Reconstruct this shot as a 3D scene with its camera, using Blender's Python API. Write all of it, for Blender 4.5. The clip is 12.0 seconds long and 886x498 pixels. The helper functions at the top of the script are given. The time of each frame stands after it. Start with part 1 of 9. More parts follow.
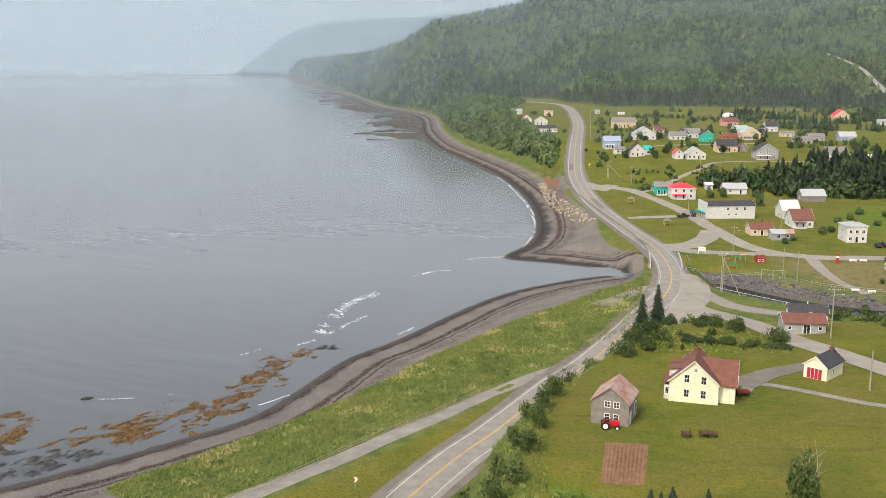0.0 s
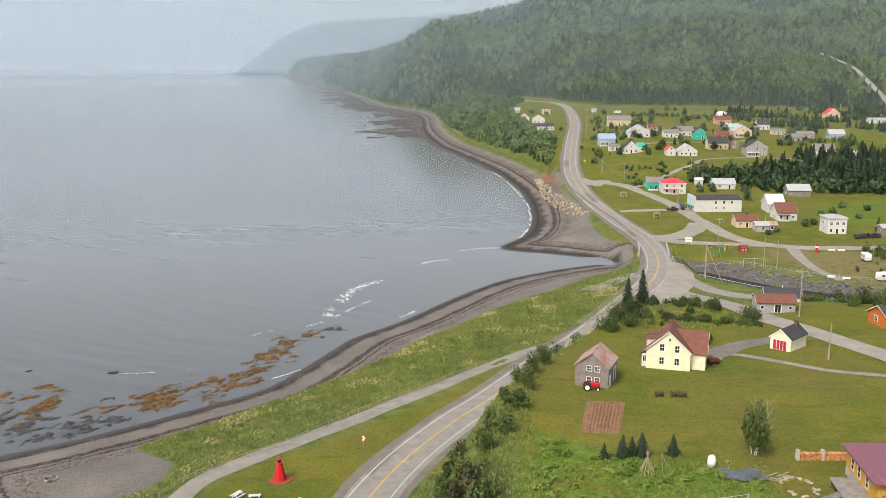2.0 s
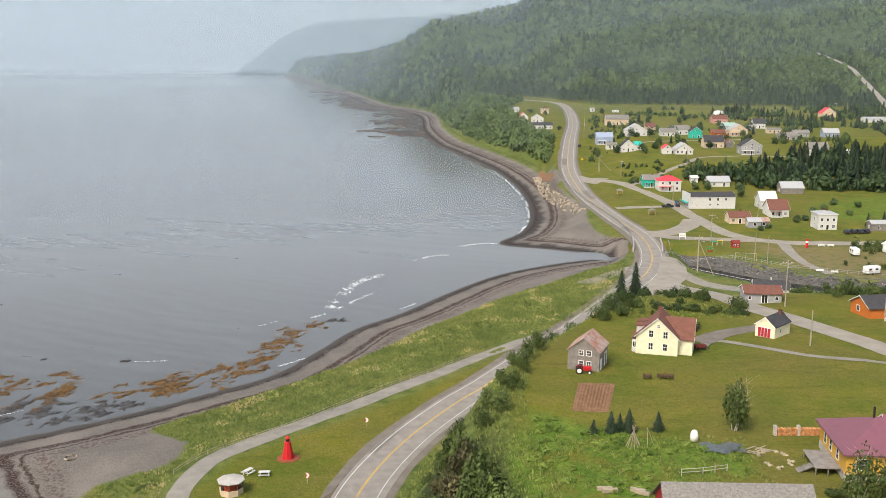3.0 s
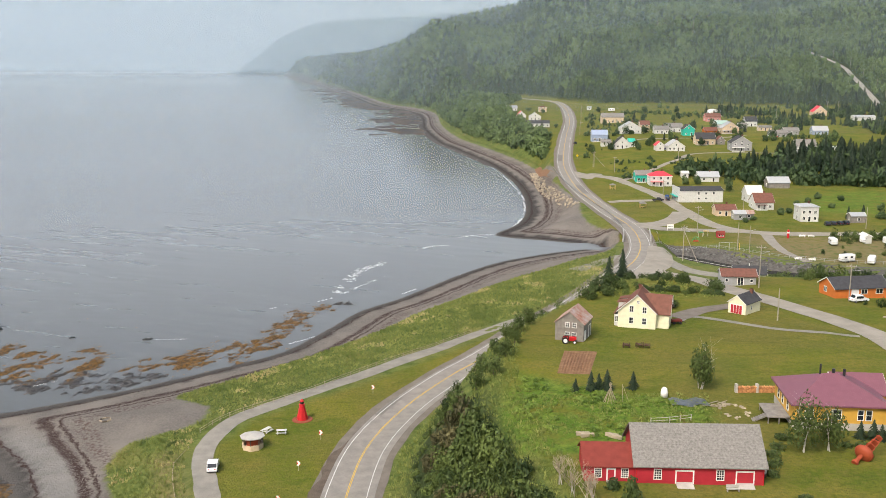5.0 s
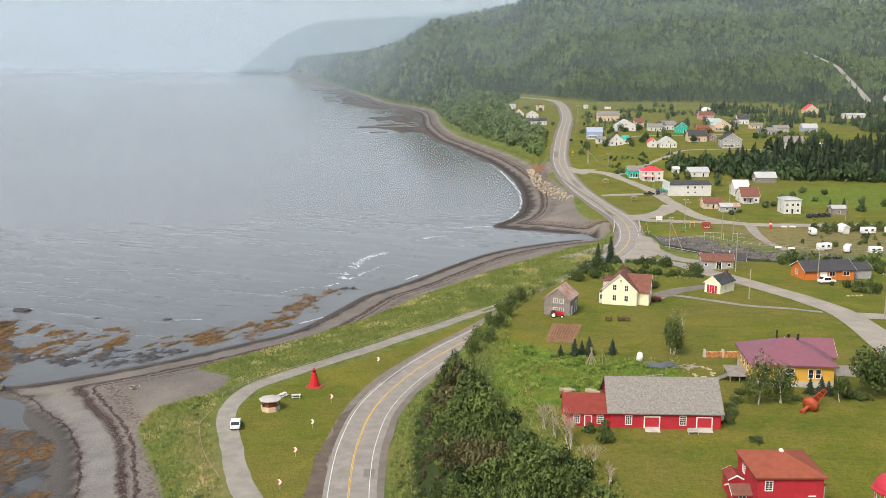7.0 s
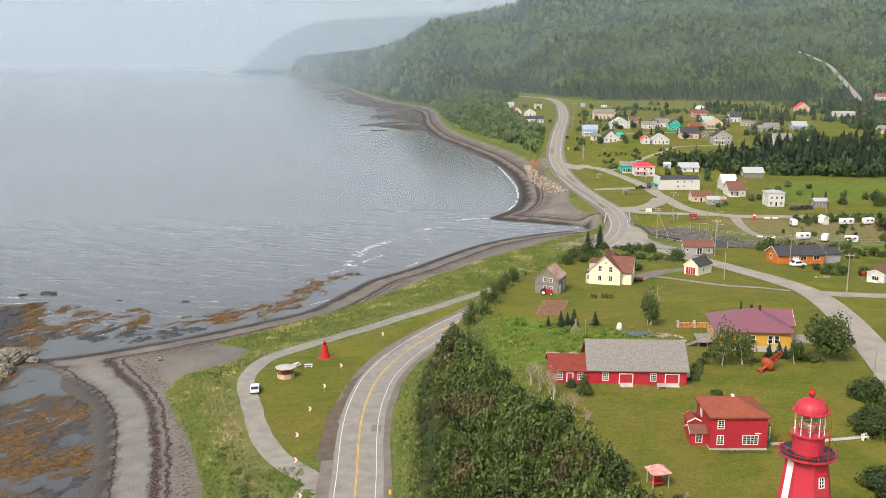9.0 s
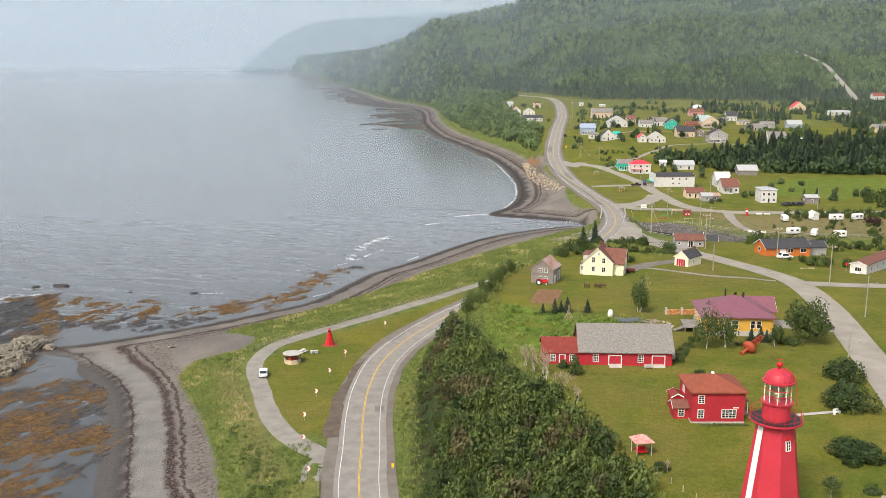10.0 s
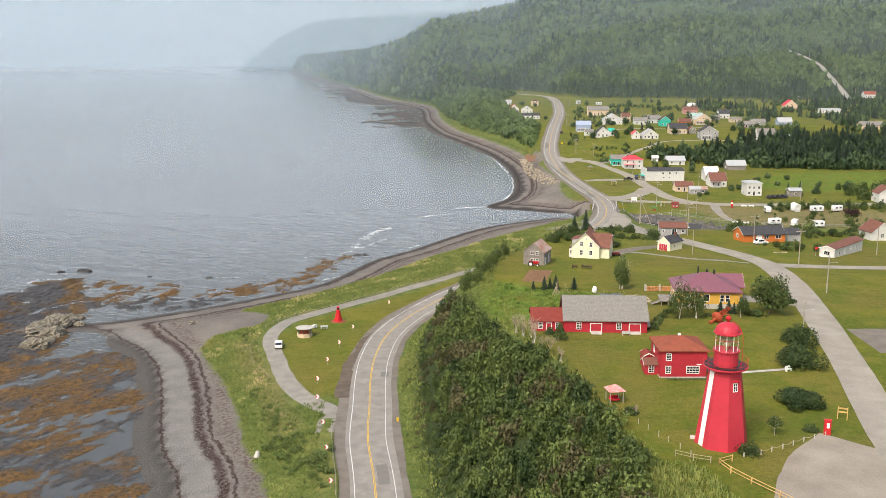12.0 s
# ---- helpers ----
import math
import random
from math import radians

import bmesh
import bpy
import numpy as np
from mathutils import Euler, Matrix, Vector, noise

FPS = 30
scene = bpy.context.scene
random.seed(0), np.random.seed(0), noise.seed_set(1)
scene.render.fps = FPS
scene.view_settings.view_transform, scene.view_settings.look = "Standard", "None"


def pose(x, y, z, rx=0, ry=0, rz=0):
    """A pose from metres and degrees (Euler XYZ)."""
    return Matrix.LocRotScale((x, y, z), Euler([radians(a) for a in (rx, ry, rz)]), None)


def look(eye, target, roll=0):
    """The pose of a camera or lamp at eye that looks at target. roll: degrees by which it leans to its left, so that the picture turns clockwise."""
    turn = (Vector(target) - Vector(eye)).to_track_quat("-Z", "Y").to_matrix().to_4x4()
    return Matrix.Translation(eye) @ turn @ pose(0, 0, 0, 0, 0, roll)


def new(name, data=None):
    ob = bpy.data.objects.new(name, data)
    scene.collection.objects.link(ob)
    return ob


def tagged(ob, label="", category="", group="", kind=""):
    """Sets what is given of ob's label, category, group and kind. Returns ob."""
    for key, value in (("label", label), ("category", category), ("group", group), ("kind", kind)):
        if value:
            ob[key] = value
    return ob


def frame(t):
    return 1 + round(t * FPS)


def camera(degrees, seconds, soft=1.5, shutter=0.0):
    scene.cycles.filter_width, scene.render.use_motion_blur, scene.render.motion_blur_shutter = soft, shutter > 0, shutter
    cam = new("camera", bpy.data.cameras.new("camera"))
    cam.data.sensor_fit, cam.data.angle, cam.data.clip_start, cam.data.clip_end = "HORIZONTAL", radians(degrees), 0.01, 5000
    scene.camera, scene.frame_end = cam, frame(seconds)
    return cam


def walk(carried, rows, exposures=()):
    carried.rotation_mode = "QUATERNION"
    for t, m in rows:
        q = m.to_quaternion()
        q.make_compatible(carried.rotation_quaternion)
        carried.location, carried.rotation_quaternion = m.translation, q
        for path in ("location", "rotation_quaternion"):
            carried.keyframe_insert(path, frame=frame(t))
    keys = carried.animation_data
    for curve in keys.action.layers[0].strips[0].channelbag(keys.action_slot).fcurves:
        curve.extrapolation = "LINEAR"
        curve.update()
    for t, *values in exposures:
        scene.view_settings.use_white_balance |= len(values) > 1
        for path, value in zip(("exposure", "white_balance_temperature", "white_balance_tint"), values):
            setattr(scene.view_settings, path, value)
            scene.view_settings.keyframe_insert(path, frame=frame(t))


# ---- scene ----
cam = camera(50.0, 12.0, soft=0.75)
PATH = [
    (0, pose(0.0, -0.0, 72.68, 78.662, 0, 0.0)),
    (2, pose(0.09, -17.31, 72.82, 78.634, 0, -0.023)),
    (4, pose(0.19, -35.33, 72.97, 78.6, 0, -0.042)),
    (6, pose(0.28, -54.04, 73.13, 78.56, 0, -0.057)),
    (8, pose(0.39, -73.46, 73.29, 78.515, 0, -0.068)),
    (10, pose(0.49, -93.57, 73.45, 78.465, 0, -0.074)),
    (12, pose(0.6, -114.38, 73.62, 78.408, 0, -0.076)),
]
walk(cam, PATH, [(0, 0.02), (6, 0.05), (12, 0.11)])

# ---- light ----
world = bpy.data.worlds.new("world")
scene.world = world
world.use_nodes = True
_nt = world.node_tree
_sky = _nt.nodes.new("ShaderNodeTexSky")
_sky.sky_type = "NISHITA"
_sky.sun_disc = False
_sky.sun_elevation = radians(48)
_sky.sun_rotation = radians(215)
_sky.air_density = 1.6
_sky.dust_density = 5.0
_sky.ozone_density = 1.0
_nt.links.new(_sky.outputs[0], _nt.nodes["Background"].inputs[0])
_nt.nodes["Background"].inputs[1].default_value = 0.2

_sun = bpy.data.lights.new("sun", "SUN")
_sun.energy = 2.6
_sun.angle = radians(14)
_sun.color = (1.0, 0.93, 0.83)
sun = new("sun", _sun)
# the sun stands behind the camera to its left, high
_az = radians(215)
_dir = Vector((math.sin(_az) * math.cos(radians(48)), math.cos(_az) * math.cos(radians(48)), math.sin(radians(48))))
sun.matrix_world = look(_dir * 300, (0, 0, 0))

# ---- plan: coast, roads, terraces ----
SHORE = [(-20, -900), (-28, -120), (-36, -20), (-44, 35), (-53, 56), (-61, 84), (-70, 108), (-82, 124), (-97, 134), (-116, 129),
         (-120, 139), (-97, 141), (-78, 152), (-64, 163), (-53, 173), (-40, 186), (-31, 207), (-24, 225), (-13, 240), (5, 271),
         (20, 292), (41, 309), (60, 321), (43, 333), (22, 345), (32, 369), (39, 399), (43, 452), (42, 519), (32, 612), (10, 720),
         (-6, 799), (-21, 956), (-30, 1175), (-58, 1300), (-108, 1446), (-205, 1940), (-340, 2540), (-495, 3197), (-640, 3890)]
SHORE_END = [(-650, 4250), (-500, 5200), (6500, 5200), (6500, -900)]
ROAD = [(-3, -90, 4.5), (-6, -20, 4), (-10, 27, 4), (-13, 50, 4), (-14, 67, 4), (-15, 84, 4), (-15, 100, 4), (-13, 118, 4), (-7, 137, 4),
        (2, 155, 4.2), (9, 166, 4.4), (17, 180, 4.6), (25, 194, 4.8), (33, 206, 5), (45, 228, 5.5), (52, 242, 5.8), (65, 268, 6),
        (73, 298, 6)]
ROAD_FAR = [(76, 333, 6), (72.9, 370, 6.4), (69.9, 416, 7), (68.8, 452, 8.5), (70.8, 505, 11.5), (79, 570, 14.5), (90.6, 649, 17.5),
            (111, 787, 20), (128, 960, 22), (128, 1060, 23), (102, 1090, 24.5), (64, 1140, 26), (25, 1340, 24)]
SIDE_ROAD = [(66, 264, 5.9), (68.5, 250, 6.2), (71, 228, 9.8), (71.5, 208, 13.2), (73, 190, 15.3), (78, 178, 15.8), (82.5, 167, 16.1), (87, 155, 16.5),
             (90, 140, 17), (87.5, 115, 17.8), (82, 84, 18), (75.5, 53, 18), (68.5, 22, 17.5), (62, -12, 17.4), (54, -60, 17.4)]
TERRACE = [(34, -120), (36, -40), (34, -10), (26, 22), (22, 46), (14, 80), (10, 110), (13, 140), (22, 165), (36, 188), (52, 204),
           (75, 208), (110, 206), (160, 212), (300, 216), (700, 230), (700, -120)]
RIVER = [(56, 324, 0.2), (70, 312, 0.6), (82, 300, 1.2), (90, 287, 1.6), (101, 270, 2.2), (116, 258, 2.6), (140, 250, 3.2), (240, 252, 5), (420, 262, 8)]


def spline(pts, step):
    """A smooth line through the points, sampled about every step metres."""
    p = np.array(pts, float)
    q = np.vstack([2 * p[0] - p[1], p, 2 * p[-1] - p[-2]])
    out = []
    for i in range(1, len(q) - 2):
        n = max(1, int(np.linalg.norm(q[i + 1, :2] - q[i, :2]) / step))
        t = np.arange(n)[:, None] / n
        a, b, c, d = q[i - 1], q[i], q[i + 1], q[i + 2]
        out.append(0.5 * (2 * b + (c - a) * t + (2 * a - 5 * b + 4 * c - d) * t**2 + (3 * b - a - 3 * c + d) * t**3))
    return np.vstack(out + [q[-2:-1]])


def line_distance(x, y, pts):
    """Distance to a line of points, and the line's value (third column) at the nearest place."""
    pts = np.asarray(pts, float)
    best = np.full(x.shape, 1e9)
    val = np.zeros(x.shape)
    for a, b in zip(pts[:-1], pts[1:]):
        dx, dy = b[0] - a[0], b[1] - a[1]
        t = np.clip(((x - a[0]) * dx + (y - a[1]) * dy) / (dx * dx + dy * dy + 1e-9), 0, 1)
        d = np.hypot(x - a[0] - t * dx, y - a[1] - t * dy)
        near = d < best
        best = np.where(near, d, best)
        if pts.shape[1] > 2:
            val = np.where(near, a[2] + t * (b[2] - a[2]), val)
    return best, val


def inside(x, y, poly):
    """Which places lie in a polygon."""
    poly = np.asarray(poly, float)[:, :2]
    r = np.zeros(x.shape, bool)
    for (x0, y0), (x1, y1) in zip(poly, np.roll(poly, -1, 0)):
        r ^= ((y0 > y) != (y1 > y)) & (x < (x1 - x0) * (y - y0) / (y1 - y0 + 1e-12) + x0)
    return r


def signed(x, y, poly):
    """Distance to a polygon's edge, positive inside."""
    poly = np.asarray(poly, float)[:, :2]
    d, _ = line_distance(x, y, np.vstack([poly, poly[:1]]))
    return np.where(inside(x, y, poly), d, -d)


def ramp(v, a, b):
    t = np.clip((v - a) / (b - a), 0, 1)
    return t * t * (3 - 2 * t)


def lumps(x, y, size, seed=0):
    """Smooth unevenness between about -1 and 1."""
    r = np.random.RandomState(seed)
    s = np.zeros(x.shape)
    for k in range(7):
        a, f, ph = r.uniform(0, 6.28), r.uniform(0.6, 2.2) * 6.28 / size, r.uniform(0, 6.28, 2)
        s += np.sin((x * np.cos(a) + y * np.sin(a)) * f + ph[0] + 1.3 * np.sin((y * np.cos(a) - x * np.sin(a)) * f * 0.6 + ph[1]))
    return s / 4.5


def patches(x, y, size, seed=0):
    """Smooth random patches between -1 and 1, with no direction of their own."""
    t = np.random.RandomState(seed).uniform(-1, 1, (64, 64))
    u, v = x / size, y / size
    i, j = np.floor(u).astype(int), np.floor(v).astype(int)
    a, b = u - i, v - j
    a, b = a * a * (3 - 2 * a), b * b * (3 - 2 * b)
    i0, i1, j0, j1 = i % 64, (i + 1) % 64, j % 64, (j + 1) % 64
    return (t[j0, i0] * (1 - a) + t[j0, i1] * a) * (1 - b) + (t[j1, i0] * (1 - a) + t[j1, i1] * a) * b


COAST = spline(SHORE, 6)
LAND = np.vstack([COAST, SHORE_END])
ROADLINE = spline(ROAD + ROAD_FAR, 4)
SIDELINE = spline(SIDE_ROAD, 4)


def beyond_foot(x, y):
    """How far a place lies behind the foot of the wooded hills."""
    return y - 945 + 0.06 * (x - 150) - 40 * np.sin(x * 0.008) - 210 * ramp(-x, -175, -95)


def shore_distance(x, y):
    return signed(x, y, LAND)


def ground(x, y, d=None):
    """Height of the ground; sea level is 0."""
    x, y = np.broadcast_arrays(np.asarray(x, float), np.asarray(y, float))
    if d is None:
        d = shore_distance(x, y)
    sea = np.maximum(-4, d * 0.045)
    beach = np.where(d < 0, sea, np.minimum(d * 0.1, 2.4 + 0.004 * d))
    # the tidal pool's sandy rim lies dry
    rim = ramp(-y, -132, -118) * (d < 3)
    beach = beach + (np.clip((d + 5.5) * 0.05, -4, 0.45) - beach) * rim
    low = np.interp(y, [0, 150, 230, 300, 380], [3.4, 3.6, 4.6, 5.2, 6.2])
    z = np.where(d > 16, beach + (np.maximum(low, beach) - beach) * ramp(d, 16, 34), beach)
    # upper terrace with the lighthouse
    t = signed(x, y, TERRACE)
    top = np.interp(y, [-100, 20, 60, 120, 160, 200, 235], [17.5, 17.6, 18.3, 18.2, 16.5, 15, 14]) - 1.5 * ramp(x, 70, 160)
    wide = np.interp(y, [0, 120, 170, 230], [26, 24, 22, 28])
    z = z + (top - z) * ramp(t, -wide, 2) * (d > 0)
    # the village: a flat by the river, a bank, the upper fields
    rx = np.interp(y, ROADLINE[:, 1], ROADLINE[:, 0])
    road_z = np.interp(y, [380, 452, 505, 570, 650, 790, 960, 1140], [6.4, 8.5, 11.5, 14.5, 17.5, 20, 22, 25])
    fields = np.interp(y, [380, 452, 500, 560, 700, 900, 1100], [6.4, 7.2, 15.5, 17, 20, 23.5, 25])
    up = road_z + (fields - road_z) * ramp(x - rx, 12, 50)
    bluff = 1.8 + 0.62 * np.maximum(d - 26, 0)
    up = np.minimum(up, bluff)
    z = np.where(y > 380, np.maximum(z * (d < 26), up) * (d >= 12) + beach * (d < 12), z)
    # wooded hills behind
    near = np.interp(y, [1000, 1250, 2400, 3200], [55, 30, 30, 14])
    steep = np.interp(y, [2400, 3200], [1.15, 3.4])
    cliff = 6 + steep * np.clip(d - near, 0, 103.5 / steep) + 0.25 * np.clip(d - 145, 0, 3000)
    cliff = cliff * np.interp(y, [1200, 1500, 1800, 2300, 2800, 4000], [1.34, 1.25, 0.98, 0.74, 0.62, 0.48])
    foot = beyond_foot(x, y)
    slope = 24 + 0.275 * np.maximum(foot, 0) - 0.00004 * np.maximum(foot, 0) ** 2 * (foot < 2000)
    hill = np.minimum(slope, cliff) + 9 * lumps(x, y, 420, 3) * ramp(foot, 30, 300) * ramp(d, 60, 260)
    z = np.where((foot > 0) & (d > near - 5), np.maximum(hill, np.minimum(z, 26)), z)
    # the river's bed
    rd, rz = line_distance(x, y, RIVER)
    z = np.minimum(z, np.maximum(rz - 0.7 + 0.55 * np.maximum(rd - 4.5, 0), -2))
    # the road lies in its corridor
    md, mz = line_distance(x, y, ROADLINE[::2])
    flat = 1 - ramp(md, 6.5, 15)
    bridge = (y > 303) & (y < 322) & (rd < 14)
    z = z + (mz - 0.12 - z) * flat * (~bridge)
    sd, sz = line_distance(x, y, SIDELINE)
    side = 1 - ramp(sd, 4.5, 10)
    z = np.where(md > 7, z + (sz - 0.1 - z) * side, z)
    z = z + 0.12 * lumps(x, y, 22, 5) * (d > 6) * (1 - flat) * (1 - side) * (t < 20)
    return z

# ---- materials ----
def material(name, color, rough=0.8, vary=0.25, size=1.0, bump=0.0, fine=0.1, metal=0.0, other=None, random=0.0, spec=0.3):
    """A procedural surface: a colour that drifts at two scales towards a second one, with relief."""
    m = bpy.data.materials.new(name)
    m.use_nodes = True
    nt = m.node_tree
    b = nt.nodes["Principled BSDF"]
    b.inputs["Roughness"].default_value = rough
    b.inputs["Metallic"].default_value = metal
    b.inputs["Specular IOR Level"].default_value = spec
    tc = nt.nodes.new("ShaderNodeTexCoord")
    n1 = nt.nodes.new("ShaderNodeTexNoise")
    n1.inputs["Scale"].default_value = 1.0 / size
    n1.inputs["Detail"].default_value = 6
    n2 = nt.nodes.new("ShaderNodeTexNoise")
    n2.inputs["Scale"].default_value = 1.0 / fine
    n2.inputs["Detail"].default_value = 3
    add = nt.nodes.new("ShaderNodeMath")
    add.operation = "MULTIPLY_ADD"
    add.inputs[1].default_value = 0.45
    for n in (n1, n2):
        nt.links.new(tc.outputs["Object"], n.inputs["Vector"])
    nt.links.new(n2.outputs["Fac"], add.inputs[0])
    nt.links.new(n1.outputs["Fac"], add.inputs[2])
    rmp = nt.nodes.new("ShaderNodeMapRange")
    rmp.inputs[1].default_value, rmp.inputs[2].default_value = 0.45, 1.0
    nt.links.new(add.outputs[0], rmp.inputs[0])
    mix = nt.nodes.new("ShaderNodeMix")
    mix.data_type = "RGBA"
    c2 = other or tuple(c * (1 - vary) for c in color)
    c1 = color if other else tuple(min(1, c * (1 + vary * 0.6)) for c in color)
    mix.inputs[6].default_value = (*c1, 1)
    mix.inputs[7].default_value = (*c2, 1)
    nt.links.new(rmp.outputs[0], mix.inputs[0])
    out = mix.outputs[2]
    if random:
        oi = nt.nodes.new("ShaderNodeObjectInfo")
        mr = nt.nodes.new("ShaderNodeMapRange")
        mr.inputs[3].default_value, mr.inputs[4].default_value = 1 - random, 1 + random
        nt.links.new(oi.outputs["Random"], mr.inputs[0])
        hs = nt.nodes.new("ShaderNodeHueSaturation")
        nt.links.new(mr.outputs[0], hs.inputs["Value"])
        nt.links.new(out, hs.inputs["Color"])
        out = hs.outputs[0]
    nt.links.new(out, b.inputs["Base Color"])
    if bump:
        bp = nt.nodes.new("ShaderNodeBump")
        bp.inputs["Strength"].default_value = bump
        bp.inputs["Distance"].default_value = fine * 0.5
        nt.links.new(n2.outputs["Fac"], bp.inputs["Height"])
        nt.links.new(bp.outputs[0], b.inputs["Normal"])
    return m


def boards(name, color, step=0.16, rough=0.6, vary=0.15, axis="Z", depth=0.4, grain=(0.9, 0.12)):
    """Painted siding or sheet metal: ridges every step metres along one axis, with some wear."""
    m = material(name, color, rough, vary, grain[0], 0.0, grain[1])
    nt = m.node_tree
    tc = nt.nodes["Texture Coordinate"]
    wv = nt.nodes.new("ShaderNodeTexWave")
    wv.bands_direction = axis
    wv.wave_profile = "SAW"
    wv.inputs["Scale"].default_value = 0.314 / step
    nt.links.new(tc.outputs["Object"], wv.inputs["Vector"])
    bp = nt.nodes.new("ShaderNodeBump")
    bp.inputs["Strength"].default_value = depth
    bp.inputs["Distance"].default_value = 0.03
    nt.links.new(wv.outputs["Fac"], bp.inputs["Height"])
    b = nt.nodes["Principled BSDF"]
    nt.links.new(bp.outputs[0], b.inputs["Normal"])
    return m


def leafy(name, dark, light, rough=0.6, yellow=None, each=0.45):
    """Foliage: the tone of each plant comes from its mesh, leaf by leaf variation from each leaf."""
    m = bpy.data.materials.new(name)
    m.use_nodes = True
    nt = m.node_tree
    b = nt.nodes["Principled BSDF"]
    b.inputs["Roughness"].default_value = rough
    b.inputs["Specular IOR Level"].default_value = 0.2
    at = nt.nodes.new("ShaderNodeAttribute")
    at.attribute_name = "tone"
    geo = nt.nodes.new("ShaderNodeNewGeometry")
    ma = nt.nodes.new("ShaderNodeMath")
    ma.operation = "MULTIPLY_ADD"
    ma.inputs[1].default_value = each
    nt.links.new(geo.outputs["Random Per Island"], ma.inputs[0])
    nt.links.new(at.outputs["Fac"], ma.inputs[2])
    cr = nt.nodes.new("ShaderNodeValToRGB")
    cr.color_ramp.elements[0].position, cr.color_ramp.elements[0].color = 0.1, (*dark, 1)
    cr.color_ramp.elements[1].position, cr.color_ramp.elements[1].color = 1.25 if yellow is None else 0.95, (*light, 1)
    if yellow:
        e = cr.color_ramp.elements.new(1.0)
        e.color = (*yellow, 1)
    nt.links.new(ma.outputs[0], cr.inputs[0])
    nt.links.new(cr.outputs[0], b.inputs["Base Color"])
    b.inputs["Transmission Weight"].default_value = 0.0
    return m


M = {}
M["asphalt"] = material("asphalt", (0.19, 0.176, 0.158), 0.85, 0.3, 2.2, 0.2, 0.3, other=(0.285, 0.262, 0.232))
M["old_asphalt"] = material("old_asphalt", (0.222, 0.2, 0.168), 0.9, 0.35, 4.0, 0.3, 0.4, other=(0.33, 0.298, 0.25))
M["gravel"] = material("gravel", (0.30, 0.275, 0.24), 0.95, 0.3, 3.0, 0.5, 0.15, other=(0.22, 0.2, 0.17))
M["shoulder"] = material("shoulder", (0.2, 0.175, 0.15), 0.95, 0.3, 2.5, 0.5, 0.2, other=(0.13, 0.11, 0.09))
M["dirt"] = material("dirt", (0.15, 0.115, 0.085), 0.95, 0.3, 1.6, 0.6, 0.2, other=(0.075, 0.06, 0.048))
M["fresh_asphalt"] = material("fresh_asphalt", (0.145, 0.135, 0.122), 0.85, 0.2, 1.5, 0.2, 0.2, other=(0.19, 0.176, 0.158))
M["line_white"] = material("line_white", (0.7, 0.7, 0.68), 0.7, 0.3, 1.5, 0, 0.3, other=(0.45, 0.44, 0.42))
M["line_yellow"] = material("line_yellow", (0.62, 0.38, 0.05), 0.7, 0.25, 2.0, 0, 0.3)
M["red_wood"] = boards("red_wood", (0.40, 0.026, 0.04), 0.13)
M["red_tower"] = material("red_tower", (0.46, 0.035, 0.055), 0.45, 0.15, 3.0, 0.05, 0.3)
M["white_paint"] = material("white_paint", (0.78, 0.77, 0.74), 0.55, 0.08, 1.2, 0, 0.2)
M["white_wood"] = boards("white_wood", (0.6, 0.595, 0.575), 0.14)
M["cream_wood"] = boards("cream_wood", (0.78, 0.74, 0.54), 0.14)
M["yellow_wood"] = boards("yellow_wood", (0.62, 0.36, 0.06), 0.14)
M["orange_wood"] = boards("orange_wood", (0.55, 0.16, 0.035), 0.14)
M["grey_wood"] = boards("grey_wood", (0.24, 0.22, 0.2), 0.18, 0.9, 0.35, depth=0.7)
M["grey_siding"] = boards("grey_siding", (0.33, 0.33, 0.33), 0.14)
M["beige_wood"] = boards("beige_wood", (0.6, 0.47, 0.33), 0.14)
M["blue_wood"] = boards("blue_wood", (0.3, 0.36, 0.48), 0.14)
M["teal_wood"] = boards("teal_wood", (0.03, 0.42, 0.33), 0.14)
M["shingle_grey"] = boards("shingle_grey", (0.225, 0.212, 0.195), 0.2, 0.95, 0.4, depth=0.9, grain=(0.3, 0.11))
M["mint_metal"] = boards("mint_metal", (0.32, 0.45, 0.4), 0.3, 0.5, 0.1, "X", 0.4)
M["shingle_brown"] = boards("shingle_brown", (0.17, 0.075, 0.055), 0.16, 0.9, 0.25)
M["shingle_dark"] = boards("shingle_dark", (0.055, 0.055, 0.06), 0.16, 0.9, 0.25)
M["shingle_red"] = boards("shingle_red", (0.25, 0.07, 0.04), 0.16, 0.9, 0.2)
M["roof_brownred"] = boards("roof_brownred", (0.2, 0.04, 0.03), 0.16, 0.9, 0.2)
M["roof_purple"] = boards("roof_purple", (0.195, 0.08, 0.105), 0.3, 0.45, 0.1, "X", 0.6)
M["roof_metal"] = boards("roof_metal", (0.38, 0.39, 0.40), 0.3, 0.5, 0.1, "X", 0.5)
M["roof_rust"] = material("roof_rust", (0.42, 0.38, 0.35), 0.7, 0.3, 1.3, 0.2, 0.2, other=(0.3, 0.09, 0.035))
M["roof_pink"] = boards("roof_pink", (0.62, 0.05, 0.07), 0.3, 0.5, 0.1, "X", 0.4)
M["glass"] = material("glass", (0.02, 0.024, 0.03), 0.08, 0.2, 2, 0, 0.5, spec=0.6)
M["concrete"] = material("concrete", (0.42, 0.4, 0.37), 0.9, 0.25, 1.5, 0.3, 0.1)
M["pole_wood"] = material("pole_wood", (0.33, 0.29, 0.24), 0.9, 0.3, 1.5, 0.4, 0.06)
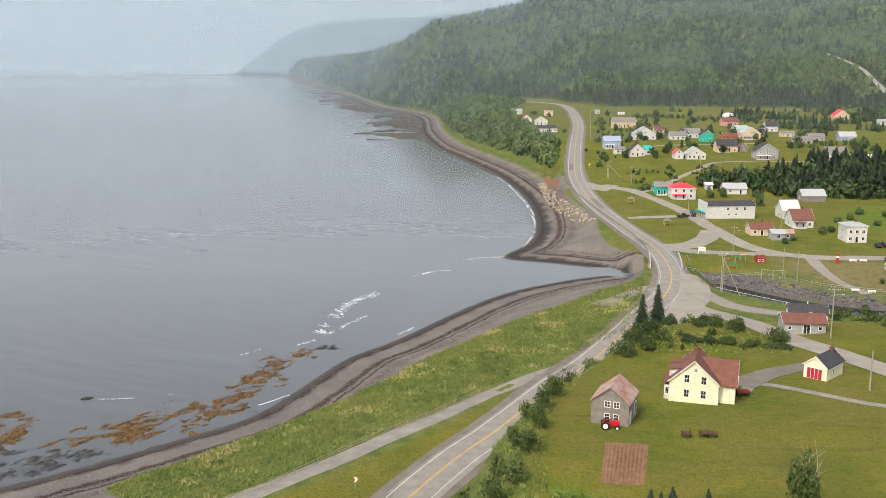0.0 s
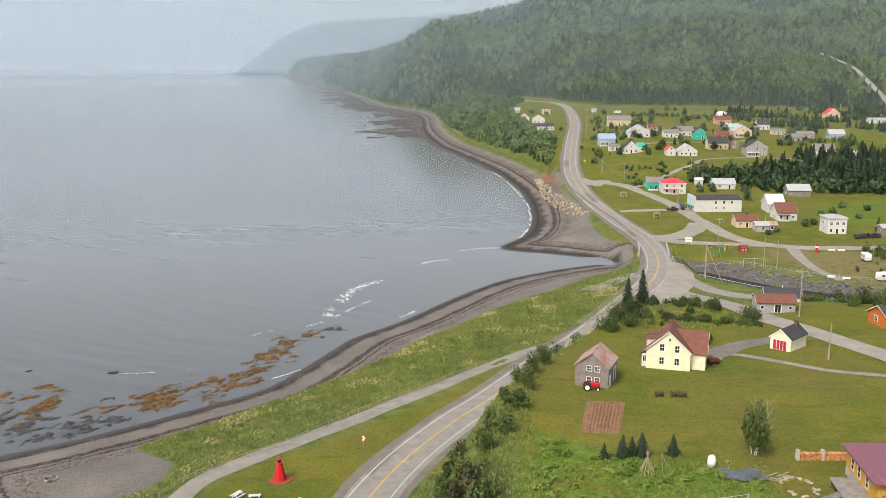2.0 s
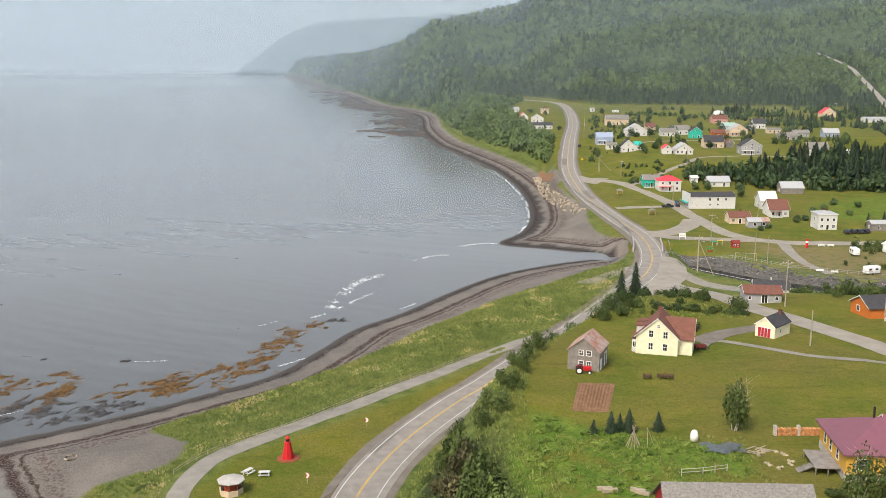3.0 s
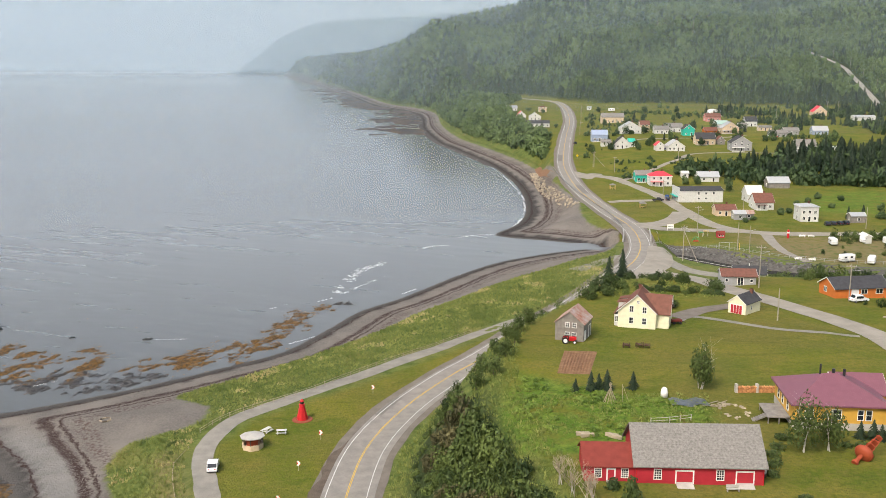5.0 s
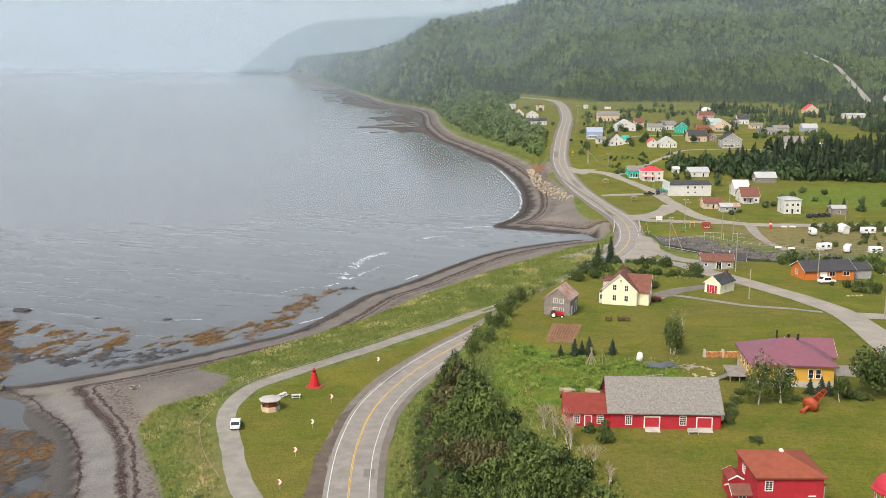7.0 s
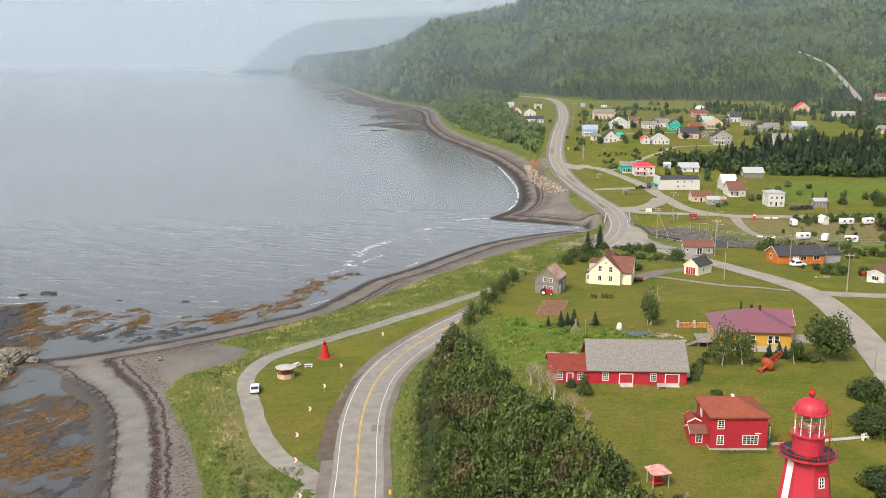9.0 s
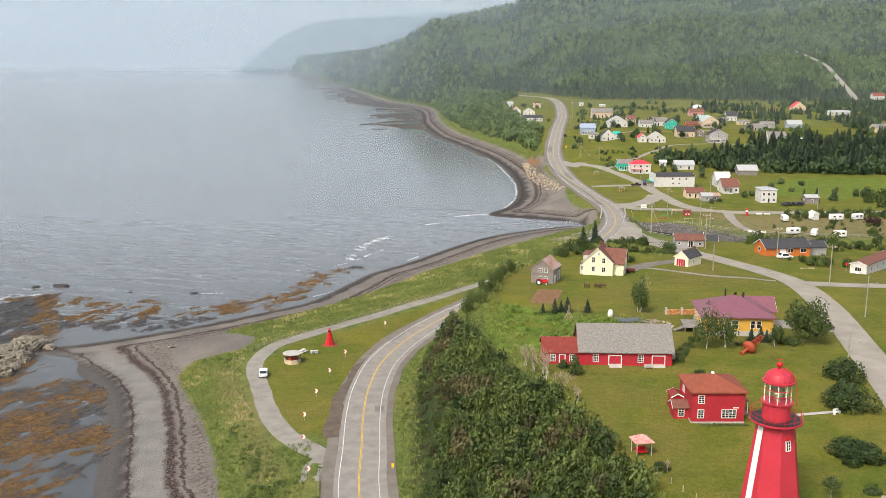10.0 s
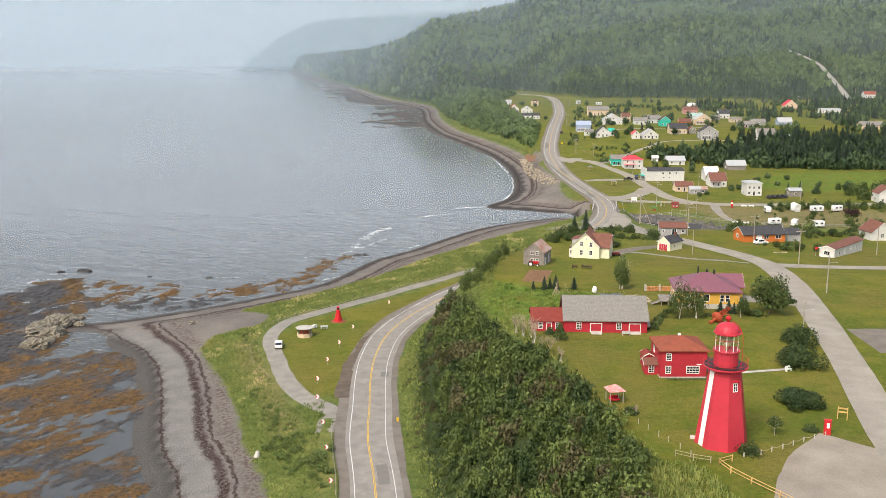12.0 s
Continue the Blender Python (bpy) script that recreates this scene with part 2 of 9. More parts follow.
M["new_wood"] = material("new_wood", (0.55, 0.36, 0.14), 0.8, 0.25, 0.8, 0.3, 0.06)
M["bark"] = material("bark", (0.13, 0.105, 0.08), 0.95, 0.4, 0.6, 0.6, 0.06)
M["birch"] = material("birch", (0.45, 0.42, 0.38), 0.9, 0.4, 0.4, 0.4, 0.06)
M["dead_wood"] = material("dead_wood", (0.36, 0.3, 0.22), 0.95, 0.3, 0.6, 0.3, 0.05)
M["dark_metal"] = material("dark_metal", (0.05, 0.05, 0.055), 0.45, 0.3, 0.5, 0, 0.05, metal=0.6)
M["steel"] = material("steel", (0.45, 0.46, 0.47), 0.5, 0.2, 0.8, 0, 0.1, metal=0.7)
M["wire"] = material("wire", (0.03, 0.03, 0.032), 0.6, 0.2, 0.5, 0, 0.1)
M["rubber"] = material("rubber", (0.02, 0.02, 0.02), 0.8, 0.3, 0.3, 0, 0.05)
M["red_paint"] = material("red_paint", (0.5, 0.02, 0.025), 0.4, 0.15, 0.8, 0, 0.1)
M["sign_red"] = material("sign_red", (0.6, 0.02, 0.02), 0.4, 0.1, 0.8, 0, 0.1)
M["sign_yellow"] = material("sign_yellow", (0.75, 0.5, 0.02), 0.4, 0.1, 0.8, 0, 0.1)
M["sign_green"] = material("sign_green", (0.02, 0.3, 0.12), 0.4, 0.1, 0.8, 0, 0.1)
M["buoy"] = material("buoy", (0.36, 0.065, 0.028), 0.6, 0.3, 0.9, 0.1, 0.1, other=(0.28, 0.06, 0.025))
M["tarpaulin"] = material("tarpaulin", (0.13, 0.15, 0.17), 0.4, 0.3, 0.8, 0.2, 0.2, other=(0.06, 0.07, 0.075))
M["soil"] = material("soil", (0.22, 0.12, 0.065), 0.95, 0.35, 0.9, 0.8, 0.2)
M["rock"] = material("rock", (0.2, 0.19, 0.175), 0.9, 0.4, 1.5, 0.7, 0.2, other=(0.09, 0.085, 0.08))
M["pale_rock"] = material("pale_rock", (0.34, 0.29, 0.215), 0.9, 0.3, 1.5, 0.7, 0.2, random=0.25)
M["grey_rock"] = material("grey_rock", (0.13, 0.126, 0.12), 0.9, 0.4, 1.0, 0.6, 0.2, random=0.3)
M["car_white"] = material("car_white", (0.75, 0.76, 0.77), 0.25, 0.05, 1, 0, 0.3, spec=0.5)
M["car_dark"] = material("car_dark", (0.03, 0.032, 0.038), 0.25, 0.1, 1, 0, 0.3, spec=0.5)
M["car_blue"] = material("car_blue", (0.03, 0.07, 0.2), 0.25, 0.1, 1, 0, 0.3, spec=0.5)
M["foam"] = material("foam", (0.8, 0.82, 0.83), 0.6, 0.15, 0.8, 0.3, 0.2)
M["outcrop"] = material("outcrop", (0.085, 0.085, 0.088), 0.75, 0.4, 2.2, 0.9, 0.3, other=(0.035, 0.035, 0.037))
M["tan_rock"] = material("tan_rock", (0.3, 0.26, 0.19), 0.9, 0.3, 0.9, 0.9, 0.25, other=(0.085, 0.078, 0.066))
M["car_park"] = material("car_park", (0.33, 0.29, 0.235), 0.95, 0.3, 7.0, 0.4, 0.3, other=(0.19, 0.165, 0.135))
M["track"] = material("track", (0.185, 0.172, 0.15), 0.95, 0.3, 2.4, 0.5, 0.2, other=(0.285, 0.265, 0.23))
M["bank_rock"] = material("bank_rock", (0.05, 0.048, 0.046), 0.95, 0.4, 0.8, 0.9, 0.3, other=(0.14, 0.13, 0.12))
M["wet_rock"] = material("wet_rock", (0.03, 0.03, 0.03), 0.4, 0.3, 0.8, 0.5, 0.2)
M["conifer"] = leafy("conifer", (0.011, 0.022, 0.013), (0.055, 0.08, 0.034), each=0.28)
M["woods"] = leafy("woods", (0.02, 0.042, 0.02), (0.13, 0.18, 0.066), each=0.32)
M["shrub"] = leafy("shrub", (0.02, 0.038, 0.011), (0.125, 0.165, 0.042), yellow=(0.17, 0.14, 0.07), each=0.24)
M["dry_shrub"] = leafy("dry_shrub", (0.03, 0.03, 0.013), (0.125, 0.115, 0.05), each=0.4)
M["garden_leaf"] = leafy("garden_leaf", (0.06, 0.11, 0.016), (0.2, 0.27, 0.05), each=0.25)
M["rust"] = material("rust", (0.09, 0.05, 0.035), 0.85, 0.4, 0.4, 0.2, 0.06)
M["maroon_leaf"] = leafy("maroon_leaf", (0.03, 0.008, 0.012), (0.07, 0.02, 0.03))
M["log_end"] = material("log_end", (0.5, 0.24, 0.1), 0.9, 0.4, 0.4, 0.3, 0.06, random=0.35)
M["faded_red"] = material("faded_red", (0.5, 0.1, 0.1), 0.8, 0.4, 0.5, 0.2, 0.15, other=(0.6, 0.42, 0.38))
M["tall_grass"] = leafy("tall_grass", (0.115, 0.155, 0.036), (0.31, 0.325, 0.1), yellow=(0.43, 0.36, 0.17), each=0.22)


# ---- mesh helpers ----
def finish(name, me, material, parent=None, label="", smooth=False):
    me.materials.append(M[material] if isinstance(material, str) else material)
    if smooth:
        me.polygons.foreach_set("use_smooth", [True] * len(me.polygons))
    ob = new(name, me)
    if parent is not None:
        ob.parent = parent
    if label:
        ob["label"] = label
    return ob


def part(name, bm, material, parent, label="", smooth=False):
    me = bpy.data.meshes.new(name)
    bm.to_mesh(me)
    bm.free()
    return finish(name, me, material, parent, label, smooth)


def thing(name, m, label, category, group="", kind=""):
    ob = new(name)
    ob.matrix_world = m
    return tagged(ob, label, category, group, kind)


def box(bm, x0, y0, z0, x1, y1, z1, bevel=0.0):
    b = bmesh.new() if bevel else bm
    v = [b.verts.new((x, y, z)) for z in (z0, z1) for y in (y0, y1) for x in (x0, x1)]
    for f in ((0, 2, 3, 1), (4, 5, 7, 6), (0, 1, 5, 4), (2, 6, 7, 3), (0, 4, 6, 2), (1, 3, 7, 5)):
        b.faces.new([v[i] for i in f])
    if bevel:
        bmesh.ops.bevel(b, geom=b.edges[:], offset=bevel, segments=1, affect="EDGES")
        me = bpy.data.meshes.new("tmp")
        b.to_mesh(me)
        b.free()
        bm.from_mesh(me)
        bpy.data.meshes.remove(me)
    return bm


def boxes(*args, bevel=0.0):
    bm = bmesh.new()
    for a in args:
        box(bm, *a, bevel=bevel)
    return bm


def prism(bm, poly, z0, z1):
    """An upright block over a plan polygon, given counter-clockwise."""
    lo = [bm.verts.new((x, y, z0)) for x, y in poly]
    hi = [bm.verts.new((x, y, z1)) for x, y in poly]
    n = len(poly)
    bm.faces.new(hi)
    bm.faces.new(lo[::-1])
    for i in range(n):
        bm.faces.new((lo[i], lo[(i + 1) % n], hi[(i + 1) % n], hi[i]))
    return bm


def lathe(bm, profile, n=16, cx=0.0, cy=0.0, turn=0.0):
    """A turned shape from rows of radius and height."""
    rings = []
    for r, z in profile:
        rings.append([bm.verts.new((cx + r * math.cos(turn + 6.28318 * k / n), cy + r * math.sin(turn + 6.28318 * k / n), z)) for k in range(n)])
    for a, b in zip(rings[:-1], rings[1:]):
        for k in range(n):
            bm.faces.new((a[k], a[(k + 1) % n], b[(k + 1) % n], b[k]))
    bm.faces.new(rings[-1])
    bm.faces.new(rings[0][::-1])
    return bm


def rod(bm, a, b, r0, r1=None, n=6):
    """A round bar from a to b."""
    a, b = Vector(a), Vector(b)
    r1 = r0 if r1 is None else r1
    q = (b - a).to_track_quat("Z", "Y").to_matrix()
    ra, rb = [], []
    for k in range(n):
        c = Vector((math.cos(6.28318 * k / n), math.sin(6.28318 * k / n), 0))
        ra.append(bm.verts.new(a + q @ (c * r0)))
        rb.append(bm.verts.new(b + q @ (c * r1)))
    for k in range(n):
        bm.faces.new((ra[k], ra[(k + 1) % n], rb[(k + 1) % n], rb[k]))
    bm.faces.new(rb)
    bm.faces.new(ra[::-1])
    return bm


def mesh_from(name, verts, faces, tone=None):
    """A mesh from arrays of places and of triangles or quads, all of one size."""
    me = bpy.data.meshes.new(name)
    verts, faces = np.asarray(verts, np.float32), np.asarray(faces, np.int32)
    k = faces.shape[1]
    me.vertices.add(len(verts))
    me.vertices.foreach_set("co", verts.ravel())
    me.loops.add(faces.size)
    me.loops.foreach_set("vertex_index", faces.ravel())
    me.polygons.add(len(faces))
    me.polygons.foreach_set("loop_start", np.arange(0, faces.size, k, dtype=np.int32))
    if tone is not None:
        me.attributes.new("tone", "FLOAT", "POINT").data.foreach_set("value", np.asarray(tone, np.float32))
    me.update(calc_edges=True)
    me.validate()
    return me




# ---- ground, sea ----
def grid_axis(knots):
    """Grid lines: rows of (from, to, step)."""
    out = []
    for a, b, s in knots:
        out.append(np.arange(a, b, s))
    return np.concatenate(out + [[knots[-1][1]]])


GRASS_EDGE = [(-22, -900), (-16, -60), (-23, 0), (-28.7, 32), (-31.3, 41), (-36.9, 53.5), (-40.9, 67.5), (-47, 84.5), (-53.7, 100), (-60, 114),
              (-58, 124), (-48, 128), (-47, 138), (-57, 149), (-44, 165), (-32, 180), (-15, 201), (0, 224), (17.7, 246), (36, 263), (50, 281), (62, 293),
              (70, 322), (67, 334), (63, 348), (61, 358), (62.5, 380), (65, 400), (62, 430), (60, 460)]
gx = grid_axis([(-4700, -900, 190), (-900, -200, 25), (-200, -140, 6), (-140, 160, 2), (160, 300, 4), (300, 700, 10), (700, 1500, 25), (1500, 4700, 160)])
gy = grid_axis([(-890, -150, 40), (-150, -20, 6), (-20, 380, 2), (380, 640, 4), (640, 1200, 8), (1200, 2200, 20), (2200, 4700, 60)])
X, Y = np.meshgrid(gx, gy)
x, y = X.ravel(), Y.ravel()
shore = shore_distance(x, y)
z = ground(x, y, shore)
nx, ny = len(gx), len(gy)
i = (np.arange(ny - 1)[:, None] * nx + np.arange(nx - 1)).ravel()
me = mesh_from("ground", np.stack([x, y, z], -1), np.stack([i, i + 1, i + nx + 1, i + nx], -1))
edge = spline(GRASS_EDGE, 5)
turf = np.vstack([edge, [(60, 470), (6500, 470), (6500, -900)]])
veg = signed(x, y, turf)
veg = np.where(y > 470, shore - 21, veg)
foot = beyond_foot(x, y)
wood = np.clip(foot / 10, 0, 1) * (shore > np.interp(y, [1000, 1250], [48, 24]))
# bare earth under the thicket, its shade painted in as dark duff colour
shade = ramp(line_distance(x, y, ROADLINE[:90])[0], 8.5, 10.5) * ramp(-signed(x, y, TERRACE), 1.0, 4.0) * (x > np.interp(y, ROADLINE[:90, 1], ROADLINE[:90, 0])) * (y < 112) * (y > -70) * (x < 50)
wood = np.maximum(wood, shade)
# mown: lawns on the terrace, by the road and in the village
mown = np.clip((signed(x, y, TERRACE) + 1) / 3, 0, 1)
low = signed(x, y, [(-30, 76), (-40, 104), (-41, 118), (-36, 132), (-18, 150), (2, 172), (24, 198), (20, 178), (2, 150), (-8, 130), (-14, 100), (-16, 70)])
mown = np.maximum(mown, np.clip(low / 2 + 0.5, 0, 1))
mown = np.maximum(mown, (y > 300) * np.clip((x - 62) / 8, 0, 1) * 0.9)
dry = np.clip(signed(x, y, [(112, 318), (180, 312), (230, 290), (180, 262), (132, 262), (116, 280)]) / 8 + 0.4, 0, 1)
dry = np.maximum(dry, 0.9 * np.clip(1 - line_distance(x, y, [(-30, 60), (-38, 84), (-44, 100), (-50, 116)])[0] / 4, 0, 1))
# damp dark gravel at the waterline; pale fine sand on the rim of the tidal pool
open_beach = ramp(y, 126, 142)
damp = (1 - open_beach) * ramp(-shore, -0.6, 0.6) + open_beach * (1 - ramp(shore + 1.2 * lumps(x, y, 14, 77), np.interp(y, [140, 320, 340, 700], [3.2, 4.0, 6.0, 5.2]), np.interp(y, [140, 320, 340, 700], [4.6, 5.4, 7.4, 6.8])))
pale = (1 - open_beach) * ramp(shore, -0.4, 0.6) * (1 - ramp(shore, 6.0, 8.0))
lush = 0.8 * np.clip(signed(x, y, [(152, 372), (170, 415), (200, 432), (330, 436), (330, 366), (190, 352)]) / 10, 0, 1)
lush = np.maximum(lush, np.clip(signed(x, y, [(9, 100), (14, 117), (22, 111), (31, 106), (44, 103), (42, 91), (29, 88.5), (27, 84), (19, 80), (10, 82), (8, 90)]) / 2 + 0.3, 0, 1))
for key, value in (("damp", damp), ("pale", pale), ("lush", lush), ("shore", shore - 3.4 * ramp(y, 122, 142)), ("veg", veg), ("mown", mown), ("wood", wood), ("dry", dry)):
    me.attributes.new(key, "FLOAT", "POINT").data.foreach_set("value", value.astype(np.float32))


def ground_material():
    m = bpy.data.materials.new("ground")
    m.use_nodes = True
    nt = m.node_tree
    b = nt.nodes["Principled BSDF"]
    b.inputs["Roughness"].default_value = 0.95
    b.inputs["Specular IOR Level"].default_value = 0.15
    geo = nt.nodes.new("ShaderNodeNewGeometry")

    def noise_at(size, detail=5, stretch=None):
        n = nt.nodes.new("ShaderNodeTexNoise")
        n.inputs["Scale"].default_value = 1.0 / size
        n.inputs["Detail"].default_value = detail
        n.inputs["Roughness"].default_value = 0.6
        if stretch:
            mp = nt.nodes.new("ShaderNodeMapping")
            mp.inputs["Scale"].default_value = stretch
            nt.links.new(geo.outputs["Position"], mp.inputs["Vector"])
            nt.links.new(mp.outputs[0], n.inputs["Vector"])
        else:
            nt.links.new(geo.outputs["Position"], n.inputs["Vector"])
        return n.outputs["Fac"]

    def attr(name):
        n = nt.nodes.new("ShaderNodeAttribute")
        n.attribute_name = name
        return n.outputs["Fac"]

    def fmath(op, a, c, d=None):
        n = nt.nodes.new("ShaderNodeMath")
        n.operation = op
        for k, v in enumerate((a, c, d)):
            if v is None:
                continue
            if isinstance(v, (int, float)):
                n.inputs[k].default_value = v
            else:
                nt.links.new(v, n.inputs[k])
        return n.outputs[0]

    def span(v, a, c, lo=0.0, hi=1.0):
        n = nt.nodes.new("ShaderNodeMapRange")
        for k, w in enumerate((v, a, c, lo, hi)):
            if isinstance(w, (int, float)):
                n.inputs[k].default_value = w
            else:
                nt.links.new(w, n.inputs[k])
        return n.outputs[0]

    def mixed(f, a, c):
        n = nt.nodes.new("ShaderNodeMix")
        n.data_type = "RGBA"
        nt.links.new(f, n.inputs[0])
        for k, v in ((6, a), (7, c)):
            if isinstance(v, tuple):
                n.inputs[k].default_value = (*v, 1)
            else:
                nt.links.new(v, n.inputs[k])
        return n.outputs[2]

    big, mid, small = noise_at(14), noise_at(2.6), noise_at(0.45)
    s = fmath("ADD", attr("shore"), fmath("MULTIPLY_ADD", mid, 3.0, fmath("MULTIPLY_ADD", small, 1.4, -2.2)))
    sand = mixed(span(small, 0.35, 0.7), (0.12, 0.108, 0.097), (0.185, 0.167, 0.149))
    sand = mixed(span(big, 0.4, 0.7), sand, (0.205, 0.183, 0.161))
    fine = mixed(span(noise_at(5, 4), 0.35, 0.65), (0.165, 0.158, 0.147), (0.215, 0.205, 0.19))
    sand = mixed(attr("pale"), sand, fine)
    wet = mixed(small, (0.034, 0.031, 0.029), (0.07, 0.064, 0.059))
    silt = mixed(mid, (0.075, 0.07, 0.064), (0.105, 0.098, 0.09))
    wet = mixed(span(fmath("MULTIPLY", attr("shore"), -1), 0.6, 3.0), wet, silt)
    col = mixed(attr("damp"), sand, wet)
    # lines of cast-up weed along the tide marks
    for at, width in ((0.1, 0.45), (7.4, 1.5), (9.6, 0.6)):
        near = span(fmath("ABSOLUTE", fmath("SUBTRACT", s, at), 0), width * 0.35, width, 1.0, 0.0)
        near = fmath("MULTIPLY", near, span(noise_at(0.33, 6), 0.34, 0.52))
        col = mixed(near, col, (0.036, 0.019, 0.016))
    near = span(fmath("ABSOLUTE", fmath("SUBTRACT", s, 12.5), 0), 0.5, 2.6, 0.75, 0.0)
    col = mixed(fmath("MULTIPLY", near, span(noise_at(0.7, 6), 0.45, 0.6)), col, (0.07, 0.04, 0.032))
    # grasses
    lawn = mixed(span(big, 0.38, 0.62), (0.092, 0.12, 0.012), (0.158, 0.152, 0.018))
    lawn = mixed(span(noise_at(7, 6), 0.49, 0.66, 0.0, 0.85), lawn, (0.185, 0.155, 0.03))
    lawn = mixed(span(noise_at(30, 4), 0.46, 0.62, 0.0, 0.65), lawn, (0.16, 0.13, 0.034))
    lawn = mixed(span(noise_at(4.5, 5, (0.35, 1.6, 1)), 0.55, 0.72, 0.0, 0.6), lawn, (0.055, 0.082, 0.01))
    lawn = mixed(span(mid, 0.55, 0.75, 0.0, 0.7), lawn, (0.15, 0.135, 0.03))
    lawn = mixed(span(small, 0.4, 0.66, 0.0, 0.6), lawn, (0.045, 0.074, 0.01))
    lawn = mixed(span(noise_at(0.9, 6), 0.5, 0.68, 0.0, 0.45), lawn, (0.2, 0.162, 0.042))
    rough_grass = mixed(span(mid, 0.35, 0.65), (0.075, 0.108, 0.024), (0.165, 0.185, 0.05))
    rough_grass = mixed(span(big, 0.5, 0.7), rough_grass, (0.21, 0.19, 0.06))
    rough_grass = mixed(span(small, 0.35, 0.75, 0.0, 0.6), rough_grass, (0.035, 0.065, 0.013))
    green = mixed(attr("mown"), rough_grass, lawn)
    fresh = mixed(span(mid, 0.4, 0.62), (0.085, 0.15, 0.016), (0.15, 0.205, 0.03))
    fresh = mixed(span(small, 0.45, 0.7, 0.0, 0.8), fresh, (0.035, 0.065, 0.012))
    green = mixed(fmath("MULTIPLY", attr("lush"), span(noise_at(6, 5), 0.36, 0.5)), green, fresh)
    straw = mixed(small, (0.155, 0.125, 0.05), (0.21, 0.17, 0.085))
    green = mixed(fmath("MULTIPLY", attr("dry"), span(mid, 0.3, 0.55)), green, straw)
    v = fmath("ADD", attr("veg"), fmath("MULTIPLY_ADD", mid, 4.0, -2.0))
    col = mixed(span(v, -0.6, 0.6), col, green)
    # forest floor; under the thicket the same dark colour also paints in shade
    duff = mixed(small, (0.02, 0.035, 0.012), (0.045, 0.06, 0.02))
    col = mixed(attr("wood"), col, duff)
    nt.links.new(col, b.inputs["Base Color"])
    bp = nt.nodes.new("ShaderNodeBump")
    bp.inputs["Strength"].default_value = 0.8
    bp.inputs["Distance"].default_value = 0.4
    nt.links.new(fmath("MULTIPLY_ADD", mid, 0.8, small), bp.inputs["Height"])
    nt.links.new(bp.outputs[0], b.inputs["Normal"])
    return m




def grid_value(grid, x, y):
    """A value of the ground sheet between its grid points."""
    x, y = np.asarray(x, float), np.asarray(y, float)
    i = np.clip(np.searchsorted(gx, x) - 1, 0, nx - 2)
    j = np.clip(np.searchsorted(gy, y) - 1, 0, ny - 2)
    u = np.clip((x - gx[i]) / (gx[i + 1] - gx[i]), 0, 1)
    v = np.clip((y - gy[j]) / (gy[j + 1] - gy[j]), 0, 1)
    return (grid[j, i] * (1 - u) + grid[j, i + 1] * u) * (1 - v) + (grid[j + 1, i] * (1 - u) + grid[j + 1, i + 1] * u) * v


HEIGHTS, SHORES = z.reshape(ny, nx), shore.reshape(ny, nx)


def surface(x, y):
    return grid_value(HEIGHTS, x, y)


def from_shore(x, y):
    return grid_value(SHORES, x, y)


def gz(x, y):
    return float(surface(x, y))


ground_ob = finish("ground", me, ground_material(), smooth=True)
tagged(ground_ob, "coastal land with dark sand beach, lawns and rough grass", "ground", kind="structure")


def sea_y(nt, geo):
    sp = nt.nodes.new("ShaderNodeSeparateXYZ")
    nt.links.new(geo.outputs["Position"], sp.inputs[0])
    return sp.outputs[1]


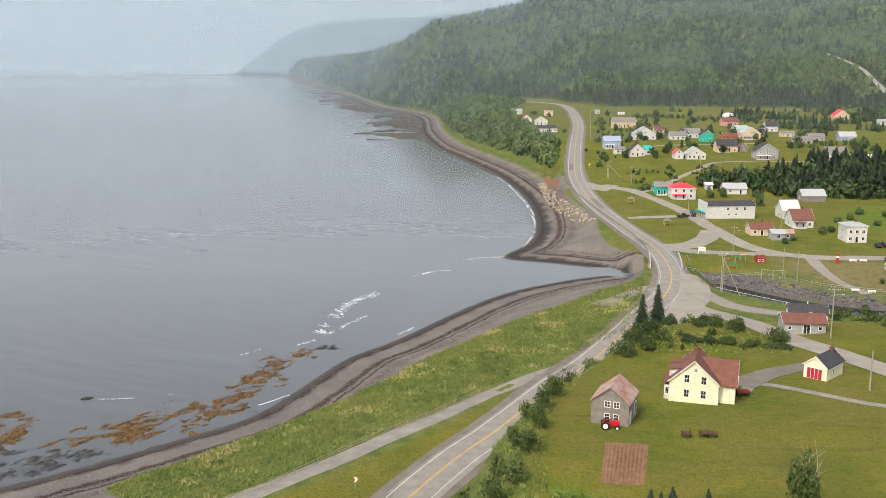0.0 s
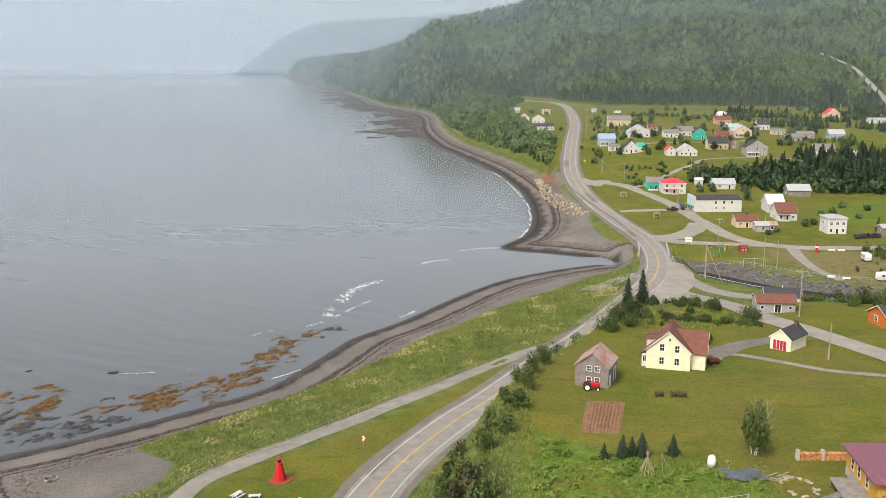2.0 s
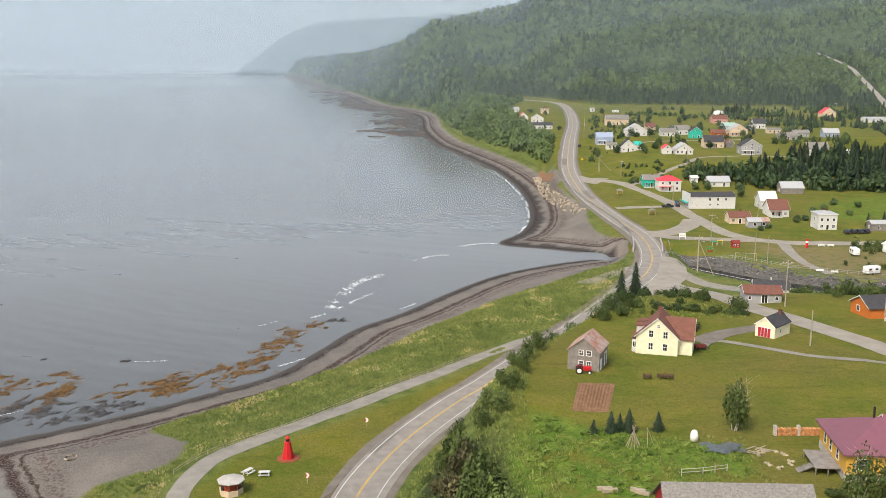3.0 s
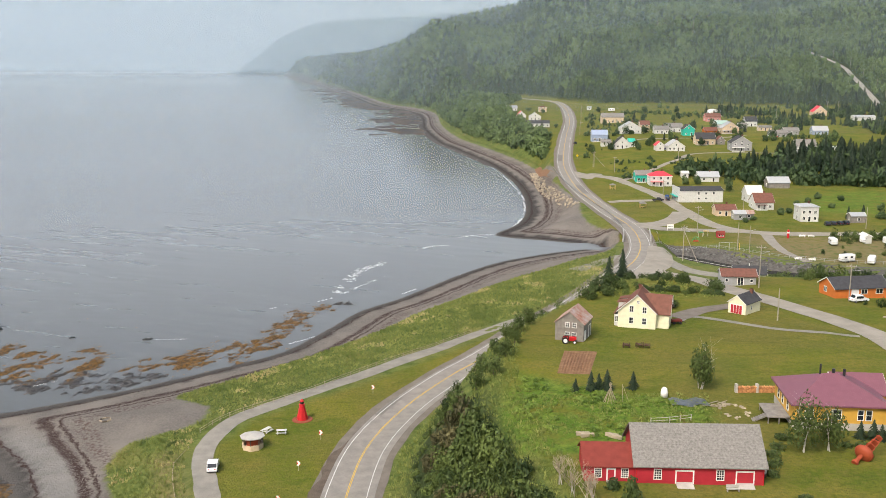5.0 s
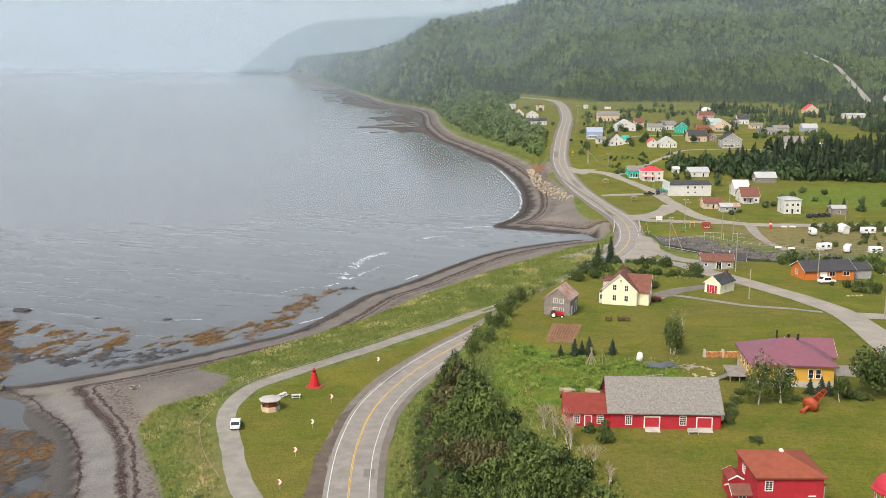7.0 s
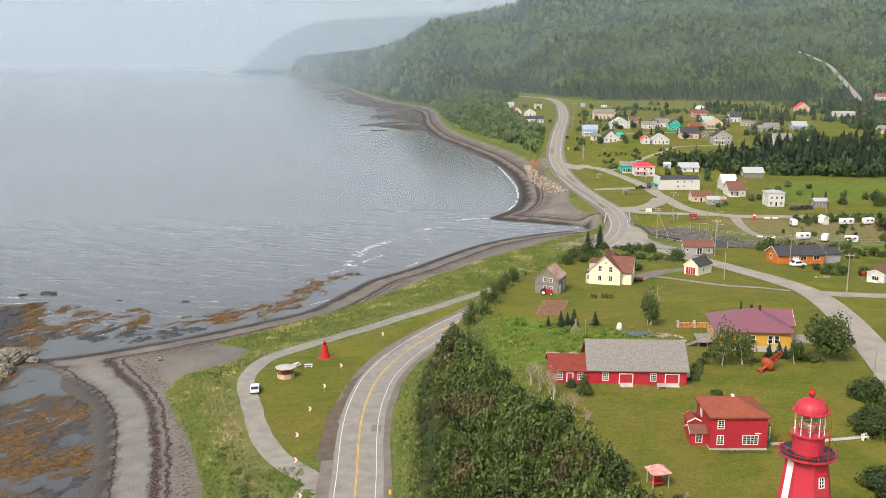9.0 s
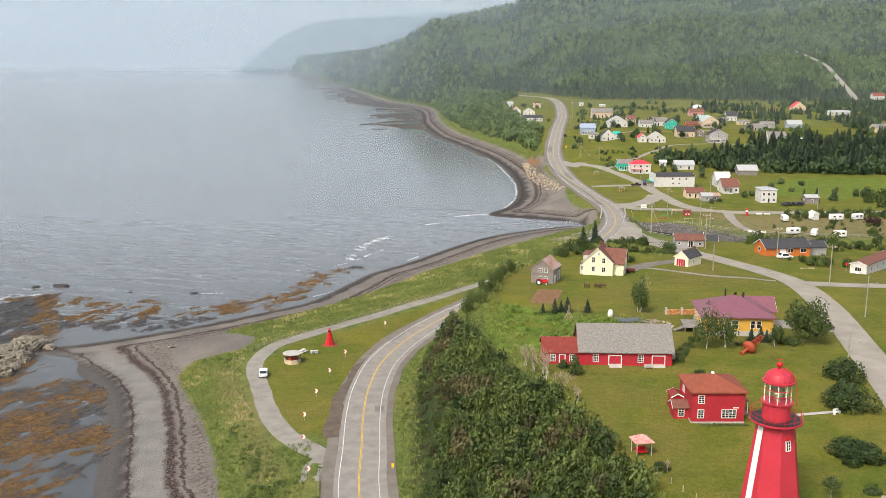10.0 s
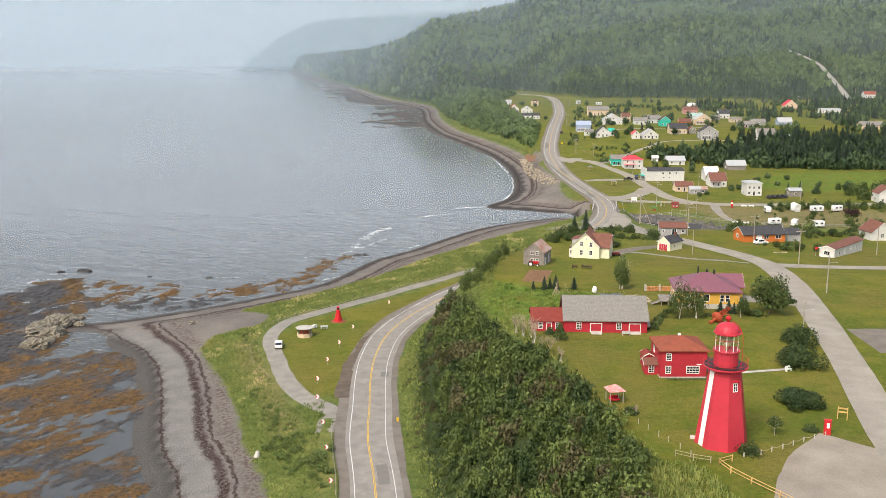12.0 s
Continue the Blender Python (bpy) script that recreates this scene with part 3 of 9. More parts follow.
def water_material(name, deep, shallow, rough=0.12, wave=1.0):
    m = bpy.data.materials.new(name)
    m.use_nodes = True
    nt = m.node_tree
    b = nt.nodes["Principled BSDF"]
    b.inputs["Roughness"].default_value = rough
    b.inputs["IOR"].default_value = 1.33
    geo = nt.nodes.new("ShaderNodeNewGeometry")
    # dark bottom shines through the shallows; the base colour turns paler with y
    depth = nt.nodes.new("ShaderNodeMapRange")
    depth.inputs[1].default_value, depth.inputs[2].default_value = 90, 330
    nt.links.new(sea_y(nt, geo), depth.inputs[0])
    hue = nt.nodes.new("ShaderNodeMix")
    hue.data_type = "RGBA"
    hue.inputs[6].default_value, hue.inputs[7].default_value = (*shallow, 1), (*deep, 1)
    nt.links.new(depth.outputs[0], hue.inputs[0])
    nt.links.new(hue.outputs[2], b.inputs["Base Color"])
    last = None
    # long swell and, near the beach, ripples
    for size, stretch, turn, dist, y0, y1, far in ((30, (0.3, 1, 1), 0.36, 0.35, 200, 700, 0.15), (2.4, (0.45, 1, 1), 0.3, 0.09, 120, 300, 0.0)):
        mp = nt.nodes.new("ShaderNodeMapping")
        mp.inputs["Scale"].default_value = stretch
        turned = nt.nodes.new("ShaderNodeMapping")
        turned.inputs["Rotation"].default_value = (0, 0, turn)
        nt.links.new(geo.outputs["Position"], turned.inputs["Vector"])
        nt.links.new(turned.outputs[0], mp.inputs["Vector"])
        n = nt.nodes.new("ShaderNodeTexNoise")
        n.inputs["Scale"].default_value = 1.0 / size
        n.inputs["Detail"].default_value = 1
        nt.links.new(mp.outputs[0], n.inputs["Vector"])
        bp = nt.nodes.new("ShaderNodeBump")
        calm = nt.nodes.new("ShaderNodeMapRange")
        for k, v in enumerate((y0, y1, wave, far * wave)):
            calm.inputs[k + 1].default_value = v
        nt.links.new(sea_y(nt, geo), calm.inputs[0])
        nt.links.new(calm.outputs[0], bp.inputs["Strength"])
        bp.inputs["Distance"].default_value = dist
        nt.links.new(n.outputs["Fac"], bp.inputs["Height"])
        if last:
            nt.links.new(last, bp.inputs["Normal"])
        last = bp.outputs[0]
    nt.links.new(last, b.inputs["Normal"])
    # smooth slicks between rippled stretches
    mp = nt.nodes.new("ShaderNodeMapping")
    mp.inputs["Rotation"].default_value = (0, 0, 0.5)
    mp.inputs["Scale"].default_value = (1.0, 3.5, 1)
    n = nt.nodes.new("ShaderNodeTexNoise")
    n.inputs["Scale"].default_value = 1.0 / 90
    n.inputs["Detail"].default_value = 4
    mr = nt.nodes.new("ShaderNodeMapRange")
    mr.inputs[1].default_value, mr.inputs[2].default_value = 0.35, 0.65
    mr.inputs[3].default_value, mr.inputs[4].default_value = rough, rough + 0.08
    nt.links.new(geo.outputs["Position"], mp.inputs["Vector"])
    nt.links.new(mp.outputs[0], n.inputs["Vector"])
    nt.links.new(n.outputs["Fac"], mr.inputs[0])
    nt.links.new(mr.outputs[0], b.inputs["Roughness"])
    return m


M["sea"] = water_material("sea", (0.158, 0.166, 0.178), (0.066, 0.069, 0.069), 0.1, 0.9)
M["river"] = water_material("river", (0.02, 0.022, 0.02), (0.02, 0.022, 0.02), 0.08, 0.3)
bm = bmesh.new()
lathe(bm, [(4690, -6), (4690, -0.12)], 64)
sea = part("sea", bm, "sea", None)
tagged(sea, "calm grey-blue open sea in haze", "water", kind="structure")


def near_sea():
    """The bay's water: low wind waves that run in towards the beach and lie flat in the tidal pool."""
    ax, ay = np.arange(-330, 76, 2.0), np.r_[np.arange(0, 330, 1.0), np.arange(330, 620, 1.8)]
    X_, Y_ = np.meshgrid(ax, ay)
    x, y = X_.ravel(), Y_.ravel()
    r = np.random.RandomState(15)
    z = np.zeros(x.size)
    for k in range(11):
        a = math.radians(r.normal(67, 13))
        size = (17, 12, 9, 8.2, 7.4, 6.8, 6.1, 5.5, 5.0, 4.6, 4.2)[k]
        bend = 1.6 * patches(x, y, 34 + 9 * k, 200 + k)
        z += 0.0024 * size * (0.45 + 0.55 * patches(x, y, 26 + 5 * k, 230 + k)) * np.sin((x * math.cos(a) + y * math.sin(a)) * 6.2832 / size + r.uniform(0, 6.28) + bend)
    d = from_shore(x, y)
    pool = ramp(y + 0.25 * (x + 100), 150, 172)
    z = 0.05 * pool + np.clip(z * 1.3, -0.15, 0.24) * pool * ramp(-d, 0.5, 12) * np.interp(y, [170, 230, 300, 440, 600], [1.9, 1.4, 0.85, 0.5, 0.2])
    rim = np.minimum.reduce([x + 330, 620 - y, y * 0 + 99])
    z = z - 0.2 * (1 - ramp(rim, 2, 30))
    n = len(ax)
    i = (np.arange(len(ay) - 1)[:, None] * n + np.arange(n - 1)).ravel()
    f = np.stack([i, i + 1, i + n + 1, i + n], -1)
    f = f[d[f].min(1) < 5]
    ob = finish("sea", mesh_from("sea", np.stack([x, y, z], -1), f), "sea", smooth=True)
    tagged(ob, "grey-blue water of the bay with low wind waves", "water", kind="structure")


near_sea()


def backdrop():
    """The milky sky low over the horizon, far behind everything."""
    m = bpy.data.materials.new("hazy_sky")
    m.use_nodes = True
    nt = m.node_tree
    nt.nodes.remove(nt.nodes["Principled BSDF"])
    em = nt.nodes.new("ShaderNodeEmission")
    geo = nt.nodes.new("ShaderNodeNewGeometry")
    sp = nt.nodes.new("ShaderNodeSeparateXYZ")
    mr = nt.nodes.new("ShaderNodeMapRange")
    mr.inputs[1].default_value, mr.inputs[2].default_value = 0, 2100
    cr = nt.nodes.new("ShaderNodeValToRGB")
    cr.color_ramp.elements[0].color = (0.51, 0.535, 0.565, 1)
    cr.color_ramp.elements[1].color = (0.72, 0.75, 0.79, 1)
    mid = cr.color_ramp.elements.new(0.2)
    mid.color = (0.565, 0.58, 0.602, 1)
    fade = nt.nodes.new("ShaderNodeMapRange")
    fade.inputs[1].default_value, fade.inputs[2].default_value = 900, 2400
    clear, mx = nt.nodes.new("ShaderNodeBsdfTransparent"), nt.nodes.new("ShaderNodeMixShader")
    nt.links.new(geo.outputs["Position"], sp.inputs[0])
    nt.links.new(sp.outputs[2], mr.inputs[0])
    nt.links.new(sp.outputs[2], fade.inputs[0])
    nt.links.new(mr.outputs[0], cr.inputs[0])
    nt.links.new(cr.outputs[0], em.inputs[0])
    nt.links.new(fade.outputs[0], mx.inputs[0])
    nt.links.new(em.outputs[0], mx.inputs[1])
    nt.links.new(clear.outputs[0], mx.inputs[2])
    nt.links.new(mx.outputs[0], nt.nodes["Material Output"].inputs[0])
    n = 96
    a = np.arange(n) / n * 6.2831853
    v = np.vstack([np.stack([4720 * np.cos(a), 4720 * np.sin(a), np.full(n, h)], -1) for h in (-8, 2500)])
    k = np.arange(n)
    f = np.stack([k, (k + 1) % n, (k + 1) % n + n, k + n], -1)
    ob = finish("backdrop", mesh_from("backdrop", v, f), m)
    tagged(ob, "pale hazy sky above the sea horizon", "sky", kind="structure")


backdrop()


def headland():
    """The farthest cape, a long wooded ridge."""
    r = np.random.RandomState(4)
    xs = np.linspace(-960, 2600, 120)
    crest = np.interp(xs, [-960, -920, -840, -740, -590, -380, 0, 2600], [0, 42, 98, 176, 232, 248, 276, 315]) + 5 * lumps(xs, xs * 0, 160, 8)
    rows = []
    for k in range(14):
        f = k / 13
        rows.append(np.stack([xs, np.full(120, 4330 + 200 * f) + 20 * lumps(xs, xs * 0 + k * 9, 200, 9), crest * np.sin(f * 1.5708) ** 0.8 - 2 + 3 * r.uniform(-1, 1, 120) * (f > 0.1)], -1))
    v = np.vstack(rows)
    i = (np.arange(13)[:, None] * 120 + np.arange(119)).ravel()
    ob = finish("backdrop", mesh_from("backdrop", v, np.stack([i, i + 1, i + 121, i + 120], -1)), material("far_woods", (0.03, 0.05, 0.03), 0.9, 0.4, 60, 0, 15))
    tagged(ob, "far wooded cape beyond the bay", "headland", kind="structure")


def haze_sheets():
    """Upright see-through sheets that imitate haze, clear at the water and denser above."""
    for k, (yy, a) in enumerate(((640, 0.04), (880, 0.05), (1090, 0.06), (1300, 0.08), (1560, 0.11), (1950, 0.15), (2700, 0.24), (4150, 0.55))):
        m = bpy.data.materials.new("haze_sheets")
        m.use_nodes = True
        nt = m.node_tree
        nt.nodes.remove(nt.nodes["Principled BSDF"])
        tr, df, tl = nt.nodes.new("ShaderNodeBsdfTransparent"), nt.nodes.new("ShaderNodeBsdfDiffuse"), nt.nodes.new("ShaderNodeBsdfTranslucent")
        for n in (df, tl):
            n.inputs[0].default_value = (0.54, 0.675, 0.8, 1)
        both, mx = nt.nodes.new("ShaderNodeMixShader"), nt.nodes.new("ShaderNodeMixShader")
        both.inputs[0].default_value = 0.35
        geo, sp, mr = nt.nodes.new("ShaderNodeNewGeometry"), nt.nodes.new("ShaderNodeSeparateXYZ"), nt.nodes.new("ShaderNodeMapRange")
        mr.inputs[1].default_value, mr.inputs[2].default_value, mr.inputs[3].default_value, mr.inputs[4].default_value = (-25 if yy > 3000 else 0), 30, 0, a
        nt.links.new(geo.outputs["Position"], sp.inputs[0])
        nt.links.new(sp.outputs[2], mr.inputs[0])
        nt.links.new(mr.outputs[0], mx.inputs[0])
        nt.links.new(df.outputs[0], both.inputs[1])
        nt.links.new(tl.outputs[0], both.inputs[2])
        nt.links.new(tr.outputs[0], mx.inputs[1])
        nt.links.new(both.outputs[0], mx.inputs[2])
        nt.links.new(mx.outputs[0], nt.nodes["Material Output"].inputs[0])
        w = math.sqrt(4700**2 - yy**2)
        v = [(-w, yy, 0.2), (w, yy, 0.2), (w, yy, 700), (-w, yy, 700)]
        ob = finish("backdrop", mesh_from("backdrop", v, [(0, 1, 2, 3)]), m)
        tagged(ob, "pale see-through sheet imitating distant sea haze", "haze", kind="structure")


headland()
haze_sheets()


# ---- roads ----
def ribbon(name, pts, left, right, lift, mat, label="", category="road", parent=None, kind="structure", step=3.0, wobble=0.0, flatz=True, seed=1):
    """A strip along a line; left and right are offsets from it, positive to the right."""
    p = spline(pts, step)
    d = np.gradient(p[:, :2], axis=0)
    d /= np.linalg.norm(d, axis=1)[:, None]
    nrm = np.stack([d[:, 1], -d[:, 0]], -1)
    r = np.random.RandomState(seed)
    cols = max(2, int(abs(right - left) / 2.5) + 1)
    vs = []
    for c in range(cols):
        o = left + (right - left) * c / (cols - 1)
        w = wobble * np.convolve(r.uniform(-2, 2, len(p) + 6), np.ones(7) / 7, 'valid') if c in (0, cols - 1) else 0
        q = p[:, :2] + nrm * (o + w)[:, None] if wobble and c in (0, cols - 1) else p[:, :2] + nrm * o
        g = p[:, 2] if (p.shape[1] > 2 and flatz) else surface(q[:, 0], q[:, 1])
        vs.append(np.stack([q[:, 0], q[:, 1], g + lift], -1))
    v = np.vstack(vs)
    n = len(p)
    f = np.vstack([np.stack([np.arange(n - 1) + c * n, np.arange(n - 1) + (c + 1) * n, np.arange(1, n) + (c + 1) * n, np.arange(1, n) + c * n], -1) for c in range(cols - 1)])
    ob = finish(name, mesh_from(name, v, f), mat, parent)
    if parent is None:
        tagged(ob, label, category, kind=kind)
    return ob


ALL_ROAD = ROAD + ROAD_FAR
ribbon("road_shoulder", ALL_ROAD, -6.0, 6.0, -0.05, "shoulder", "stony brown shoulder of the coast road", wobble=0.5)
road = ribbon("road", ALL_ROAD, -4.1, 4.6, 0.03, "asphalt", "grey asphalt coast road with worn patches", wobble=0.12)
ribbon("edge_line", ALL_ROAD, -3.42, -3.28, 0.045, "line_white", parent=road)
ribbon("edge_line", ALL_ROAD, 3.25, 3.37, 0.045, "line_white", parent=road)
for o in (-0.17, 0.05):
    ribbon("centre_line", ALL_ROAD, o, o + 0.12, 0.046, "line_yellow", parent=road)
# mended patches on the lanes
LANE = spline(ALL_ROAD, 1.0)
for y0, y1, a, b in ((30, 39, 0.6, 2.6), (84, 89, 2.2, 3.9), (131, 142, -4.0, -2.6), (171, 181, 1.6, 3.9), (196, 204, -4.0, -1.6), (338, 352, -3.9, -0.4), (420, 446, 0.3, 3.8), (520, 545, -3.9, -0.5)):
    run = [tuple(p) for p in LANE[(LANE[:, 1] > y0) & (LANE[:, 1] < y1)]]
    ribbon("road_patch", run[::max(1, len(run) // 6)], a, b, 0.038, "fresh_asphalt", parent=road, wobble=0.12, step=1.0, seed=int(y0))
side_road = ribbon("road_side", SIDE_ROAD, -3.3, 3.3, 0.03, "old_asphalt", "pale grey side road up the terrace", wobble=0.25)
ribbon("road_village", [(68, 484), (80, 473), (95, 458), (104.5, 418), (107.5, 374), (111, 338), (124, 322), (152, 319), (240, 322)], -3.4, 3.4, 0.10, "old_asphalt", "pale grey village street", flatz=False, wobble=0.3)
ribbon("road_village", [(78, 395), (87, 396), (100, 399)], -2.4, 2.4, 0.13, "old_asphalt", "pale link road between the greens", flatz=False, wobble=0.3)
ribbon("road_village", [(79, 336), (90, 340), (99, 352), (106, 368)], -4.2, 4.2, 0.16, "old_asphalt", "pale link road to the village", flatz=False, wobble=0.4)
ribbon("road_village", [(81, 333), (95, 328), (112, 325), (126, 322)], -3.0, 3.0, 0.14, "old_asphalt", "pale street beside the playground", flatz=False, wobble=0.3)
ribbon("road_side", [(90, 140), (104, 137), (125, 138), (170, 141), (300, 146)], -2.6, 2.6, 0.1, "old_asphalt", "pale grey branch road", flatz=False, wobble=0.2)
ribbon("pavement", [(56, 236), (60.5, 248), (66.5, 262)], -4.5, 4, 0.11, "old_asphalt", "worn asphalt edge of the junction", "road", flatz=False, wobble=0.5)
ribbon("pavement", [(63.5, 232), (66, 250), (73, 268), (78.5, 292)], -4.2, 4.6, 0.2, "old_asphalt", "wide worn asphalt junction", "road", flatz=False, wobble=0.5)
ribbon("path", [(-17.5, 62), (-22, 66), (-29.6, 76), (-35.4, 90), (-40, 106), (-42.8, 118), (-40.4, 130), (-34, 139), (-22.5, 151), (-10, 165.5), (4, 181), (18, 196), (30, 206)], -2.0, 2.0, 0.06, "track", "grey gravel loop track", "path", flatz=False, wobble=0.35, step=2)
ribbon("road_shoulder", [(-20.2, 72, 4), (-21.2, 82, 4), (-21.5, 92, 4), (-20.2, 106, 4), (-17.4, 118, 4), (-12, 133, 4), (-4, 150, 4.1)], -0.3, 2.0, -0.02, "dirt", "brown dirt spilling over the road's edge", "road", wobble=1.1, step=1.5)
ribbon("path", [(-17.5, 66), (-20.5, 60), (-21, 54)], -1.5, 2.4, 0.07, "track", "worn gravel mouth of the loop track", "path", flatz=False, wobble=0.6, step=1.5)
ribbon("path", [(52, 155), (55.3, 159), (60.2, 156.3), (66, 151.5), (72, 147), (86, 143)], -0.9, 0.9, 0.07, "track", "gravel drive across the lawn", "path", flatz=False, wobble=0.3, step=2)
ribbon("path", [(52, 158), (59, 165), (67, 169.5), (74, 173)], -2.2, 2.2, 0.08, "shoulder", "dark gravel drive by the garage", "path", flatz=False, wobble=0.4, step=2)
ribbon("path", [(70, 98), (76, 97), (83, 96)], -3, 3, 0.07, "gravel", "gravel yard beside the yellow house", "path", flatz=False, wobble=0.4, step=2)
ribbon("path", [(63, 274), (56, 270), (49, 263), (44, 257)], -3.2, 3.2, 0.09, "track", "grey gravel pull-off beside the coast road", "path", flatz=False, wobble=0.7, step=2)
ribbon("path", [(75, 274), (81, 257), (90, 250), (98, 247)], -2.6, 2.6, 0.09, "track", "grey gravel lay-by above the river", "path", flatz=False, wobble=0.5, step=2)
ribbon("pavement", [(66, 478), (74, 474), (84, 468)], -9, 7, 0.12, "old_asphalt", "wide worn asphalt mouth of the village street", "road", flatz=False, wobble=0.6, step=2)
ribbon("path", [(126, 319), (123, 300), (122, 286), (124, 270)], -1.8, 1.8, 0.07, "gravel", "dirt track over the dry field", "path", flatz=False, wobble=0.5, step=2)
ribbon("path", [(48.2, 46), (54, 46.8), (63, 48.5)], -0.45, 0.45, 0.08, "concrete", "narrow concrete footpath", "path", flatz=False, step=1)
ribbon("pavement", [(44, -44), (48.5, -12), (55.5, 4.5), (64, 15)], -8.5, 9.5, 0.05, "car_park", "pale gravel car park beside the lighthouse", "car park", flatz=False, wobble=0.4, step=2)
ribbon("pavement", [(84, 66), (96, 66), (112, 70)], -8, 8, 0.06, "shoulder", "grey asphalt yard", "yard", flatz=False, wobble=0.4, step=2)


# ---- houses ----
_win = {}


def lattice(us, zs, y0, y1):
    """A frame with bars in one piece: every second cell between the lines us and zs stays open."""
    bm = bmesh.new()
    at = {}
    for i, u in enumerate(us):
        for j, q in enumerate(zs):
            at[i, j] = bm.verts.new((u, y0, q))
    for i in range(len(us) - 1):
        for j in range(len(zs) - 1):
            if i % 2 == 0 or j % 2 == 0:
                bm.faces.new((at[i, j], at[i, j + 1], at[i + 1, j + 1], at[i + 1, j]))
    r = bmesh.ops.extrude_face_region(bm, geom=bm.faces[:])
    bmesh.ops.translate(bm, vec=(0, y1 - y0, 0), verts=[v for v in r["geom"] if isinstance(v, bmesh.types.BMVert)])
    bmesh.ops.recalc_face_normals(bm, faces=bm.faces)
    return bm


def window_meshes(w, h, cols, rows):
    key = (w, h, cols, rows)
    if key not in _win:
        b, e = 0.1, 0.025
        bm = lattice([-w / 2 - b, -w / 2] + [q for c in range(1, cols) for q in (-w / 2 + w * c / cols - e, -w / 2 + w * c / cols + e)] + [w / 2, w / 2 + b],
                     [-b, 0] + [q for r in range(1, rows) for q in (h * r / rows - e, h * r / rows + e)] + [h, h + b], -0.02, 0.07)
        f = bpy.data.meshes.new("window_frame")
        bm.to_mesh(f)
        bm.free()
        f.materials.append(M["white_paint"])
        bm = boxes((-w / 2, -0.02, 0, w / 2, 0.025, h))
        p = bpy.data.meshes.new("pane")
        bm.to_mesh(p)
        bm.free()
        p.materials.append(M["glass"])
        _win[key] = f, p
    return _win[key]


def window(parent, m, w=0.8, h=1.3, cols=2, rows=3):
    f, p = window_meshes(w, h, cols, rows)
    ob = new("window", f)
    ob.parent = parent
    ob.matrix_local = m
    pane = new("pane", p)
    pane.parent = ob
    return ob


def door(parent, m, w=0.95, h=2.05, leaf="red_wood", trim="white_paint", panels=1):
    b = 0.17
    ob = part("door", boxes((-w / 2, -0.02, 0, w / 2, 0.04, h)), leaf, parent)
    ob.matrix_local = m
    fr = boxes((-w / 2 - b, -0.02, 0, -w / 2, 0.08, h + b), (w / 2, -0.02, 0, w / 2 + b, 0.08, h + b), (-w / 2, -0.02, h, w / 2, 0.08, h + b))
    part("door_frame", fr, trim, ob)
    if panels > 1:
        bm = bmesh.new()
        for k in range(1, panels):
            box(bm, -w / 2 + w * k / panels - 0.04, 0, 0, -w / 2 + w * k / panels + 0.04, 0.07, h)
        part("batten", bm, trim, ob)
    return ob


def wall_pose(side, u, z, L, D):
    """A place on a wall: u metres from its left end seen from outside, z above the floor."""
    if side == "f":
        return pose(u, 0, z, 0, 0, 180)
    if side == "b":
        return pose(L - u, D, z)
    if side == "l":
        return pose(0, D - u, z, 0, 0, 90)
    return pose(L, u, z, 0, 0, -90)


def roof_slab(bm, corners, thick=0.14):
    """A roof plane with thickness."""
    top = [bm.verts.new(c) for c in corners]
    low = [bm.verts.new((c[0], c[1], c[2] - thick)) for c in corners]
    n = len(corners)
    bm.faces.new(top)
    bm.faces.new(low[::-1])
    for k in range(n):
        bm.faces.new((low[k], low[(k + 1) % n], top[(k + 1) % n], top[k]))


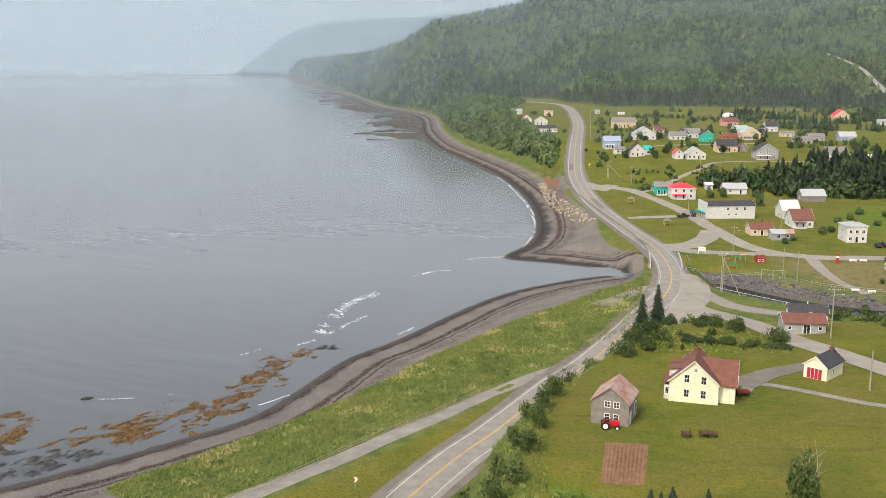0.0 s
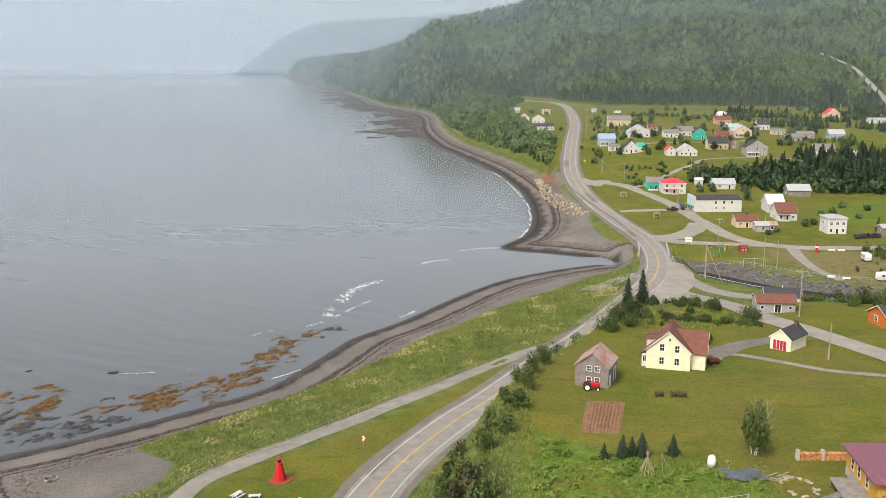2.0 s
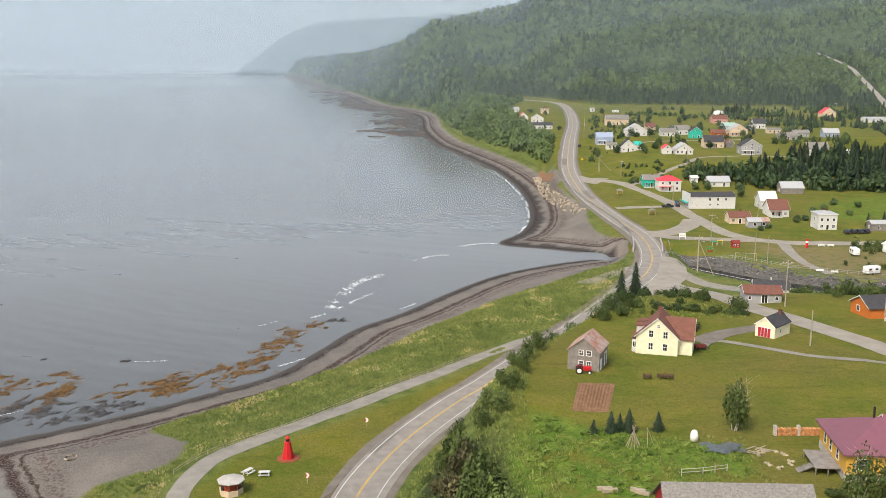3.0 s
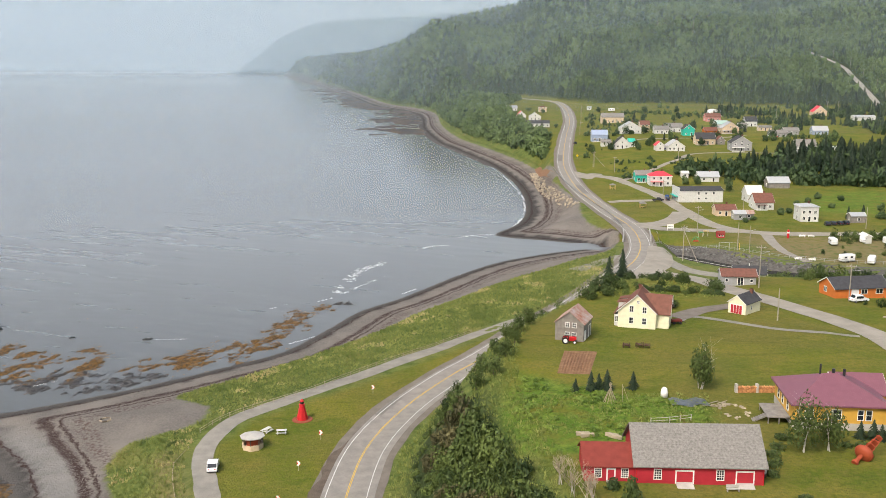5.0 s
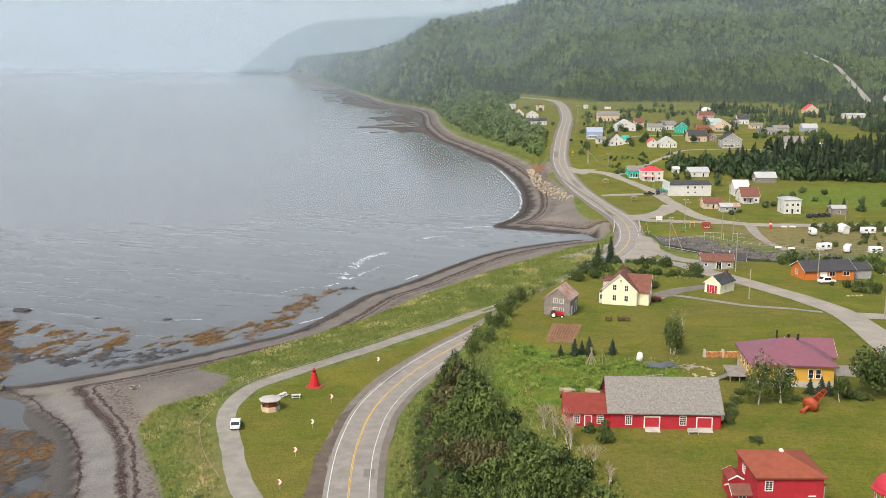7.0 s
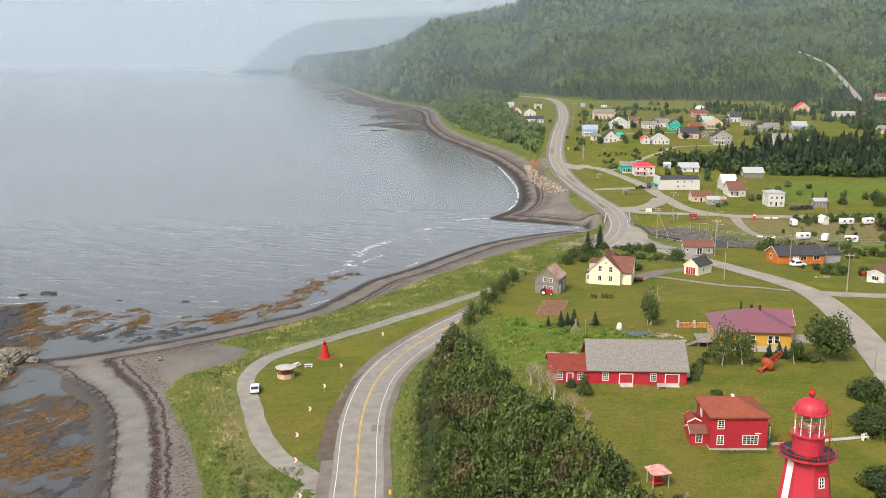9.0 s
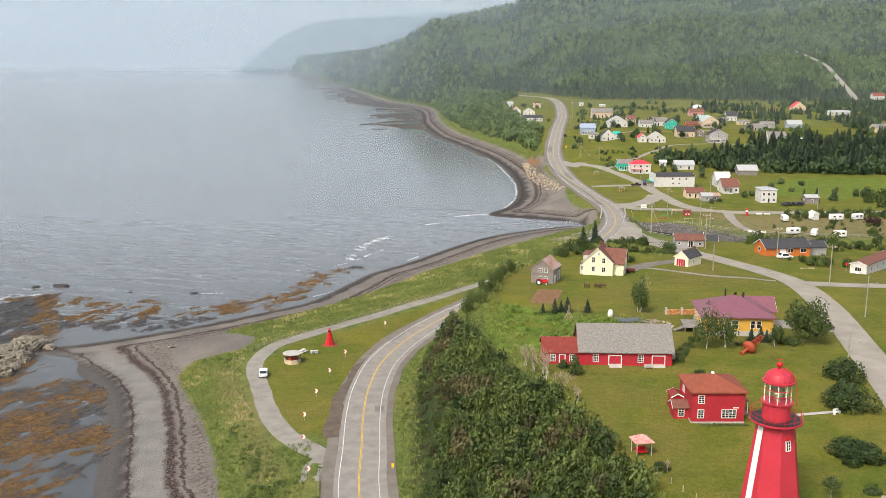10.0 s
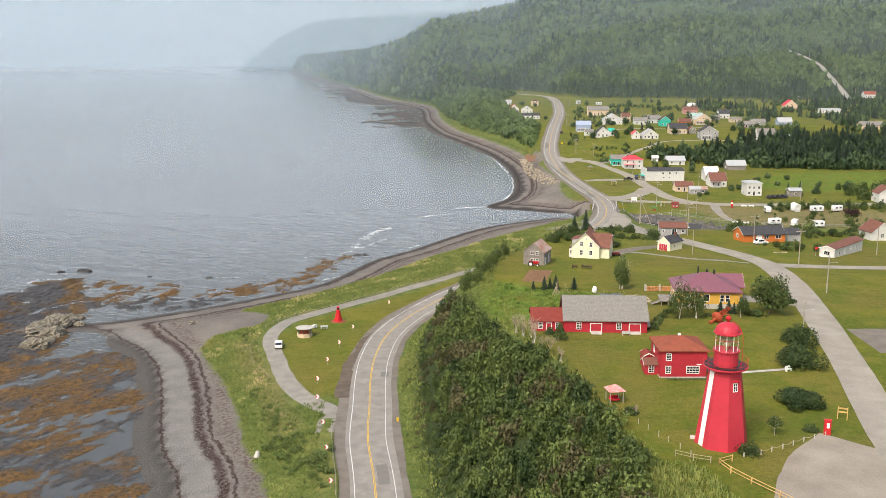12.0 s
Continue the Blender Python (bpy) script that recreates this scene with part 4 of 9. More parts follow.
def gable_body(parent, x0, y0, L, D, h, rise, along, wall, roof, over=0.35, name="wall", plinth=0.25, trim=True, sink=0.9):
    """Walls with gables and two roof planes, on the ground at z 0. along: the ridge's axis."""
    bm = bmesh.new()
    if along == "x":
        ring = [(y0, -sink), (y0 + D, -sink), (y0 + D, h), (y0 + D / 2, h + rise), (y0, h)]
        a = [bm.verts.new((x0, p, q)) for p, q in ring]
        b = [bm.verts.new((x0 + L, p, q)) for p, q in ring]
    else:
        ring = [(x0 + L, -sink), (x0, -sink), (x0, h), (x0 + L / 2, h + rise), (x0 + L, h)]
        a = [bm.verts.new((p, y0, q)) for p, q in ring]
        b = [bm.verts.new((p, y0 + D, q)) for p, q in ring]
    bm.faces.new(a[::-1])
    bm.faces.new(b)
    for k in range(5):
        bm.faces.new((a[k], a[(k + 1) % 5], b[(k + 1) % 5], b[k]))
    bmesh.ops.recalc_face_normals(bm, faces=bm.faces)
    part(name, bm, wall, parent)
    half = (D if along == "x" else L) / 2
    drop = over * rise / half
    t = 0.15
    for side in (-1, 1):
        bm = bmesh.new()
        if along == "x":
            yc, e = y0 + D / 2, y0 + D / 2 + side * (half + over)
            c = [(x0 - over, e, h - drop + t), (x0 + L + over, e, h - drop + t), (x0 + L + over, yc, h + rise + t), (x0 - over, yc, h + rise + t)]
        else:
            xc, e = x0 + L / 2, x0 + L / 2 + side * (half + over)
            c = [(e, y0 - over, h - drop + t), (e, y0 + D + over, h - drop + t), (xc, y0 + D + over, h + rise + t), (xc, y0 - over, h + rise + t)]
        roof_slab(bm, c)
        bmesh.ops.recalc_face_normals(bm, faces=bm.faces)
        part("roof", bm, roof, parent)
    if trim:
        for s in (-1, 1):
            if along == "x":
                e, yc = y0 + D / 2 + s * (half + over), y0 + D / 2
                for xx in (x0 - over - 0.02, x0 + L + over - 0.01):
                    bm = bmesh.new()
                    roof_slab(bm, [(xx, e, h - drop + t + 0.01), (xx + 0.03, e, h - drop + t + 0.01), (xx + 0.03, yc, h + rise + t + 0.01), (xx, yc, h + rise + t + 0.01)], 0.2)
                    bmesh.ops.recalc_face_normals(bm, faces=bm.faces)
                    part("bargeboard", bm, "white_paint", parent)
            else:
                e, xc = x0 + L / 2 + s * (half + over), x0 + L / 2
                for yy in (y0 - over - 0.02, y0 + D + over - 0.01):
                    bm = bmesh.new()
                    roof_slab(bm, [(e, yy, h - drop + t + 0.01), (e, yy + 0.03, h - drop + t + 0.01), (xc, yy + 0.03, h + rise + t + 0.01), (xc, yy, h + rise + t + 0.01)], 0.2)
                    bmesh.ops.recalc_face_normals(bm, faces=bm.faces)
                    part("bargeboard", bm, "white_paint", parent)


def hip_body(parent, x0, y0, L, D, h, rise, wall, roof, over=0.4, flat=0.0, sink=0.9, fascia="white_paint"):
    part("wall", boxes((x0, y0, -sink, x0 + L, y0 + D, h)), wall, parent)
    bm = bmesh.new()
    r = min(L, D) / 2 - flat
    o = over
    low = [(x0 - o, y0 - o), (x0 + L + o, y0 - o), (x0 + L + o, y0 + D + o), (x0 - o, y0 + D + o)]
    top = [(x0 + r, y0 + r), (x0 + L - r, y0 + r), (x0 + L - r, y0 + D - r), (x0 + r, y0 + D - r)]
    z0 = h - 0.02
    a = [bm.verts.new((p, q, z0)) for p, q in low]
    a2 = [bm.verts.new((p, q, z0 + 0.14)) for p, q in low]
    b = [bm.verts.new((p, q, h + rise)) for p, q in top]
    bm.faces.new(a[::-1])
    bm.faces.new(b)
    for k in range(4):
        bm.faces.new((a[k], a[(k + 1) % 4], a2[(k + 1) % 4], a2[k]))
        bm.faces.new((a2[k], a2[(k + 1) % 4], b[(k + 1) % 4], b[k]))
    bmesh.ops.remove_doubles(bm, verts=bm.verts, dist=0.02)
    part("roof", bm, roof, parent)
    bm = boxes((x0 - o - 0.02, y0 - o - 0.02, h - 0.12, x0 + L + o + 0.02, y0 - o, h + 0.1), (x0 - o - 0.02, y0 - o, h - 0.12, x0 - o, y0 + D + o, h + 0.1),
               (x0 + L + o, y0 - o, h - 0.12, x0 + L + o + 0.02, y0 + D + o, h + 0.1))
    part("fascia", bm, fascia, parent)


def site(fl, fr):
    """The pose of a building from the places of its two front corners; its length."""
    a = math.degrees(math.atan2(fr[1] - fl[1], fr[0] - fl[0]))
    L = math.hypot(fr[0] - fl[0], fr[1] - fl[1])
    return pose(fl[0], fl[1], gz((fl[0] + fr[0]) / 2, (fl[1] + fr[1]) / 2), 0, 0, a), L


def chimney(parent, x, y, z0, z1, mat="shingle_brown", r=0.3):
    bm = boxes((x - r, y - r, z0, x + r, y + r, z1), (x - r - 0.06, y - r - 0.06, z1 - 0.2, x + r + 0.06, y + r + 0.06, z1))
    part("chimney", bm, mat, parent)


# keeper's house, red with a hipped orange roof
m, L = site((38.8, 44.1), (46.9, 44.1))
kh = thing("house", m, "red painted wooden keeper's house with orange hipped roof", "house")
hip_body(kh, 0, 0, L, 7.8, 5.0, 1.75, "red_wood", "shingle_red", 0.35, fascia="shingle_red")
part("foundation", boxes((-0.06, -0.06, -0.9, L + 0.06, 7.86, 0.28)), "concrete", kh)
for u, zz, w, h, c, r in ((L - 1.4, 3.3, 0.8, 1.15, 2, 4), (L - 1.4, 0.95, 0.8, 1.2, 2, 4)):
    window(kh, wall_pose("f", L - u, zz, L, 7.8), w, h, c, r)
window(kh, wall_pose("f", 5.7, 0.95, L, 7.8), 2.1, 1.2, 4, 4)
window(kh, wall_pose("l", 2.6, 3.3, L, 7.8), 0.8, 1.15, 2, 4)
window(kh, wall_pose("r", 2.2, 0.95, L, 7.8), 0.8, 1.2, 2, 4)
part("lintel", boxes((6.3, -0.07, 2.45, 7.2, -0.01, 2.6)), "white_paint", kh)
gable_body(kh, -2.3, 1.6, 2.3, 2.6, 2.0, 0.7, "x", "red_wood", "shingle_brown", 0.3)
window(kh, pose(-1.2, 1.6, 0.6, 0, 0, 180), 0.8, 1.2, 2, 4)
gable_body(kh, -1.9, 5.0, 1.9, 2.6, 2.4, 0.5, "y", "red_wood", "roof_brownred", 0.2)
chimney(kh, L / 2, 3.9, 6.3, 6.9, "white_paint", 0.16)
part("cap", lathe(bmesh.new(), [(0.2, 6.9), (0.24, 6.98), (0.06, 7.08)], 8, L / 2, 3.9), "white_paint", kh)

part("porch_roof", boxes((L + 0.02, 3.2, 2.3, L + 1.7, 6.4, 2.45)), "shingle_brown", kh)
part("porch_floor", boxes((L + 0.07, 3.2, -0.4, L + 1.7, 6.4, 0.4)), "grey_wood", kh)
for yy in (3.3, 6.2):
    part("porch_post", boxes((L + 1.5, yy, 0.4, L + 1.62, yy + 0.12, 2.3)), "white_paint", kh)

# the long red barn with its lower shed
m, L = site((25.6, 71.4), (42.1, 70.7))
barn = thing("barn", m, "long red wooden barn with weathered grey shingle roof and white trim", "barn")
gable_body(barn, 0, 0, L, 9.6, 2.75, 3.7, "x", "red_wood", "shingle_grey", 0.45, trim=False)
gable_body(barn, -6.7, 0.5, 6.7, 6.4, 2.2, 1.9, "x", "red_wood", "roof_brownred", 0.3, trim=False)
for u in (2.8, 10.9):
    window(barn, wall_pose("f", u, 0.72, L, 9), 0.85, 1.3, 3, 4)
for u in (6.3, 14.1):
    door(barn, wall_pose("f", u, 0.1, L, 9), 2.1, 1.72, "red_wood", "white_paint")
for u in (-4.9, -1.4):
    window(barn, pose(u, 0.5, 0.62, 0, 0, 180), 0.8, 1.15, 3, 4)
door(barn, pose(-3.2, 0.5, 0.05, 0, 0, 180), 0.85, 1.65)
part("lintel", boxes((-4.2, 0.4, 2.12, -2.2, 0.48, 2.22)), "white_paint", barn)
part("foundation", boxes((-0.03, -0.05, -0.9, L + 0.03, 0.4, -0.05)), "concrete", barn)
for u in (-0.03, L - 0.1):
    part("corner_board", boxes((u, -0.03, 0, u + 0.13, 0.02, 2.75)), "red_paint", barn)
for u in (6.3, 14.1):
    rampm = bmesh.new()
    roof_slab(rampm, [(u - 1.1, -1.5, -0.02), (u + 1.1, -1.5, -0.02), (u + 1.1, -0.04, 0.32), (u - 1.1, -0.04, 0.32)], 0.25)
    part("ramp", rampm, "concrete", barn)
part("step", boxes((-3.8, -0.5, -0.2, -2.6, 0.45, 0.18)), "concrete", barn)

# yellow bungalow with a purple metal roof
m, L = site((53.0, 90.2), (66.4, 88.9))
ph = thing("house", m, "yellow wooden house with purple metal hipped roof", "house")
hip_body(ph, 0, 0, L, 11.5, 3.9, 3.1, "yellow_wood", "roof_purple", 0.6, fascia="roof_purple")
gable_body(ph, L - 5.5, 6.5, 7.5, 6.5, 3.6, 2.2, "x", "yellow_wood", "roof_purple", 0.4)
part("foundation", boxes((-0.05, -0.05, -0.9, L + 0.05, 11.5, 1.1)), "concrete", ph)
for u, w in ((L - 3.8, 0.75), (L - 2.6, 0.75), (2.2, 1.1), (6.2, 1.3)):
    window(ph, pose(u, 0, 1.7, 0, 0, 180), w, 1.45, 1, 2)
for u in (2.5, 5.0, 8.0):
    window(ph, wall_pose("l", u, 1.7, L, 11.5), 0.9, 1.4, 1, 2)
for px, top, r_ in ((5.2, 8.3, 0.16), (7.2, 7.6, 0.25), (8.8, 7.6, 0.22)):
    part("pipe", rod(bmesh.new(), (px, 6.1, 6.5), (px, 6.1, top), r_, n=8), "dark_metal", ph)
part("deck", boxes((-3.4, 1.5, 1.0, 0, 7.5, 1.15)), "grey_wood", ph)
for k, (px, py) in enumerate(((-3.3, 1.6), (-3.3, 7.3), (-1.7, 1.6))):
    part("post", boxes((px, py, -0.5, px + 0.14, py + 0.14, 1.0)), "grey_wood", ph)
for k in range(6):
    part("stair_tread", boxes((-5.4 + k * 0.34, 2.2, 0.05 + k * 0.16, -5.0 + k * 0.34, 3.6, 0.12 + k * 0.16)), "grey_wood", ph)

# cream farmhouse, its gable with long slopes
m, L = site((36.6, 150.1), (44.9, 147.3))
ch = thing("house", m, "cream wooden farmhouse with steep brown shingle roof", "house")
gable_body(ch, 0.9, 0, L - 0.9, 8.0, 3.6, 3.6, "y", "cream_wood", "shingle_brown", 0.35)
gable_body(ch, L - 3.4, 1.4, 6.0, 6.6, 3.3, 3.2, "x", "cream_wood", "shingle_brown", 0.35)
part("wing", boxes((0, 1.0, -0.9, 1.0, 7.2, 2.4)), "white_wood", ch)
bm = bmesh.new()
roof_slab(bm, [(-0.3, 0.8, 2.45), (1.1, 0.8, 3.6), (1.1, 7.4, 3.6), (-0.3, 7.4, 2.45)])
bmesh.ops.recalc_face_normals(bm, faces=bm.faces)
part("roof", bm, "shingle_brown", ch)
for u, zz, w in ((3.7, 1.0, 0.75), (6.4, 1.0, 0.75), (3.7, 3.5, 0.75), (6.4, 3.4, 0.75), (5.05, 5.4, 0.42)):
    window(ch, pose(u, 0, zz, 0, 0, 180), w, 1.25 if w > 0.5 else 0.5, 2, 2)
window(ch, pose(0.5, 1.0, 0.9, 0, 0, 180), 0.5, 1.1, 2, 1)
for yy in (1.8, 5.0):
    part("dormer", boxes((0.7, yy, 3.6, 3.2, yy + 1.9, 5.0)), "white_wood", ch)
    bm = bmesh.new()
    roof_slab(bm, [(0.4, yy - 0.2, 5.0), (4.2, yy - 0.2, 5.6), (4.2, yy + 2.1, 5.6), (0.4, yy + 2.1, 5.0)])
    bmesh.ops.recalc_face_normals(bm, faces=bm.faces)
    part("dormer_roof", bm, "shingle_brown", ch)
chimney(ch, L / 2 + 0.2, 6.5, 6.6, 8.0)

# weathered grey shed with a rusty tin roof
m, L = site((22.9, 139.1), (28.3, 136.9))
gs = thing("shed", m, "weathered grey shingled shed with rusty tin roof", "shed")
gable_body(gs, 0, 0, L, 6.6, 3.7, 2.3, "y", "grey_wood", "roof_rust", 0.25, trim=False)
for u, zz in ((2.5, 0.9), (3.9, 0.9), (2.5, 2.9), (3.9, 2.9)):
    window(gs, pose(u, 0, zz, 0, 0, 180), 0.75, 0.85, 2, 2)
door(gs, wall_pose("r", 1.2, 0.1, L, 6.6), 0.8, 1.9, "white_paint", "white_paint")
door(gs, wall_pose("r", 4.8, 0.1, L, 6.6), 1.3, 2.3, "grey_wood", "white_paint")

# little cream garage with red doors
m, L = site((65.0, 163.6), (68.0, 160.6))
gg = thing("garage", m, "small cream garage with dark roof and red doors", "garage")
gable_body(gg, 0, 0, L, 6.9, 2.5, 1.7, "y", "cream_wood", "shingle_dark", 0.25)
door(gg, pose(2.0, 0, 0.05, 0, 0, 180), 2.7, 1.95, "red_wood", "white_paint", 4)
window(gg, wall_pose("r", 2.6, 0.9, L, 6.9), 0.5, 0.7, 1, 2)
chimney(gg, L / 2 + 0.4, 5.6, 3.5, 4.9)

# grey bungalow by the side road
m, L = site((73.3, 196.6), (81.8, 195.6))
gb = thing("house", m, "grey sided bungalow with brown roof", "house")
gable_body(gb, 0, 0, L, 6.2, 2.5, 1.3, "x", "grey_siding", "shingle_brown", 0.4)
door(gb, pose(4.6, 0, 0.2, 0, 0, 180), 1.3, 1.9, "glass", "white_paint", 2)
for u in (1.1, 7.4):
    window(gb, pose(u, 0, 1.0, 0, 0, 180), 0.6, 0.7, 1, 1)

m, L = site((86.6, 230), (95.6, 228))
m = Matrix.Translation((0, 0, 2.2)) @ m
wb = thing("house", m, "white cottage with black shingle roof", "house")
gable_body(wb, 0, 0, L, 5.0, 2.6, 1.8, "x", "white_wood", "shingle_dark", 0.35)
part("foundation", boxes((0.05, 0.05, -3.5, L - 0.05, 4.95, -0.02)), "concrete", wb)
for u in (1.6, 4.6, 7.2):
    window(wb, pose(u, 0, 0.9, 0, 0, 180), 0.9, 1.2, 2, 2)
part("vent", rod(bmesh.new(), (L / 2, 2.5, 4.2), (L / 2, 2.5, 5.2), 0.12, n=8), "white_paint", wb)

# orange bungalow
m, L = site((95.8, 179.6), (109.6, 181.6))
ob_ = thing("house", m, "orange bungalow with black roof and white trim", "house")
gable_body(ob_, 0, 0, L, 7.4, 2.6, 2.0, "x", "orange_wood", "shingle_dark", 0.4)
gable_body(ob_, L + 0.5, 1.5, 5.4, 5.2, 2.2, 1.4, "x", "grey_siding", "shingle_dark", 0.3)
for u, w in ((7.6, 1.5), (11.6, 1.7)):
    window(ob_, pose(u, 0, 1.1, 0, 0, 180), w, 1.1, 2, 1)
door(ob_, pose(5.2, 0, 0.4, 0, 0, 180), 1.6, 1.9, "white_paint", "white_paint", 2)
window(ob_, wall_pose("l", 3.0, 1.0, L, 7.4), 1.1, 1.2, 2, 1)
part("porch_step", boxes((4.2, -1.6, -0.4, 6.6, -0.05, 0.3)), "white_wood", ob_)
for k in range(7):
    part("baluster", boxes((4.2 + k * 0.38, -1.6, 0.3, 4.27 + k * 0.38, -1.54, 1.1)), "white_paint", ob_)

# white mobile home
m, L = site((113.8, 153.4), (128.5, 168.6))
mh = thing("mobile_home", m, "long white mobile home with brown roof", "mobile home")
gable_body(mh, 0, 0, L, 4.4, 2.9, 0.75, "x", "white_wood", "shingle_brown", 0.25)
window(mh, wall_pose("l", 2.2, 1.1, L, 4.4), 1.6, 1.0, 3, 1)
part("porch", boxes((-1.2, 0.4, -0.4, -0.05, 4.0, 0.5)), "white_paint", mh)
for u in (3.5, 7.5, 12, 16):
    window(mh, pose(u, 0, 1.0, 0, 0, 180), 0.7, 1.0, 1, 2)

m, L = site((140.5, 189), (148, 190))
wh = thing("house", m, "white house with brown roof", "house")
gable_body(wh, 0, 0, 7.5, L, 2.8, 3.0, "y", "white_wood", "shingle_brown", 0.35)
window(wh, pose(3.7, 0, 1.0, 0, 0, 180), 0.9, 1.2, 2, 2)


# ---- lighthouse ----
def lighthouse():
    lh = thing("lighthouse", pose(41.7, 17.0, gz(41.7, 17) - 0.1), "red octagonal wooden lighthouse with white stripe and glazed lantern", "lighthouse")
    turn = radians(268.1)
    part("tower", lathe(bmesh.new(), [(4.0, -1.2), (3.95, 0.1), (3.9, 0.12), (2.35, 11.6), (2.35, 11.75)], 8, turn=turn), "red_tower", lh)
    part("gallery", lathe(bmesh.new(), [(2.3, 11.4), (2.9, 11.75), (3.2, 11.85), (3.2, 12.05), (1.0, 12.07)], 24), "red_tower", lh)
    part("gallery_floor", lathe(bmesh.new(), [(3.05, 12.05), (3.05, 12.1), (1.0, 12.11)], 24), "dark_metal", lh)
    for k in range(16):
        a = k / 16 * 6.28318
        part("baluster", rod(bmesh.new(), (3.1 * math.cos(a), 3.1 * math.sin(a), 12.0), (3.1 * math.cos(a), 3.1 * math.sin(a), 13.1), 0.03), "red_paint", lh)
    for zz in (12.5, 13.1):
        bm = bmesh.new()
        for k in range(32):
            a, b = k / 32 * 6.28318, (k + 1) / 32 * 6.28318
            rod(bm, (3.1 * math.cos(a), 3.1 * math.sin(a), zz), (3.1 * math.cos(b), 3.1 * math.sin(b), zz), 0.028, n=4)
        part("rail", bm, "red_paint", lh)
    part("drum", lathe(bmesh.new(), [(1.72, 12.0), (1.72, 14.15), (1.95, 14.2), (1.95, 14.35), (1.6, 14.36)], 20), "red_tower", lh)
    # lantern: panes between bars, with the lens inside
    gm = bpy.data.meshes.new("lantern_glass")
    n = 10
    for row in range(3):
        for k in range(n):
            a, b = (k + 0.04) / n * 6.28318, (k + 0.96) / n * 6.28318
            z0, z1 = 14.38 + row * 0.8, 15.14 + row * 0.8
            bm = bmesh.new()
            q = [(1.6 * math.cos(a), 1.6 * math.sin(a)), (1.6 * math.cos(b), 1.6 * math.sin(b)), (1.57 * math.cos(b), 1.57 * math.sin(b)), (1.57 * math.cos(a), 1.57 * math.sin(a))]
            prism(bm, q, z0, z1)
            part("pane", bm, "clear_glass", lh).visible_shadow = False
    for k in range(n):
        a = k / n * 6.28318
        part("glazing_bar", rod(bmesh.new(), (1.62 * math.cos(a), 1.62 * math.sin(a), 14.3), (1.62 * math.cos(a), 1.62 * math.sin(a), 16.85), 0.05), "white_paint", lh)
    for zz in (15.16, 15.96):
        bm = bmesh.new()
        for k in range(20):
            a, b = k / 20 * 6.28318, (k + 1) / 20 * 6.28318
            rod(bm, (1.66 * math.cos(a), 1.66 * math.sin(a), zz), (1.66 * math.cos(b), 1.66 * math.sin(b), zz), 0.045, n=4)
        part("glazing_ring", bm, "red_paint", lh)
    lens = [(0.3, 14.3), (0.34, 14.7)]
    for k in range(9):
        r = 0.55 + 0.3 * math.sin(math.pi * (k + 0.5) / 9)
        lens += [(r - 0.08, 14.75 + k * 0.2), (r, 14.85 + k * 0.2)]
    part("lens", lathe(bmesh.new(), lens + [(0.2, 16.7)], 20), "brass_glass", lh)
    dome = [(1.95, 16.8), (1.98, 16.95), (1.8, 17.0)] + [(1.78 * math.cos(a), 17.0 + 1.45 * math.sin(a)) for a in (0.2, 0.45, 0.7, 0.95, 1.2, 1.42)] + [(0.22, 18.5)]
    part("dome", lathe(bmesh.new(), dome, 20), "red_tower", lh, smooth=False)
    part("finial", lathe(bmesh.new(), [(0.2, 18.4), (0.18, 18.7), (0.36, 18.8), (0.42, 19.0), (0.34, 19.2), (0.1, 19.3)], 14), "red_paint", lh, smooth=True)
    part("vane", rod(boxes((-0.5, -0.02, 19.55, 0.3, 0.02, 19.62)), (0, 0, 19.2), (0, 0, 19.6), 0.03), "red_paint", lh)
    # ladder hoop over the dome
    bm = bmesh.new()
    pts = [(2.2, 12.1), (2.25, 15.5), (2.1, 16.9), (1.6, 17.9), (0.6, 18.6)]
    for (r0, z0), (r1, z1) in zip(pts[:-1], pts[1:]):
        for w in (-0.18, 0.18):
            rod(bm, (r0, w, z0), (r1, w, z1), 0.035, n=5)
    part("ladder", bm, "red_paint", lh).rotation_euler = (0, 0, radians(-20))
    # white stripe, windows and door on the tower's faces
    for ang, what in ((200.6, "stripe"), (290.6, "window"), (65, "stripe")):
        a = radians(ang)
        r0, r1 = 3.9 * math.cos(radians(22.5)), 2.35 * math.cos(radians(22.5))
        if what == "stripe":
            bm = bmesh.new()
            q = []
            for rr, zz in ((r0, 0.15), (r1, 11.3)):
                for w in (-0.48, 0.48):
                    for o in (-0.03, 0.05):
                        q.append(bm.verts.new(((rr + o) * math.cos(a) - w * math.sin(a), (rr + o) * math.sin(a) + w * math.cos(a), zz)))
            bmesh.ops.convex_hull(bm, input=q)
            part("stripe", bm, "white_paint", lh)
    a = radians(290.6)
    lean = math.degrees(math.atan2(3.9 - 2.35, 11.5)) * 0.92
    for ang, zz in ((290.6, 8.8), (200.6, 2.0)):
        rr = (3.9 + (2.35 - 3.9) * zz / 11.5) * math.cos(radians(22.5)) + 0.03
        a = radians(ang)
        window(lh, pose(rr * math.cos(a), rr * math.sin(a), zz, 0, 0, ang - 90) @ pose(0, 0, 0, lean, 0, 0), 0.55, 1.1, 2, 3)
    a = radians(290.6)
    rr = (3.9 - 1.55 * 10.1 / 11.5) * math.cos(radians(22.5))
    hood = boxes((-0.5, -0.05, 0, 0.5, 0.3, 0.1))
    h = part("hood", hood, "red_paint", lh)
    h.matrix_local = pose(rr * math.cos(a), rr * math.sin(a), 10.15, 0, 0, 290.6 - 90)
    # white lean-to on the far left face
    a = radians(160)
